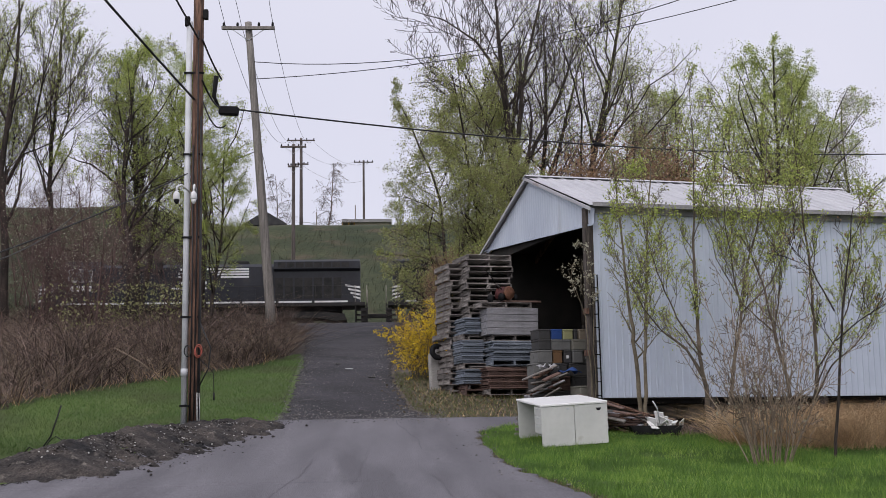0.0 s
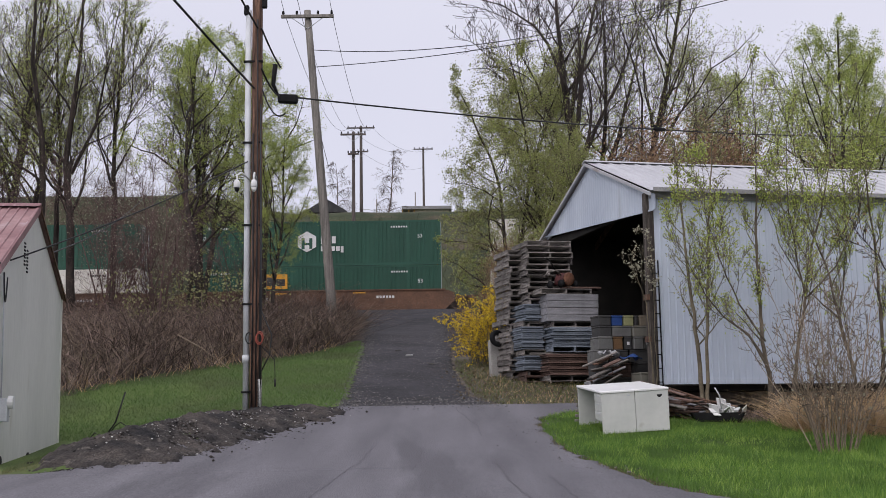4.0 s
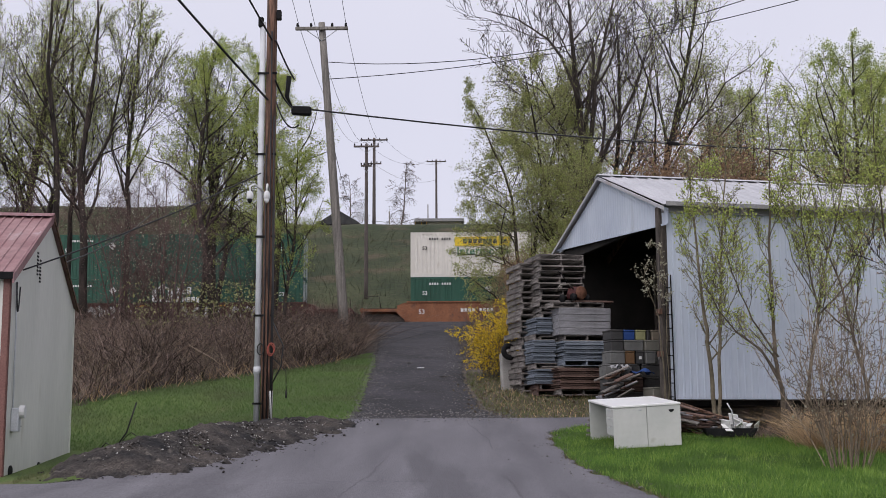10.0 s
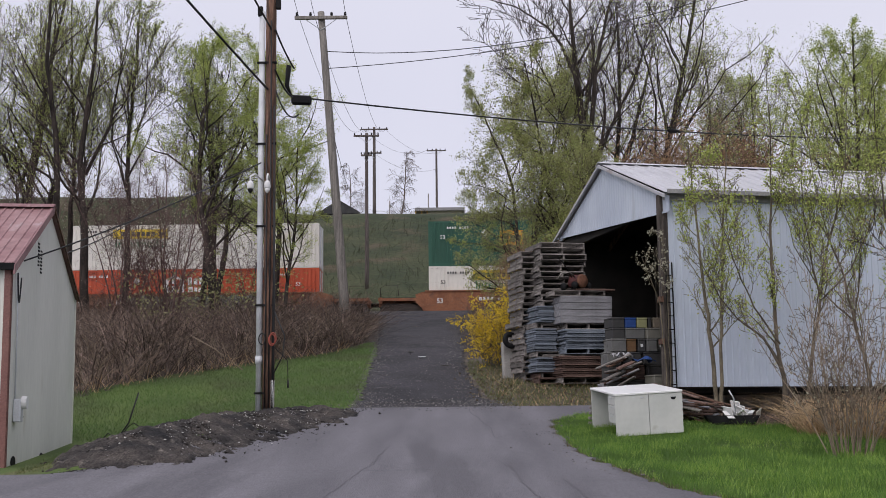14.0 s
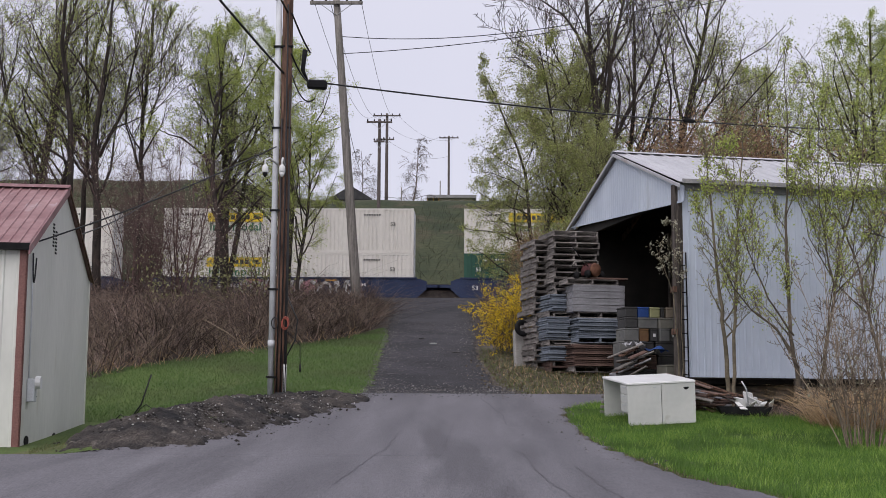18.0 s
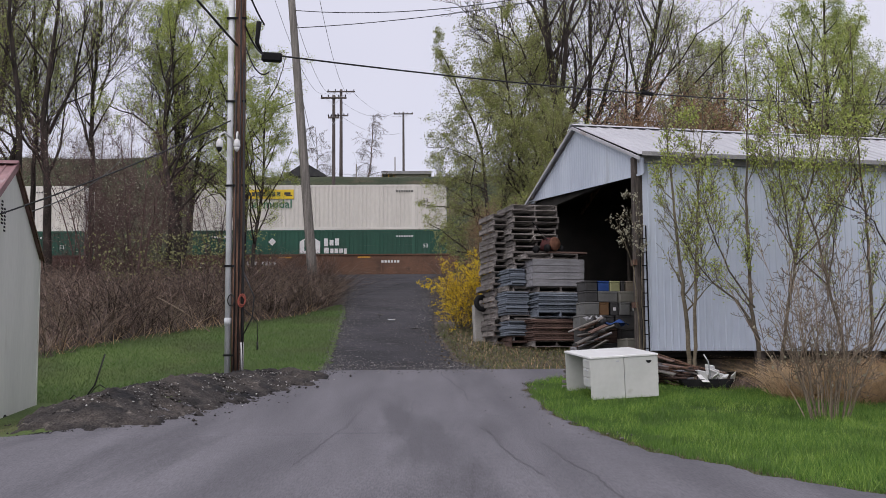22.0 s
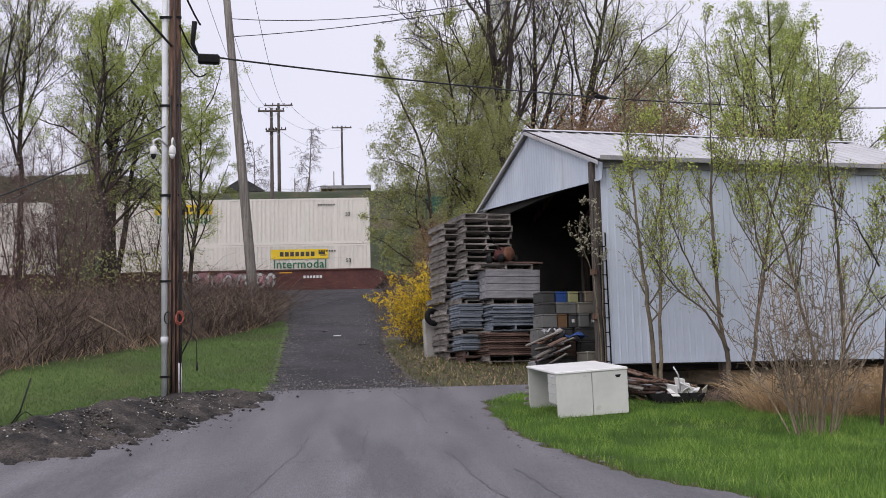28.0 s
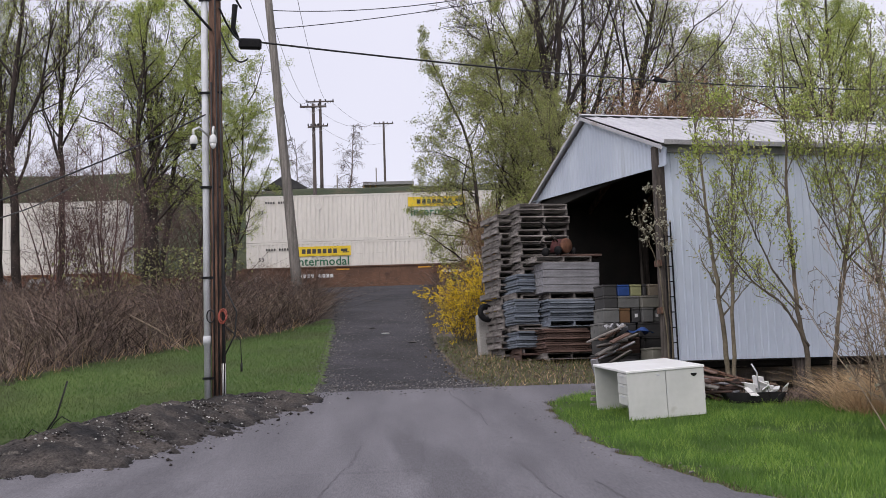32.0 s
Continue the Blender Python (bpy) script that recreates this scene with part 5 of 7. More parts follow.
for n_, (key, (s_, top, tl, low, ll)) in enumerate(STACKS.items()):
    container(s_, 0, low, ll, 40 + n_)
    container(s_, 1, top, tl, 80 + n_)
for keys, colour, tags, words in (
        ("ABC", "brown", [(44, 51, (G_WHITE, G_BLACK), 3)], "brown weathered"), ("DEF", "maroon", [(7, 13, (G_PINK,), 5), (21, 24, (G_WHITE, G_BLUE), 7), (27.2, 33.2, (G_WHITE, G_BLUE, G_BLUE), 6), (39.8, 44, (G_WHITE,), 9), (47.5, 53, (G_WHITE, G_WHITE, G_BLACK), 8)], "maroon graffiti-covered"),
        ("GHI", "rust", [(5.8, 9.7, (G_WHITE,), 10), (10.9, 15.3, (G_WHITE,), 13), (23, 31, (G_WHITE, G_PINK, G_BLACK), 11), (42.3, 51.6, (CAR_PAINT["slate"], G_BLACK, G_DRAB), 12)], "rusty graffiti-covered"), ("J", "rust", [], "rust-brown"),
        ("KLM", "blue", [(5, 9, (G_YELLOW, G_WHITE), 14), (24.5, 29.5, (G_WHITE, G_PINK), 15), (29.6, 32, (G_WHITE,), 20), (41.6, 45.8, (G_WHITE,), 16), (45.9, 49.5, (G_BLUE,), 18), (50, 55, (G_WHITE, G_BLUE), 17)], "dark blue graffiti-covered"), ("N", "maroon", [], "dark brown"), ("O", "brown", [], "dark brown"),
        ("P", "maroon", [(2.5, 7.5, (G_PINK, G_WHITE), 19)], "brown graffiti-marked"), ("Q", "brown", [], "rust-brown"), ("STU", "maroon", [(25, 30, (G_WHITE, G_PINK), 22), (44.5, 50, (G_WHITE,), 23)], "maroon graffiti-marked"),
        ("V", "rust", [(8.5, 13.5, (G_BLACK, G_BLACK, G_WHITE), 25)], "orange-rust graffiti-marked"), ("W", "brown", [], "rust-brown"), ("X", "brown", [], "rust-brown")):
    well_car([STACKS[k][0] for k in keys], colour, tags, words)

LOCO = mat("black_locomotive_paint", (0.012, 0.013, 0.019), (0.022, 0.024, 0.032), 0.8, 0.45, bump=0.04, grain=8, gritty=0.15, stain=(0.04, 0.036, 0.036), stain_scale=0.8, stain_at=0.62)
RAIL_TAN = mat("dusty_pale_handrail", (0.24, 0.22, 0.19), (0.34, 0.31, 0.27), 3, 0.7, bump=0.05)
LOCO_DARK = mat("black_underframe", (0.012, 0.012, 0.012), (0.03, 0.028, 0.027), 2, 0.8, bump=0.2)
GLASS = mat("cab_glass", (0.12, 0.13, 0.14), (0.18, 0.19, 0.2), 2, 0.12, bump=0, gritty=0.02)


def each(name, specs, material, parent, label="", bevel=0.0):
    """One part for each box."""
    for q in specs:
        part(name, box_bm(*q, bevel), material, parent, label)


def locomotive(name="locomotive"):
    """A long-hood diesel; its long-hood end at x = 0, its cab end at x = 22.2; z = 0 on the rails."""
    L = new(name)
    part("underframe", boxes((0.5, 21.7, -1.5, 1.5, 1.45, 1.68), (2, 20, -0.8, 0.8, 1.15, 1.45)), LOCO_DARK, L)
    for sy in (-1, 1):
        each("sill_stripe", [(1.6 + 2.28 * k, 3.7 + 2.28 * k, sy * 1.503 - 0.005, sy * 1.503 + 0.005, 1.66, 1.77) for k in range(8)], SIGN_WHITE, L, "white reflective sill stripe")
    rad = part("radiator_section", prism([(-1.2, 1.7), (1.2, 1.7), (1.2, 3.7), (1.5, 3.85), (1.5, 4.3), (1.25, 4.45), (-1.25, 4.45), (-1.5, 4.3), (-1.5, 3.85), (-1.2, 3.7)], "x", 0.82, 6.3), LOCO, L)
    for sy in (-1, 1):
        each("radiator_grille", [(1.5 + 0.58 * k, 1.98 + 0.58 * k, sy * 1.505 - 0.01, sy * 1.505 + 0.01, 3.92, 4.26) for k in range(8)], LOCO_DARK, rad)
        each("hood_door", [(2.0 + 0.62 * k, 2.5 + 0.62 * k, sy * 1.208 - 0.012, sy * 1.208 + 0.012, 1.95, 3.3) for k in range(7)], LOCO_DARK, rad, bevel=0.008)
    hood = part("engine_hood", prism([(-1.05, 1.7), (1.05, 1.7), (1.05, 4.05), (0.75, 4.25), (-0.75, 4.25), (-1.05, 4.05)], "x", 6.3, 17.2), LOCO, L)
    for sy in (-1, 1):
        each("hood_door", [(6.6 + 0.87 * k, 7.4 + 0.87 * k, sy * 1.056 - 0.012, sy * 1.056 + 0.012, 1.85, 2.9) for k in range(8)], LOCO, hood, bevel=0.008)
        part("emblem_pattern", boxes(*[(7.9, 10.6 - 0.3 * k, sy * 1.066 - 0.006, sy * 1.066 + 0.006, 3.86 - 0.17 * k, 3.97 - 0.17 * k) for k in range(4)]), SIGN_WHITE, hood, "white striped emblem")
        part("name_marking", boxes((10.9, 11.1, sy * 1.066 - 0.006, sy * 1.066 + 0.006, 3.35, 3.97), (11.3, 11.5, sy * 1.066 - 0.006, sy * 1.066 + 0.006, 3.35, 3.97), (11.7, 12.3, sy * 1.066 - 0.006, sy * 1.066 + 0.006, 3.83, 3.97), (11.8, 12.4, sy * 1.066 - 0.006, sy * 1.066 + 0.006, 3.35, 3.48), (11.7, 12.4, sy * 1.066 - 0.006, sy * 1.066 + 0.006, 3.59, 3.71)), SIGN_WHITE, hood)
        part("name_marking", boxes(*[(10.6 + 0.25 * k, 10.8 + 0.25 * k, sy * 1.066 - 0.006, sy * 1.066 + 0.006, 2.96, 3.13) for k in range(7)], *[(10.6 + 0.25 * k, 10.8 + 0.25 * k, sy * 1.066 - 0.006, sy * 1.066 + 0.006, 2.62, 2.79) for k in range(9)]), SIGN_WHITE, hood)
    part("exhaust_stack", box_bm(8.0, 9.3, -0.5, 0.5, 4.25, 4.5, 0.03), LOCO_DARK, hood)
    part("roof_fan_housing", boxes((9.9, 10.9, -0.6, 0.6, 4.25, 4.38), (13.4, 15.9, -1.3, 1.3, 3.8, 4.42), bevel=0.03), LOCO_DARK, hood)
    cab = part("cab", prism([(-1.5, 1.7), (1.5, 1.7), (1.5, 4.05), (1.0, 4.45), (-1.0, 4.45), (-1.5, 4.05)], "x", 17.2, 19.5), LOCO, L)
    for sy in (-1, 1):
        part("window_frame", boxes((17.7, 19.2, sy * 1.505 - 0.02, sy * 1.505 + 0.02, 3.08, 3.95)), SIGN_WHITE, cab, "pale window frame")
        for x in (17.8, 18.5):
            part("window", box_bm(x, x + 0.62, sy * 1.53 - 0.006, sy * 1.53 + 0.006, 3.16, 3.87), GLASS, cab)
        part("number_marking", boxes(*[(17.75 + 0.36 * k, 18.0 + 0.36 * k, sy * 1.505 - 0.006, sy * 1.505 + 0.006, 2.5, 2.86) for k in range(4)]), SIGN_WHITE, cab)
    part("windshield", box_bm(19.49, 19.53, -1.1, 1.1, 3.3, 4.0), GLASS, cab)
    nose = prism([(-1.25, 1.7), (1.25, 1.7), (1.25, 3.0), (0.9, 3.25), (-0.9, 3.25), (-1.25, 3.0)], "x", 19.5, 21.1)
    for v in nose.verts:
        if v.co.x > 20 and v.co.z > 2:
            v.co.z -= 0.28
    nose = part("nose", nose, LOCO, L)
    for end, x0, x1, y in ((nose, 20.0, 21.12, 1.255), (rad, 1.75, 0.8, 1.205)):
        for sy in (-1, 1):
            bm = bmesh.new()
            for k in range(4):
                z, d = 2.72 - 0.24 * k, 0.16 * k * (1 if x1 > x0 else -1)
                q = [(x0 + d, z + 0.12), (x1, z - 0.02), (x1, z - 0.14), (x0 + d, z)]
                vs = [bm.verts.new((p[0], sy * (y + 0.012), p[1])) for p in (q if sy < 0 else q[::-1])]
                bm.faces.new(vs)
            part("end_stripes", bm, SIGN_WHITE, end, "white slanted warning stripes")
    part("fuel_tank", prism([(-1.3, 0.5), (-0.9, 0.3), (0.9, 0.3), (1.3, 0.5), (1.3, 1.2), (-1.3, 1.2)], "x", 8.2, 13.6), LOCO_DARK, L)
    for x in (8.8, 11.2):
        part("air_tank", tube_mesh("air_tank", [([Vector((x, -1.42, 1.05)), Vector((x + 0.1, -1.42, 1.05)), Vector((x + 1.9, -1.42, 1.05)), Vector((x + 2.0, -1.42, 1.05))], [0.15, 0.25, 0.25, 0.15])], LOCO_DARK, 12), None, L)
    for x in (4.4, 17.7):
        for sy in (-1, 1):
            part("truck_frame", prism([(x - 2.7, 0.55), (x - 2.6, 0.95), (x - 1.2, 1.1), (x + 1.2, 1.1), (x + 2.6, 0.95), (x + 2.7, 0.55), (x + 1.9, 0.5), (x + 1, 0.7), (x - 1, 0.7), (x - 1.9, 0.5)], "y", sy * 1.15 - 0.1, sy * 1.15 + 0.1), LOCO_DARK, L)
            for dx in (-1.95, 0, 1.95):
                part("wheel", WHEELS[0.53], None, L, m=pose(x + dx, sy * 0.78, 0.53, 0, 0, 0 if sy < 0 else 180))
    for x, out in ((0.75, -1), (21.45, 1)):
        for sy in (-1, 1):
            part("steps", boxes(*[(x - 0.35, x + 0.35, sy * 1.42 - 0.1, sy * 1.42 + 0.1, 0.45 + 0.33 * k, 0.5 + 0.33 * k) for k in range(4)], (x - 0.4, x - 0.34, sy * 1.42 - 0.1, sy * 1.42 + 0.1, 0.4, 1.6), (x + 0.34, x + 0.4, sy * 1.42 - 0.1, sy * 1.42 + 0.1, 0.4, 1.6)), LOCO_DARK, L, "dark step ladder")
            for dx in (-0.37, 0.37):
                part("handrail", tube_mesh("handrail", [([Vector((x + dx, sy * 1.42, 1.5)), Vector((x + dx, sy * 1.42, 2.75))], [0.028] * 2)], RAIL_TAN, 6), None, L)
        part("pilot", box_bm(min(x, x + out * 0.35), max(x, x + out * 0.35), -1.4, 1.4, 0.35, 1.3), LOCO_DARK, L)
        part("coupler", box_bm(min(x, x + out * 1.0), max(x, x + out * 1.0), -0.15, 0.15, 0.75, 1.02, 0.03), LOCO_DARK, L)
    for sy in (-1, 1):
        line = [Vector((1.2 + k * 2.45, sy * 1.45, 2.72)) for k in range(8)]
        part("handrail", tube_mesh("handrail", [(line, [0.022] * 8)] + [([Vector((p.x, p.y, 1.7)), p], [0.018] * 2) for p in line], LOCO_DARK, 5), None, L)
    return L


lead = tagged(locomotive(), "black diesel locomotive with white stripes, cab leading", "locomotive", "locomotives")
lead["turned"] = 1.0
second = tagged(locomotive(), "black diesel locomotive with white stripes, cab trailing", "locomotive", "locomotives")
mover(lead, -0.62, TRACK_Y, RAIL_Z)
mover(second, -0.15, TRACK_Y, RAIL_Z)


def motions():
    """The train rolls by at an even pace."""
    for ob, s, y, z in MOVERS:
        turn = 180 if ob.get("turned", 0) else 0
        walk(ob, [(t, pose(s - SPEED * t, y, z, 0, 0, turn)) for t in (0.0, 16.0, 32.0)])

# ---- trees, brush, grass ----
def branch_line(p, d, length, radius, n, wobble, lift, r):
    pts, radii, step = [p.copy()], [radius], length / n
    for i in range(n):
        d = (d + Vector((r.gauss(0, wobble), r.gauss(0, wobble), r.gauss(0, wobble) + lift))).normalized()
        p = p + d * step
        pts.append(p.copy())
        radii.append(max(radius * (1 - 0.75 * (i + 1) / n), 0.004))
    return pts, radii


def grow(seed, height, spread, kids, up=0.6, limb=0.5, girth=0.02, bare=0.28, lift=0.06, stems=1, tip=0.006, wob=0.1, rise=0.75, crown=None, fan=(0.1, 0.42)):
    """Branches of a tree by level, and the places where leaves may sit."""
    r = random.Random(seed)
    levels, tips = [[] for _ in range(len(kids) + 1)], []

    def reach(p, d):
        """Way from p along d to the rim of the crown's ellipsoid."""
        cz, rx, rz = (q * height for q in crown)
        a, b = Vector((p.x / rx, p.y / rx, (p.z - cz) / rz)), Vector((d.x / rx, d.y / rx, d.z / rz))
        k, m, n = b.dot(b), a.dot(b), a.dot(a) - 1
        return (-m + math.sqrt(m * m - k * n)) / k if n < 0 else None

    def sprout(p, d, length, radius, level):
        n = (9, 6, 5, 3, 2, 2)[level]
        pts, radii = branch_line(p, d, length, radius, n, wob * (0.5 if level == 0 else 1.0 + 0.35 * level), lift if level else 0.03, r)
        levels[level].append((pts, radii))
        if level >= len(kids) - 1:
            tips.extend(pts[1:])
        if level == len(kids):
            return
        lo = bare if level == 0 else 0.2
        for k in range(kids[level]):
            f = lo + (1 - lo) * (k + r.random()) / kids[level]
            f = min(f, 0.98)
            q = f * n
            i = int(q)
            at = pts[i].lerp(pts[i + 1], q - i)
            ax = (pts[i + 1] - pts[i]).normalized()
            side = ax.cross(Vector((r.gauss(0, 1), r.gauss(0, 1), r.gauss(0, 1)))).normalized()
            nd = (ax * r.uniform(0.45, rise) + side).normalized()
            if level == 0:
                nd = (nd + Vector((0, 0, up))).normalized()
            size = length * spread[level] * (1.15 - 0.75 * f if level == 0 else 1.0 - 0.4 * f) * r.uniform(0.7, 1.25)
            if crown:
                way = reach(at, nd)
                size = size * 0.5 if way is None else max(way * r.uniform(0.72, 1.06), 0.06 * height) if level == 0 else min(size, way * 1.1 + 0.25)
                if level and size < 0.35 and r.random() < 0.6:
                    continue
            sprout(at, nd, size, max(radii[i] * (limb if level == 0 else 0.55), tip), level + 1)

    for k in range(stems):
        a = 2 * math.pi * (k + r.random() * 0.6) / stems
        out = 0 if stems == 1 else r.uniform(0.04, 0.14) if stems == 2 else r.uniform(*fan)
        sprout(Vector((0.1 * math.cos(a), 0.1 * math.sin(a), -0.25)) * (0 if stems == 1 else 1) + Vector((0, 0, -0.2)), Vector((out * math.cos(a), out * math.sin(a), 1)).normalized(), height * (1 if k == 0 else r.uniform(0.6, 1.0)), height * girth / (1 if stems == 1 else 1.6), 0)
    return levels, tips


TREES = {}


def tree_kind(key, seed, height, spread, kids, bark, leaf=None, leaves=0, leaf_size=0.07, twig=None, jitter=0.25, leaf2=None, leaves2=0, clumps=1.0, **kw):
    """Meshes of one kind of tree: trunk with limbs, twigs, leaves."""
    levels, tips = grow(seed, height, spread, kids, **kw)
    rng = np.random.default_rng(seed)
    tv, tf = tubes(levels[0], 8)
    b, g = tubes([q for lv in levels[1:2] for q in lv], 5)
    tf += [tuple(i + len(tv) for i in q) for q in g]
    tv += b
    trunk = mesh_of("trunk", tv, tf, bark, True)
    cv, cf = tubes([q for lv in levels[2:] for q in lv], 3, False)
    twigs = mesh_of("limbwork", cv, cf, twig or bark)
    made = [("trunk", trunk), ("limbwork", twigs)]
    for material, count in ((leaf, leaves), (leaf2, leaves2)):
        if count:
            t = np.array([tuple(p) for p in tips])
            t = t[rng.random(len(t)) < clumps]
            p = t[rng.integers(0, len(t), count)] + rng.normal(0, jitter, (count, 3))
            v, f = leaf_quads(p, leaf_size, rng)
            made.append(("crown", fast_mesh("crown", v, f, material)))
    TREES[key] = made


def limbed_kind(key, seed, limbs, counts, reach, bark, twig, leaf, leaves, leaf_size, lo=0.25, rise=0.5, jitter=0.06, tip=0.0035, deep=0.16):
    """Meshes of a tree with given main limbs (points across and up, a radius at the foot and at the tip); the rest of its branches grow from them."""
    r = random.Random(seed)
    main, fine, tips = [], [], []

    def spray(pts, radii, level, length, low):
        n = len(pts) - 1
        for k in range(counts[level]):
            f = min(low + (1 - low) * (k + r.random()) / counts[level], 0.97)
            i = int(f * n)
            at = pts[i].lerp(pts[i + 1], f * n - i)
            ax = (pts[i + 1] - pts[i]).normalized()
            side = ax.cross(Vector((r.gauss(0, 1), r.gauss(0, 1), r.gauss(0, 1)))).normalized()
            d = (ax * r.uniform(0.5, 1.1) + side + Vector((0, 0, rise))).normalized()
            size = length * (1.2 - 0.7 * f) * r.uniform(0.6, 1.2)
            q, w = branch_line(at, d, size, max(radii[i] * 0.45, tip), (6, 4, 3)[level], 0.13, 0.06, r)
            w = [max(v, tip) for v in w]
            (main if level == 0 else fine).append((q, w))
            if level:
                tips.extend(q[1:])
            if level < len(counts) - 1:
                spray(q, w, level + 1, size * 0.45, 0.2)

    for pts, r0, r1 in limbs:
        turn, line = r.uniform(-deep, deep), []
        for (xa, za), (xb, zb) in zip(pts, pts[1:]):
            for k in range(4):
                u = k / 4
                z = za + (zb - za) * u
                line.append(Vector((xa + (xb - xa) * u + r.gauss(0, 0.006 * (zb - za + 0.5)), turn * max(z - pts[0][1], 0) + r.gauss(0, 0.01), z)))
        line.append(Vector((pts[-1][0], turn * (pts[-1][1] - pts[0][1]), pts[-1][1])))
        radii = [r0 + (r1 - r0) * k / (len(line) - 1) for k in range(len(line))]
        main.append((line, radii))
        spray(line, radii, 0, reach, lo)
    made = [("trunk", mesh_of("trunk", *tubes(main, 7), bark, True)), ("limbwork", mesh_of("limbwork", *tubes(fine, 3, False), twig))]
    if leaves:
        rng = np.random.default_rng(seed)
        t = np.array([tuple(p) for p in tips])
        p = t[rng.integers(0, len(t), leaves)] + rng.normal(0, jitter, (leaves, 3))
        made.append(("crown", fast_mesh("crown", *leaf_quads(p, leaf_size, rng), leaf)))
    TREES[key] = made


def plant(key, x, y, label, category="tree", scale=1.0, turn=0.0, name="tree", sink=0.0, group="", z=None):
    t = thing(name, pose(x, y, (gz(x, y) if z is None else z) - sink, 0, 0, turn) @ Matrix.Diagonal((scale, scale, scale, 1)), label, category, group)
    for n_, me in TREES[key]:
        q = part(n_, me, None, t)
        if n_ != "trunk":
            tagged(q, kind="stuff")
    return t


tree_kind("bare_big", 11, 17, (0.42, 0.5, 0.45, 0.42), (20, 10, 7, 4), DARK_BARK, LEAF_LIME, 5000, 0.05, girth=0.0125, tip=0.008, wob=0.17, bare=0.25, lift=0.08, up=0.55, twig=TWIG_BROWN, crown=(0.62, 0.28, 0.42), limb=0.4)
tree_kind("bare_tall", 12, 18, (0.34, 0.5, 0.5, 0.42), (20, 9, 7, 4), DARK_BARK, LEAF_LIME, 12000, 0.045, girth=0.011, tip=0.008, wob=0.16, limb=0.4, bare=0.35, lift=0.09, twig=TWIG_BROWN, crown=(0.66, 0.19, 0.36))
tree_kind("bare_fork", 23, 17, (0.5, 0.5, 0.45, 0.42), (12, 10, 7, 4), DARK_BARK, LEAF_LIME, 4500, 0.05, girth=0.018, tip=0.008, wob=0.17, limb=0.42, bare=0.3, lift=0.1, stems=2, twig=TWIG_BROWN, crown=(0.62, 0.26, 0.42))
tree_kind("leafy", 14, 15, (0.46, 0.4, 0.45), (20, 9, 8), DARK_BARK, LEAF_LIME, 32000, 0.043, tip=0.008, girth=0.012, wob=0.14, bare=0.24, lift=0.05, leaf2=LEAF_GREEN, leaves2=7000, clumps=0.6, up=0.45, limb=0.5, twig=TWIG_BROWN, crown=(0.56, 0.3, 0.46), jitter=0.11)
tree_kind("leafy_low", 15, 13, (0.46, 0.45, 0.45), (26, 10, 8), DARK_BARK, LEAF_OLIVE, 26000, 0.044, tip=0.008, wob=0.15, girth=0.009, bare=0.06, lift=0.03, leaf2=LEAF_LIME, leaves2=11000, rise=0.6, clumps=0.7, up=0.2, limb=0.42, twig=TWIG_BROWN, crown=(0.54, 0.3, 0.48), jitter=0.11)
tree_kind("sapling", 16, 9.0, (0.45, 0.5, 0.5), (11, 7, 6), RED_TWIG, LEAF_BUD, 700, 0.045, tip=0.007, girth=0.008, bare=0.12, lift=0.06, stems=4, twig=RED_TWIG)
tree_kind("thicket", 17, 6.0, (0.5, 0.5, 0.45), (13, 7, 6), RUST_TWIG, LEAF_BRONZE, 6000, 0.05, girth=0.006, bare=0.1, lift=0.08, stems=7, twig=RUST_TWIG, crown=(0.55, 0.3, 0.5))
tree_kind("vase", 18, 17, (0.52, 0.42, 0.42, 0.42), (26, 10, 7, 4), DARK_BARK, LEAF_LIME, 15000, 0.042, tip=0.008, wob=0.13, girth=0.012, bare=0.18, lift=0.1, rise=1.4, limb=0.42, twig=TWIG_BROWN, crown=(0.6, 0.34, 0.42), jitter=0.15)
tree_kind("crown_pale", 19, 14, (0.4, 0.5, 0.45, 0.42), (14, 8, 6, 4), BARK, LEAF_BUD, 11000, 0.055, girth=0.009, bare=0.25, lift=0.06, twig=TWIG_BROWN, crown=(0.6, 0.22, 0.42))
tree_kind("hill_birch", 20, 8, (0.3, 0.55, 0.6), (20, 9, 6), TWIG_BROWN, None, 0, girth=0.011, bare=0.2, lift=-0.22, tip=0.013)
limbed_kind("lime_tree", 26, (
    (((0, -0.5), (0, 0), (-0.03, 0.8), (-0.1, 1.4), (-0.07, 2.4), (-0.04, 3.5), (0.05, 4.5), (0.12, 5.7), (0.15, 7.2)), 0.056, 0.005),
    (((-0.03, 0.8), (-0.4, 1.5), (-0.9, 1.9), (-1.2, 2.3), (-1.65, 3.2), (-1.9, 4.1)), 0.022, 0.004),
    (((-0.1, 1.4), (-0.55, 2.1), (-0.85, 2.8), (-1.1, 3.7), (-1.15, 5.0)), 0.02, 0.004),
    (((0.2, -0.5), (0.36, 0.4), (0.5, 1.35), (0.7, 2.2), (0.85, 3.1), (1.1, 3.9), (1.3, 4.8), (1.5, 6.6)), 0.045, 0.005),
    (((0.7, 2.2), (0.55, 3.0), (0.45, 4.2), (0.5, 6.0)), 0.02, 0.004),
    (((0.7, 2.2), (1.3, 2.8), (1.8, 3.8), (2.1, 5.2)), 0.02, 0.004)), (14, 8, 5), 1.3, YOUNG_BARK, OLIVE_BARK, LEAF_LIME, 11500, 0.029, lo=0.3, deep=0.3, rise=0.8)
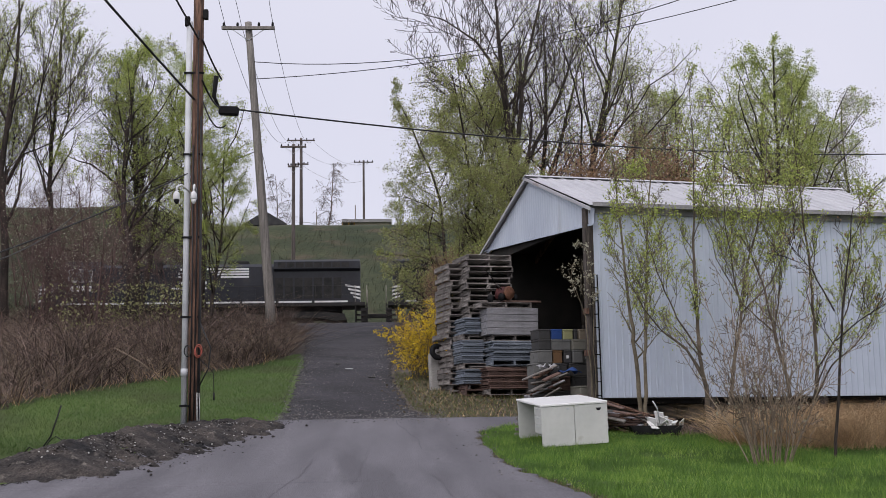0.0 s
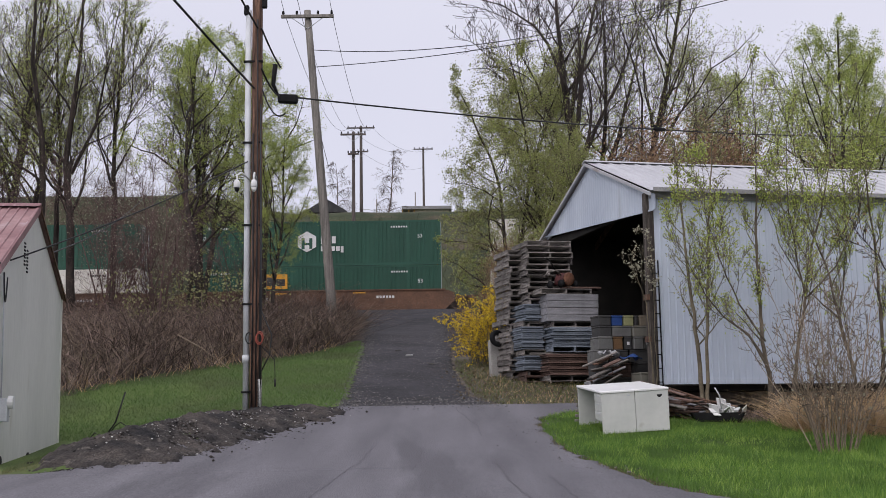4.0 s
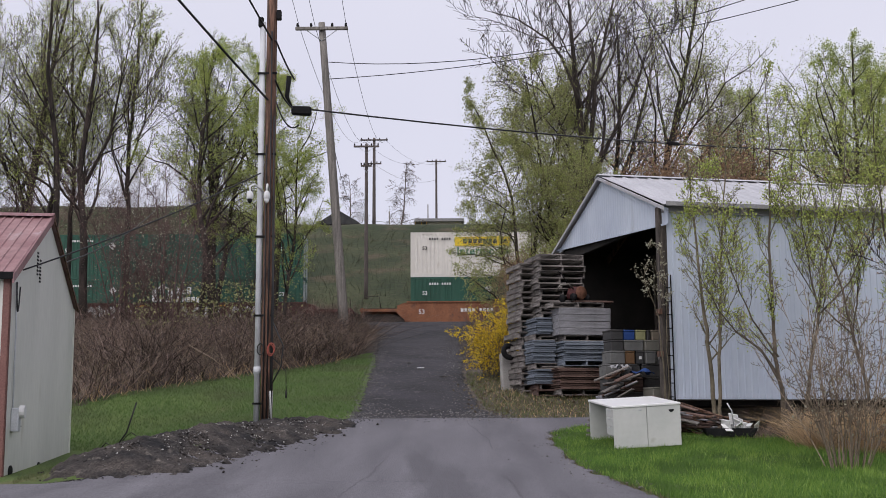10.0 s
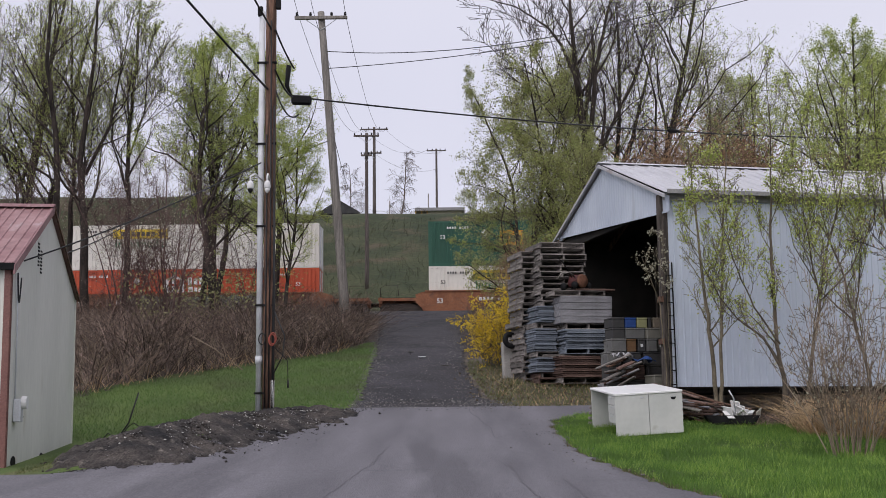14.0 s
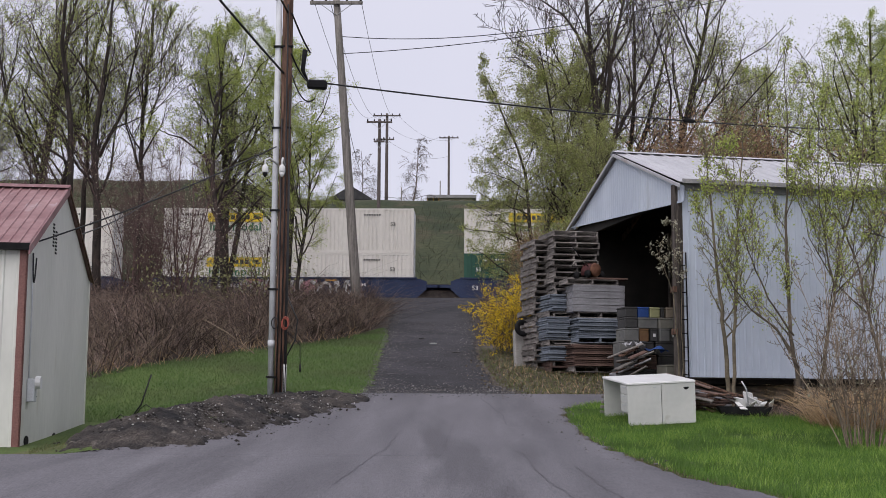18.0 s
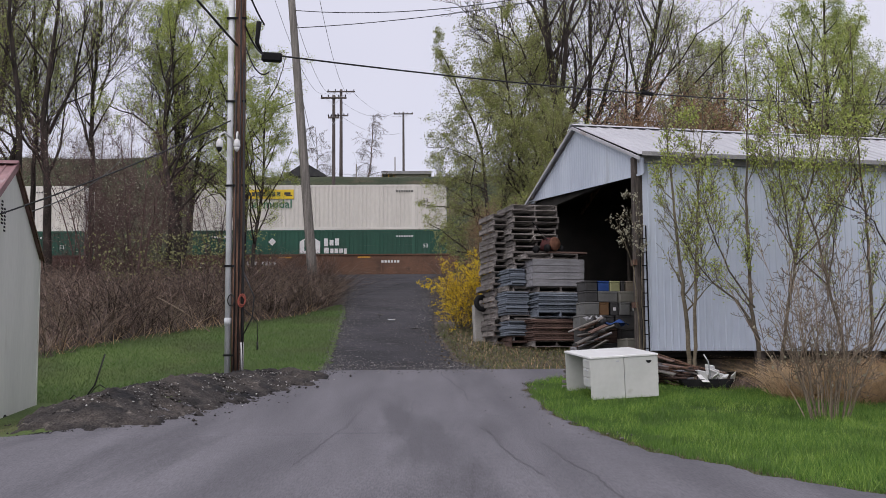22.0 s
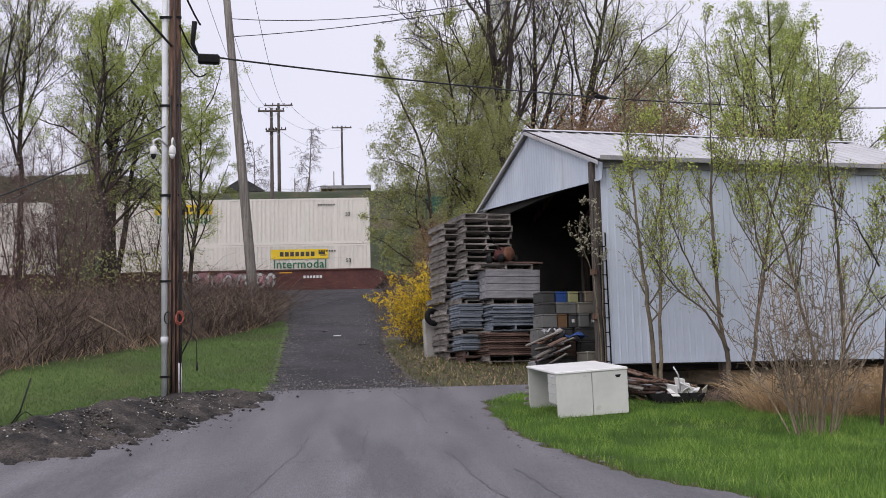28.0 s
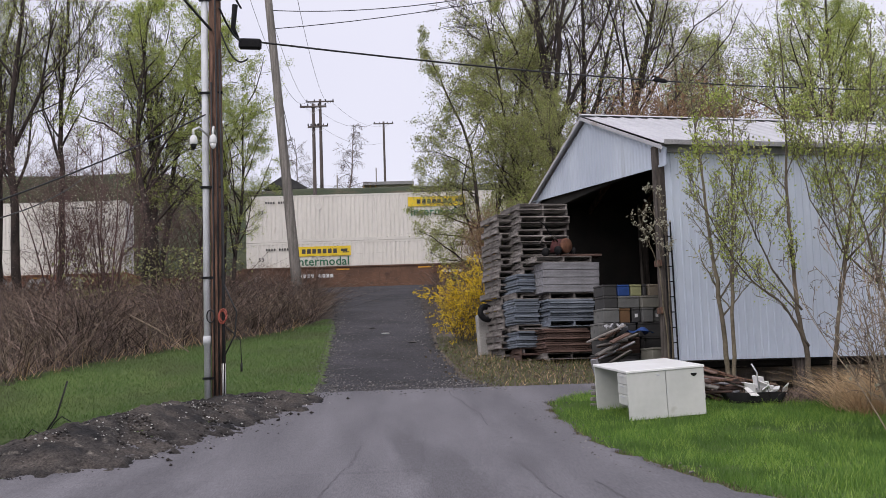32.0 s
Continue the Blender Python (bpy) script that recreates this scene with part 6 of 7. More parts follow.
limbed_kind("young_tree", 27, (
    (((0, -0.8), (0, 0), (-0.05, 1.0), (-0.13, 2.1), (-0.2, 3.2), (-0.28, 4.3), (-0.3, 5.1)), 0.055, 0.008),
    (((0.05, -0.8), (0.1, 0.0), (0.13, 1.0), (0.19, 2.1), (0.27, 3.2), (0.38, 4.5), (0.42, 5.4)), 0.045, 0.008)), (15, 7, 4), 1.15, OLIVE_BARK, OLIVE_BARK, LEAF_OLIVE, 1500, 0.032, lo=0.3)
limbed_kind("dark_sapling", 28, (
    (((0, -0.3), (0.08, 0.9), (0.16, 2.2), (0.27, 3.0), (0.35, 3.7)), 0.027, 0.006),
    (((0.16, 2.2), (-0.14, 2.8), (-0.46, 3.2)), 0.014, 0.005),
    (((0.14, 1.75), (0.6, 2.1), (0.95, 2.3)), 0.014, 0.005)), (7, 4, 2), 0.8, DARK_BARK, DARK_BARK, LEAF_BRONZE, 160, 0.028, lo=0.35, jitter=0.03)
limbed_kind("post_sapling", 29, (
    (((0, -0.4), (-0.04, 1.0), (-0.1, 1.9), (-0.3, 2.5), (-0.45, 2.9)), 0.018, 0.005),
    (((0.05, -0.3), (0.04, 1.2), (0.1, 2.4), (0.02, 3.4)), 0.015, 0.005)), (5, 3, 2), 0.85, OLIVE_BARK, OLIVE_BARK, LEAF_BUD, 330, 0.034, lo=0.45, jitter=0.04)
limbed_kind("bare_limbed", 30, (
    (((0, -0.5), (-0.1, 4.5), (0.05, 6.4), (-0.2, 8.0), (-0.4, 10.0), (-0.5, 11.6), (-0.6, 13.2), (-0.6, 16.0)), 0.24, 0.012),
    (((-0.2, 8.9), (-0.9, 11.1), (-1.4, 11.9), (-2.6, 12.8), (-3.9, 13.2)), 0.075, 0.01),
    (((0.1, 7.6), (0.35, 10.0), (0.8, 11.9), (1.3, 14.0), (1.5, 15.5)), 0.1, 0.01),
    (((-0.1, 5.2), (-0.9, 7.6), (-1.5, 9.2), (-2.3, 10.6)), 0.085, 0.01),
    (((0.0, 5.8), (1.0, 8.0), (1.9, 9.8), (2.6, 11.8)), 0.085, 0.01)), (12, 9, 7), 4.2, DARK_BARK, DARK_BARK, LEAF_LIME, 300, 0.04, lo=0.25, tip=0.008, jitter=0.2, deep=0.3, rise=0.5)
limbed_kind("bare_upright", 32, (
    (((-0.55, -0.5), (-0.6, 4.5), (-0.45, 8.0), (-0.8, 11.5), (-0.5, 15.0), (-0.6, 18.5)), 0.2, 0.012),
    (((0.5, -0.5), (0.55, 4.0), (0.3, 7.5), (0.75, 10.5), (1.1, 14.0), (0.9, 17.5)), 0.22, 0.012),
    (((-0.45, 7.5), (-1.4, 9.8), (-2.0, 12.5), (-2.2, 15.5)), 0.09, 0.01),
    (((0.4, 7.0), (1.5, 9.2), (2.0, 11.8), (2.6, 14.6)), 0.09, 0.01),
    (((0.5, 4.6), (-0.2, 6.4), (-1.5, 8.6)), 0.06, 0.01)), (13, 9, 6), 4.3, DARK_BARK, TWIG_BROWN, LEAF_LIME, 16000, 0.042, lo=0.2, tip=0.008, jitter=0.12, deep=0.22, rise=0.45)
limbed_kind("slim_upright", 33, (
    (((0, -0.5), (0.1, 5.0), (0.0, 9.5), (0.3, 14.0), (0.35, 18.5)), 0.17, 0.012),
    (((0.05, 8.0), (0.9, 10.2), (1.2, 13.5)), 0.06, 0.01),
    (((0.05, 6.5), (-0.8, 9.0), (-1.0, 12.0)), 0.06, 0.01)), (16, 9, 6), 3.6, DARK_BARK, TWIG_BROWN, LEAF_LIME, 11000, 0.042, lo=0.3, tip=0.008, jitter=0.12, deep=0.2, rise=0.45)
tree_kind("shrub", 27, 3.3, (0.36, 0.45, 0.42), (6, 3, 2), TAN_TWIG, LEAF_BUD, 420, 0.028, girth=0.005, bare=0.25, lift=0.03, fan=(0.03, 0.5), stems=33, tip=0.003, jitter=0.05, twig=SHRUB_TWIG)
tree_kind("forsythia", 28, 2.5, (0.5, 0.45, 0.4), (9, 4, 2), OLIVE_BARK, FORSYTHIA, 9500, 0.03, girth=0.006, bare=0.2, lift=-0.03, stems=22, fan=(0.08, 0.5), tip=0.004, jitter=0.025, rise=1.3)


def forest():
    dark, green = "tall dark-barked tree, nearly bare in early spring", "tree with thin bright spring leaves"
    # along the bank on the side of the cream shed
    red = "reddish bare sapling clump in the brush"
    for key, x, y, s, a, label in (
            ("bare_upright", -20.4, 57, 0.98, 70, dark), ("bare_tall", -22.6, 66, 1.0, 80, green), ("bare_upright", -17.2, 56, 1.0, 0, dark), ("slim_upright", -18.6, 60, 0.95, 200, green),
            ("slim_upright", -15.2, 57, 0.97, 0, "tall slim grey tree with a haze of leaves"), ("bare_upright", -24.5, 60, 0.95, 215, dark), ("bare_upright", -13.2, 66, 0.85, 140, dark), ("leafy", -8.3, 57, 0.86, 60, green), ("leafy", -7.5, 54.5, 0.58, 170, "smaller tree in bright yellow-green leaf"), ("leafy", -10.8, 56, 0.93, 300, green), ("bare_limbed", -11.6, 60, 0.8, 75, dark),
            ("sapling", -10.9, 48, 0.95, 100, red), ("sapling", -13.4, 50, 0.8, 200, red), ("sapling", -18.8, 50, 0.85, 330, red), ("bare_tall", -28, 58, 1.0, 30, green), ("sapling", -21.5, 53, 0.8, 75, red), ("sapling", -14.6, 55, 0.85, 215, red), ("sapling", -12.2, 52, 0.75, 140, red), ("sapling", -9.6, 58, 0.8, 305, red)):
        plant(key, x, y, label, scale=s, turn=a, group="trees on the bank")
    # on the slope beyond the railway
    r = random.Random(14)
    for k in range(11):
        plant("sapling", -15.5 - 2.7 * k + r.uniform(-0.8, 0.8), r.uniform(93, 104), "bare brown sapling clump on the slope", scale=r.uniform(1.0, 1.35), turn=r.uniform(0, 360), group="saplings on the slope")
    # beyond the open shed
    olive, bare = "low-branched tree with yellow-green young leaves", "large dark bare tree with many upright limbs"
    rust = "rust-brown thicket behind the shed"
    for key, x, y, s, a, label in (
            ("leafy_low", 2.6, 52, 0.93, 0, olive), ("leafy_low", 4.6, 50, 0.85, 210, olive), ("bare_fork", 6.2, 53, 0.85, 310, bare), ("leafy_low", 3.5, 57, 0.95, 120, olive), ("bare_limbed", 5.5, 50, 1.08, 0, bare), ("vase", 8.4, 54, 0.95, 70, bare), ("vase", 6.6, 60, 0.88, 160, bare),
            ("crown_pale", 12.2, 60, 0.95, 300, green), ("bare_fork", 14.8, 60, 0.72, 10, dark), ("leafy", 17.2, 55, 0.88, 140, green), ("leafy", 20.6, 60, 0.88, 220, green),
            ("leafy", 15.6, 65, 0.86, 20, green), ("bare_big", 19.2, 64, 0.85, 200, dark), ("crown_pale", 24.0, 62, 0.85, 80, "tree in pale blossom"), ("crown_pale", 27.5, 58, 0.8, 190, "tree in pale blossom"), ("bare_tall", 22.5, 66, 0.7, 280, dark), ("thicket", 7.2, 41, 1.2, 50, rust), ("thicket", 8.6, 42, 1.28, 150, rust),
            ("thicket", 10.2, 43, 1.18, 250, rust), ("thicket", 12.5, 44, 1.1, 330, rust), ("thicket", 2.4, 44, 0.6, 30, "brown thicket beside the lane"), ("leafy_low", 3.6, 49, 0.6, 300, olive), ("leafy_low", 4.6, 45, 0.6, 60, olive), ("thicket", 3.6, 63, 0.7, 90, "brown thicket beside the railway")):
        plant(key, x, y, label, scale=s, turn=a, group="trees beyond the shed")
    for x, y, s, a in ((-12.2, 146, 1.0, 0), (-6.8, 150, 1.3, 90)):
        plant("hill_birch", x, y, "thin drooping bare tree on the hilltop", scale=s, turn=a, group="hilltop trees")
    for x, y, s, a, k in ((-36, 140, 0.5, 10, "crown_pale"), (-46, 150, 0.6, 70, "crown_pale"), (1.5, 146, 0.36, 30, "leafy_low"), (6, 150, 0.45, 100, "leafy_low"), (14, 150, 0.6, 200, "crown_pale"), (24, 145, 0.7, 250, "crown_pale"), (34, 148, 0.7, 20, "bare_tall")):
        plant(k, x, y, "distant tree on the hilltop", scale=s, turn=a, group="hilltop trees")
    # by the open shed
    plant("forsythia", 1.12, 34.3, "forsythia bush covered in yellow blossom", "bush", 0.93, 30, "forsythia_bush")
    plant("lime_tree", 6.18, 23.6, "slender two-stemmed tree in yellow-green leaf by the shed", "tree", 1.0, 0, "young_tree", z=1.53)
    plant("lime_tree", 8.5, 24.6, "slender two-stemmed tree in yellow-green leaf by the shed", "tree", 0.97, 165, "young_tree", z=1.3)
    plant("young_tree", 5.05, 24.6, "young two-stemmed tree with first leaves by the shed", "tree", 1.0, 0, "young_tree", z=1.99)
    plant("dark_sapling", 6.64, 18.5, "thin dark sapling with a few buds", "tree", 1.0, 0, "sapling")
    plant("post_sapling", 4.38, 26.1, "thin sapling with pale first leaves at the shed post", "tree", 1.0, 0, "sapling", z=2.0)
    plant("shrub", 5.49, 17.85, "bare tan many-stemmed shrub beside the lawn", "bush", 1.0, 100, "shrub")


forest()


def stems(name, places, height, lean, radius, material, label, category, seed, segs=3, droop=0.12, sides=3, clump=0.0):
    """Many thin arching stems, joined."""
    rng = np.random.default_rng(seed)
    p = np.asarray(places)
    n = len(p)
    h = height * rng.uniform(0.45, 1.25, n)
    if clump:
        h *= 1 + clump * np.array([2.2 * noise.noise((x * 0.55, y * 0.4, 4)) for x, y in p[:, :2]])
    d = rng.normal(0, lean, (n, 2))
    a = np.linspace(0, 1, segs + 1)
    ring = np.stack([np.cos(np.arange(sides) * 2 * np.pi / sides), np.sin(np.arange(sides) * 2 * np.pi / sides)], 1)
    c = np.zeros((n, segs + 1, 3))
    bend = rng.normal(0, lean * 0.8, (n, 2))
    for k in range(2):
        c[:, :, k] = p[:, k, None] + h[:, None] * (d[:, k, None] * a + bend[:, k, None] * a ** 2)
    c[:, :, 2] = p[:, 2, None] + h[:, None] * (a - droop * a ** 3)
    rad = radius * rng.uniform(0.6, 1.4, (n, 1)) * (1 - 0.7 * a)
    v = np.repeat(c[:, :, None, :], sides, 2)
    v[..., 0] += rad[..., None] * ring[:, 0]
    v[..., 1] += rad[..., None] * ring[:, 1]
    base = (np.arange(n) * (segs + 1) * sides)[:, None, None]
    i, k = np.meshgrid(np.arange(segs), np.arange(sides), indexing="ij")
    k2 = (k + 1) % sides
    q = np.stack([i * sides + k, i * sides + k2, (i + 1) * sides + k2, (i + 1) * sides + k], -1).reshape(1, -1, 4)
    f = (base + q).reshape(-1, 4)
    return tagged(new(name, fast_mesh(name, v.reshape(-1, 3), f, material)), label, category, kind="stuff")


def scatter(n, xr, yr, keep, seed):
    rng = np.random.default_rng(seed)
    x, y = rng.uniform(*xr, n), rng.uniform(*yr, n)
    k = keep(x, y)
    x, y = x[k], y[k]
    return np.stack([x, y, ground_z(x, y)], 1)


def brush_front(x):
    return np.interp(x, [-20, -9, -4, -2.6], [28.5, 30.3, 38.8, 46])


def left_brush(x, y):
    edge = np.interp(y, *XL_OLD) - 0.5
    return (y > brush_front(x) + 0.3 * np.sin(x * 3)) & (x < edge) & (y < 76)


p = scatter(34000, (-30, -2.2), (29, 58), left_brush, 31)
stems("brush", p, 1.3, 0.9, 0.011, BRUSH_BROWN, "tangled brown leafless brush on the bank", "brush", 32, segs=4, droop=0.5, clump=0.8)
p = scatter(6000, (-30, -3.0), (32, 76), left_brush, 33)
stems("tall_brush", p, 2.0, 0.45, 0.011, BRUSH_BROWN, "tall dead weed stalks and canes on the bank", "brush", 34, segs=4, droop=0.3)
p = scatter(5500, (-26, -2.4), (28.2, 41), lambda x, y: (np.abs(y - brush_front(x)) < 0.7) & (x < np.interp(y, *XL_OLD) - 0.3), 35)
stems("straw_edge", p, 0.42, 0.7, 0.009, DRY_GRASS, "dry straw along the foot of the brush", "dry grass", 36)
p = scatter(9000, (0.4, 30), (30, 74), lambda x, y: (x > np.interp(y, *XR_OLD) + 0.5) & (y > np.interp(x, [0, 2, 12], [38, 36, 37])), 37)
stems("lane_brush", p, 1.6, 0.35, 0.012, BRUSH_BROWN, "brown brush between the lane and the trees", "brush", 38, segs=4, droop=0.3)
HILL_SCRUB = mat("dark_hill_scrub", (0.03, 0.035, 0.017), (0.085, 0.08, 0.045), 0.2, 0.95, bump=0, islands=0.6)
p = scatter(16000, (-60, 50), (89, 134), lambda x, y: (x < -14) | (x > 2) | (y < 128), 39)
stems("hill_brush", p, 0.75, 0.7, 0.016, HILL_SCRUB, "brown scrub on the hillside", "brush", 40, segs=3)


def leaf_stuff(name, places, size, material, label, seed, spread=0.5, rise=1.0):
    rng = np.random.default_rng(seed)
    q = np.asarray(places) + rng.normal(0, spread, (len(places), 3)) * (1, 1, 0)
    q[:, 2] += rng.uniform(0.01, rise, len(q))
    v, f = leaf_quads(q, size, rng)
    tagged(new(name, fast_mesh(name, v, f, material)), label, "foliage", kind="stuff")


p = scatter(6000, (-22, -3.2), (29, 56), left_brush, 61)
stems("pale_canes", p, 1.7, 0.8, 0.009, TAN_TWIG, "pale dead canes arching through the brush", "brush", 62, segs=4, droop=0.6)
p = scatter(3600, (-12.5, -7.4), (46, 58), lambda x, y: np.sin(x * 1.3) * np.sin(y * 0.9) > -0.2, 41)
leaf_stuff("brush_leaves", p, 0.07, LEAF_OLIVE, "sparse young leaves in the brush", 42, rise=2.6)


def blades(name, places, height, width, material, label, seed, lean=0.35):
    """Grass blades, each one thin triangle."""
    rng = np.random.default_rng(seed)
    p = np.asarray(places)
    n = len(p)
    a = rng.uniform(0, 6.283, n)
    h = height * rng.uniform(0.4, 1.3, n)
    s = np.stack([np.cos(a), np.sin(a), np.zeros(n)], 1) * (width * 0.5)
    tip = p + np.stack([rng.normal(0, lean, n) * h, rng.normal(0, lean, n) * h, h], 1)
    v = np.stack([p - s, p + s, tip], 1).reshape(-1, 3)
    return tagged(new(name, fast_mesh(name, v, np.arange(3 * n).reshape(n, 3), material)), label, "grass", kind="stuff")


def right_lawn(x, y):
    return (x > np.interp(y, *XR_NEW) + 0.02) & (y < np.interp(x, [1.6, 3, 4.2, 5, 12], [24.2, 24.9, 24.0, 22.2, 21.5]))


def left_lawn(x, y):
    t = np.clip((y - 17.8) / 6.7, 0, 1)
    d = np.hypot(x - (-4.6 + 1.6 * t), y - (17.8 + 6.7 * t))
    return (y < brush_front(x) + 0.4) & (x < np.where(y < 25.7, np.interp(y, *XL_NEW), np.interp(y, *XL_OLD)) - 0.15) & (d > 0.95) & (y > 17.9) & ~((x < -6.35 - 0.133 * (y - 18.9)) & (y < 24.8))


p = scatter(330000, (1.6, 11.5), (8.5, 25.2), right_lawn, 51)
tuft = np.array([noise.noise((a * 0.8, b * 0.8, 0)) for a, b in p[:: 1, :2]]) if len(p) < 400000 else 0
p[:, 2] -= np.clip(-tuft - 0.1, 0, 0.4) * 0.08
blades("lawn_grass", p, 0.085, 0.009, GRASS, "fresh green uneven lawn grass", 52, 0.4)
p = scatter(110000, (1.6, 11.5), (8.5, 25.2), right_lawn, 75)
tuft = np.array([noise.noise((a * 2.1, b * 2.1, 5)) + 0.5 * noise.noise((a * 6, b * 6, 8)) for a, b in p[:, :2]])
blades("lawn_tufts", p[tuft > 0.12], 0.11, 0.01, BRIGHT_GRASS, "brighter taller tufts in the lawn", 76, 0.5)
p = scatter(200000, (-14, -1.9), (17, 44), left_lawn, 53)
blades("verge_grass", p, 0.06, 0.013, FAR_GRASS, "short mown grass below the brush", 54, 0.5)
p = scatter(16000, (-7.5, -2.3), (17.2, 27.2), lambda x, y: (np.abs(np.hypot(x - (-4.6 + 1.6 * np.clip((y - 17.8) / 6.7, 0, 1)), y - (17.8 + 6.7 * np.clip((y - 17.8) / 6.7, 0, 1))) - 1.2) < 0.34) & (x < np.interp(y, *XL_NEW) - 0.2), 81)
blades("trodden_grass", p, 0.06, 0.012, OLIVE_GRASS, "thin trodden grass round the dirt mound", 82, 0.6)
p = scatter(9000, (0.3, 3.4), (25.8, 36), lambda x, y: x > np.interp(y, *XR_OLD) + 0.1, 55)
blades("lane_grass", p, 0.1, 0.012, OLIVE_GRASS, "rough grass and weeds beside the lane", 56, 0.5)
p = scatter(2200, (0.3, 3.2), (25.8, 34), lambda x, y: x > np.interp(y, *XR_OLD) - 0.1, 57)
leaf_stuff("leaf_litter", p, 0.04, LITTER_BLADES, "brown dead leaves beside the lane", 58, 0.2, 0.03)
p = scatter(1000, (0.5, 3.4), (25.9, 35), lambda x, y: x > np.interp(y, *XR_OLD) + 0.3, 65)
blades("dry_lane_grass", p, 0.14, 0.012, DRY_GRASS, "dry tan grass beside the lane", 66, 0.6)
p = scatter(14000, (5.4, 10.5), (18.6, 23.4), lambda x, y: (np.hypot((x - 7.9) / 2.3, (y - 20.9) / 1.5) < 1), 59)
stems("dry_grass_clump", p, 0.85, 0.7, 0.006, DRY_GRASS, "tall clump of dry tan grass under the bushes", "dry grass", 60, segs=3, droop=0.4)
p = scatter(5200, (4.4, 9.5), (21.6, 26.4), lambda x, y: y > np.interp(x, [4.2, 5, 12], [24.0, 22.2, 21.5]), 71)
stems("shed_brush", p, 0.4, 0.8, 0.007, BRUSH_BROWN, "brown dead stalks along the foot of the shed wall", "brush", 72, segs=3, droop=0.5)
p = scatter(60000, (1.4, 6), (8.5, 25.0), lambda x, y: np.abs(x - np.interp(y, *XR_NEW)) < 0.09, 73)
blades("edge_grass", p, 0.05, 0.01, LITTER_BLADES, "brown dead grass along the edge of the drive", 74, 0.8)

# ---- stacked pallets and stored goods by the open shed ----
PILE = pose(2.58, 29.5, 0, 0, 0, 13.0)
PILE_Z = gz(2.9, 30.2) + 0.01


def slab(name, l, w, t, material):
    """A sawn board along x, its corners knocked off."""
    bm = box_bm(0, l, 0, w, 0, t, min(t * 0.16, 0.006))
    me = bpy.data.meshes.new(name)
    bm.to_mesh(me)
    bm.free()
    me.materials.append(material)
    return me


PALLETS = {}


def pallet(m, material, w=1.14, d=1.2):
    """A pallet: three bearers, seven boards above, three below."""
    key = (material.name, w, d)
    if key in PALLETS:
        return copy_thing(PALLETS[key], m)
    words = {"weathered_pallet_wood": "grey weathered", "brown_old_boards": "brown weathered", "blue_grey_boards": "blue-grey painted"}[material.name]
    p = thing("pallet", m, f"{words} wooden pallet in a stack", "pallet", "stacked pallets")
    bearer = slab("bearer", d, 0.045, 0.095, material)
    for x in (0.0, w / 2 - 0.022, w - 0.045):
        part("bearer", bearer, None, p, m=pose(x + 0.045, 0, 0.02, 0, 0, 90))
    board = slab("deck_board", w, 0.115, 0.02, material)
    for k in range(7):
        part("deck_board", board, None, p, m=pose(0, k * (d - 0.115) / 6, 0.116))
    for k in range(3):
        part("bottom_board", board, None, p, m=pose(0, k * (d - 0.115) / 2, -0.001))
    PALLETS[key] = p
    return p


def stack(u, v, n, material, z=0.0, seed=0, w=1.14, d=1.2, turn=0.0):
    r = random.Random(seed)
    for k in range(n):
        pallet(PILE @ pose(u + r.uniform(-0.055, 0.055), v + r.uniform(-0.055, 0.055), PILE_Z + z + k * 0.142, r.uniform(-0.4, 0.4), 0, turn + r.uniform(-3, 3)), material, w, d)
    return z + n * 0.142


BUNDLES = {}


def bundle(u, v, z, w, d, layers, t, material, label, seed):
    """A bundle of flat boards, layer on layer."""
    r = random.Random(seed)
    b = thing("board_bundle", PILE @ pose(u, v, PILE_Z + z, 0, 0, r.uniform(-1.5, 1.5)), label, "board bundle")
    key = (w, d, t, material.name)
    if key not in BUNDLES:
        BUNDLES[key] = slab("board", w, d, t - 0.006, material)
    for k in range(layers):
        part("board", BUNDLES[key], None, b, m=pose(r.uniform(-0.04, 0.04) if t < 0.1 else r.uniform(-0.008, 0.008), r.uniform(-0.04, 0.04) if t < 0.1 else r.uniform(-0.008, 0.008), k * t, 0, 0, r.uniform(-1.6, 1.6) if t < 0.1 else 0.0))
    return z + layers * t


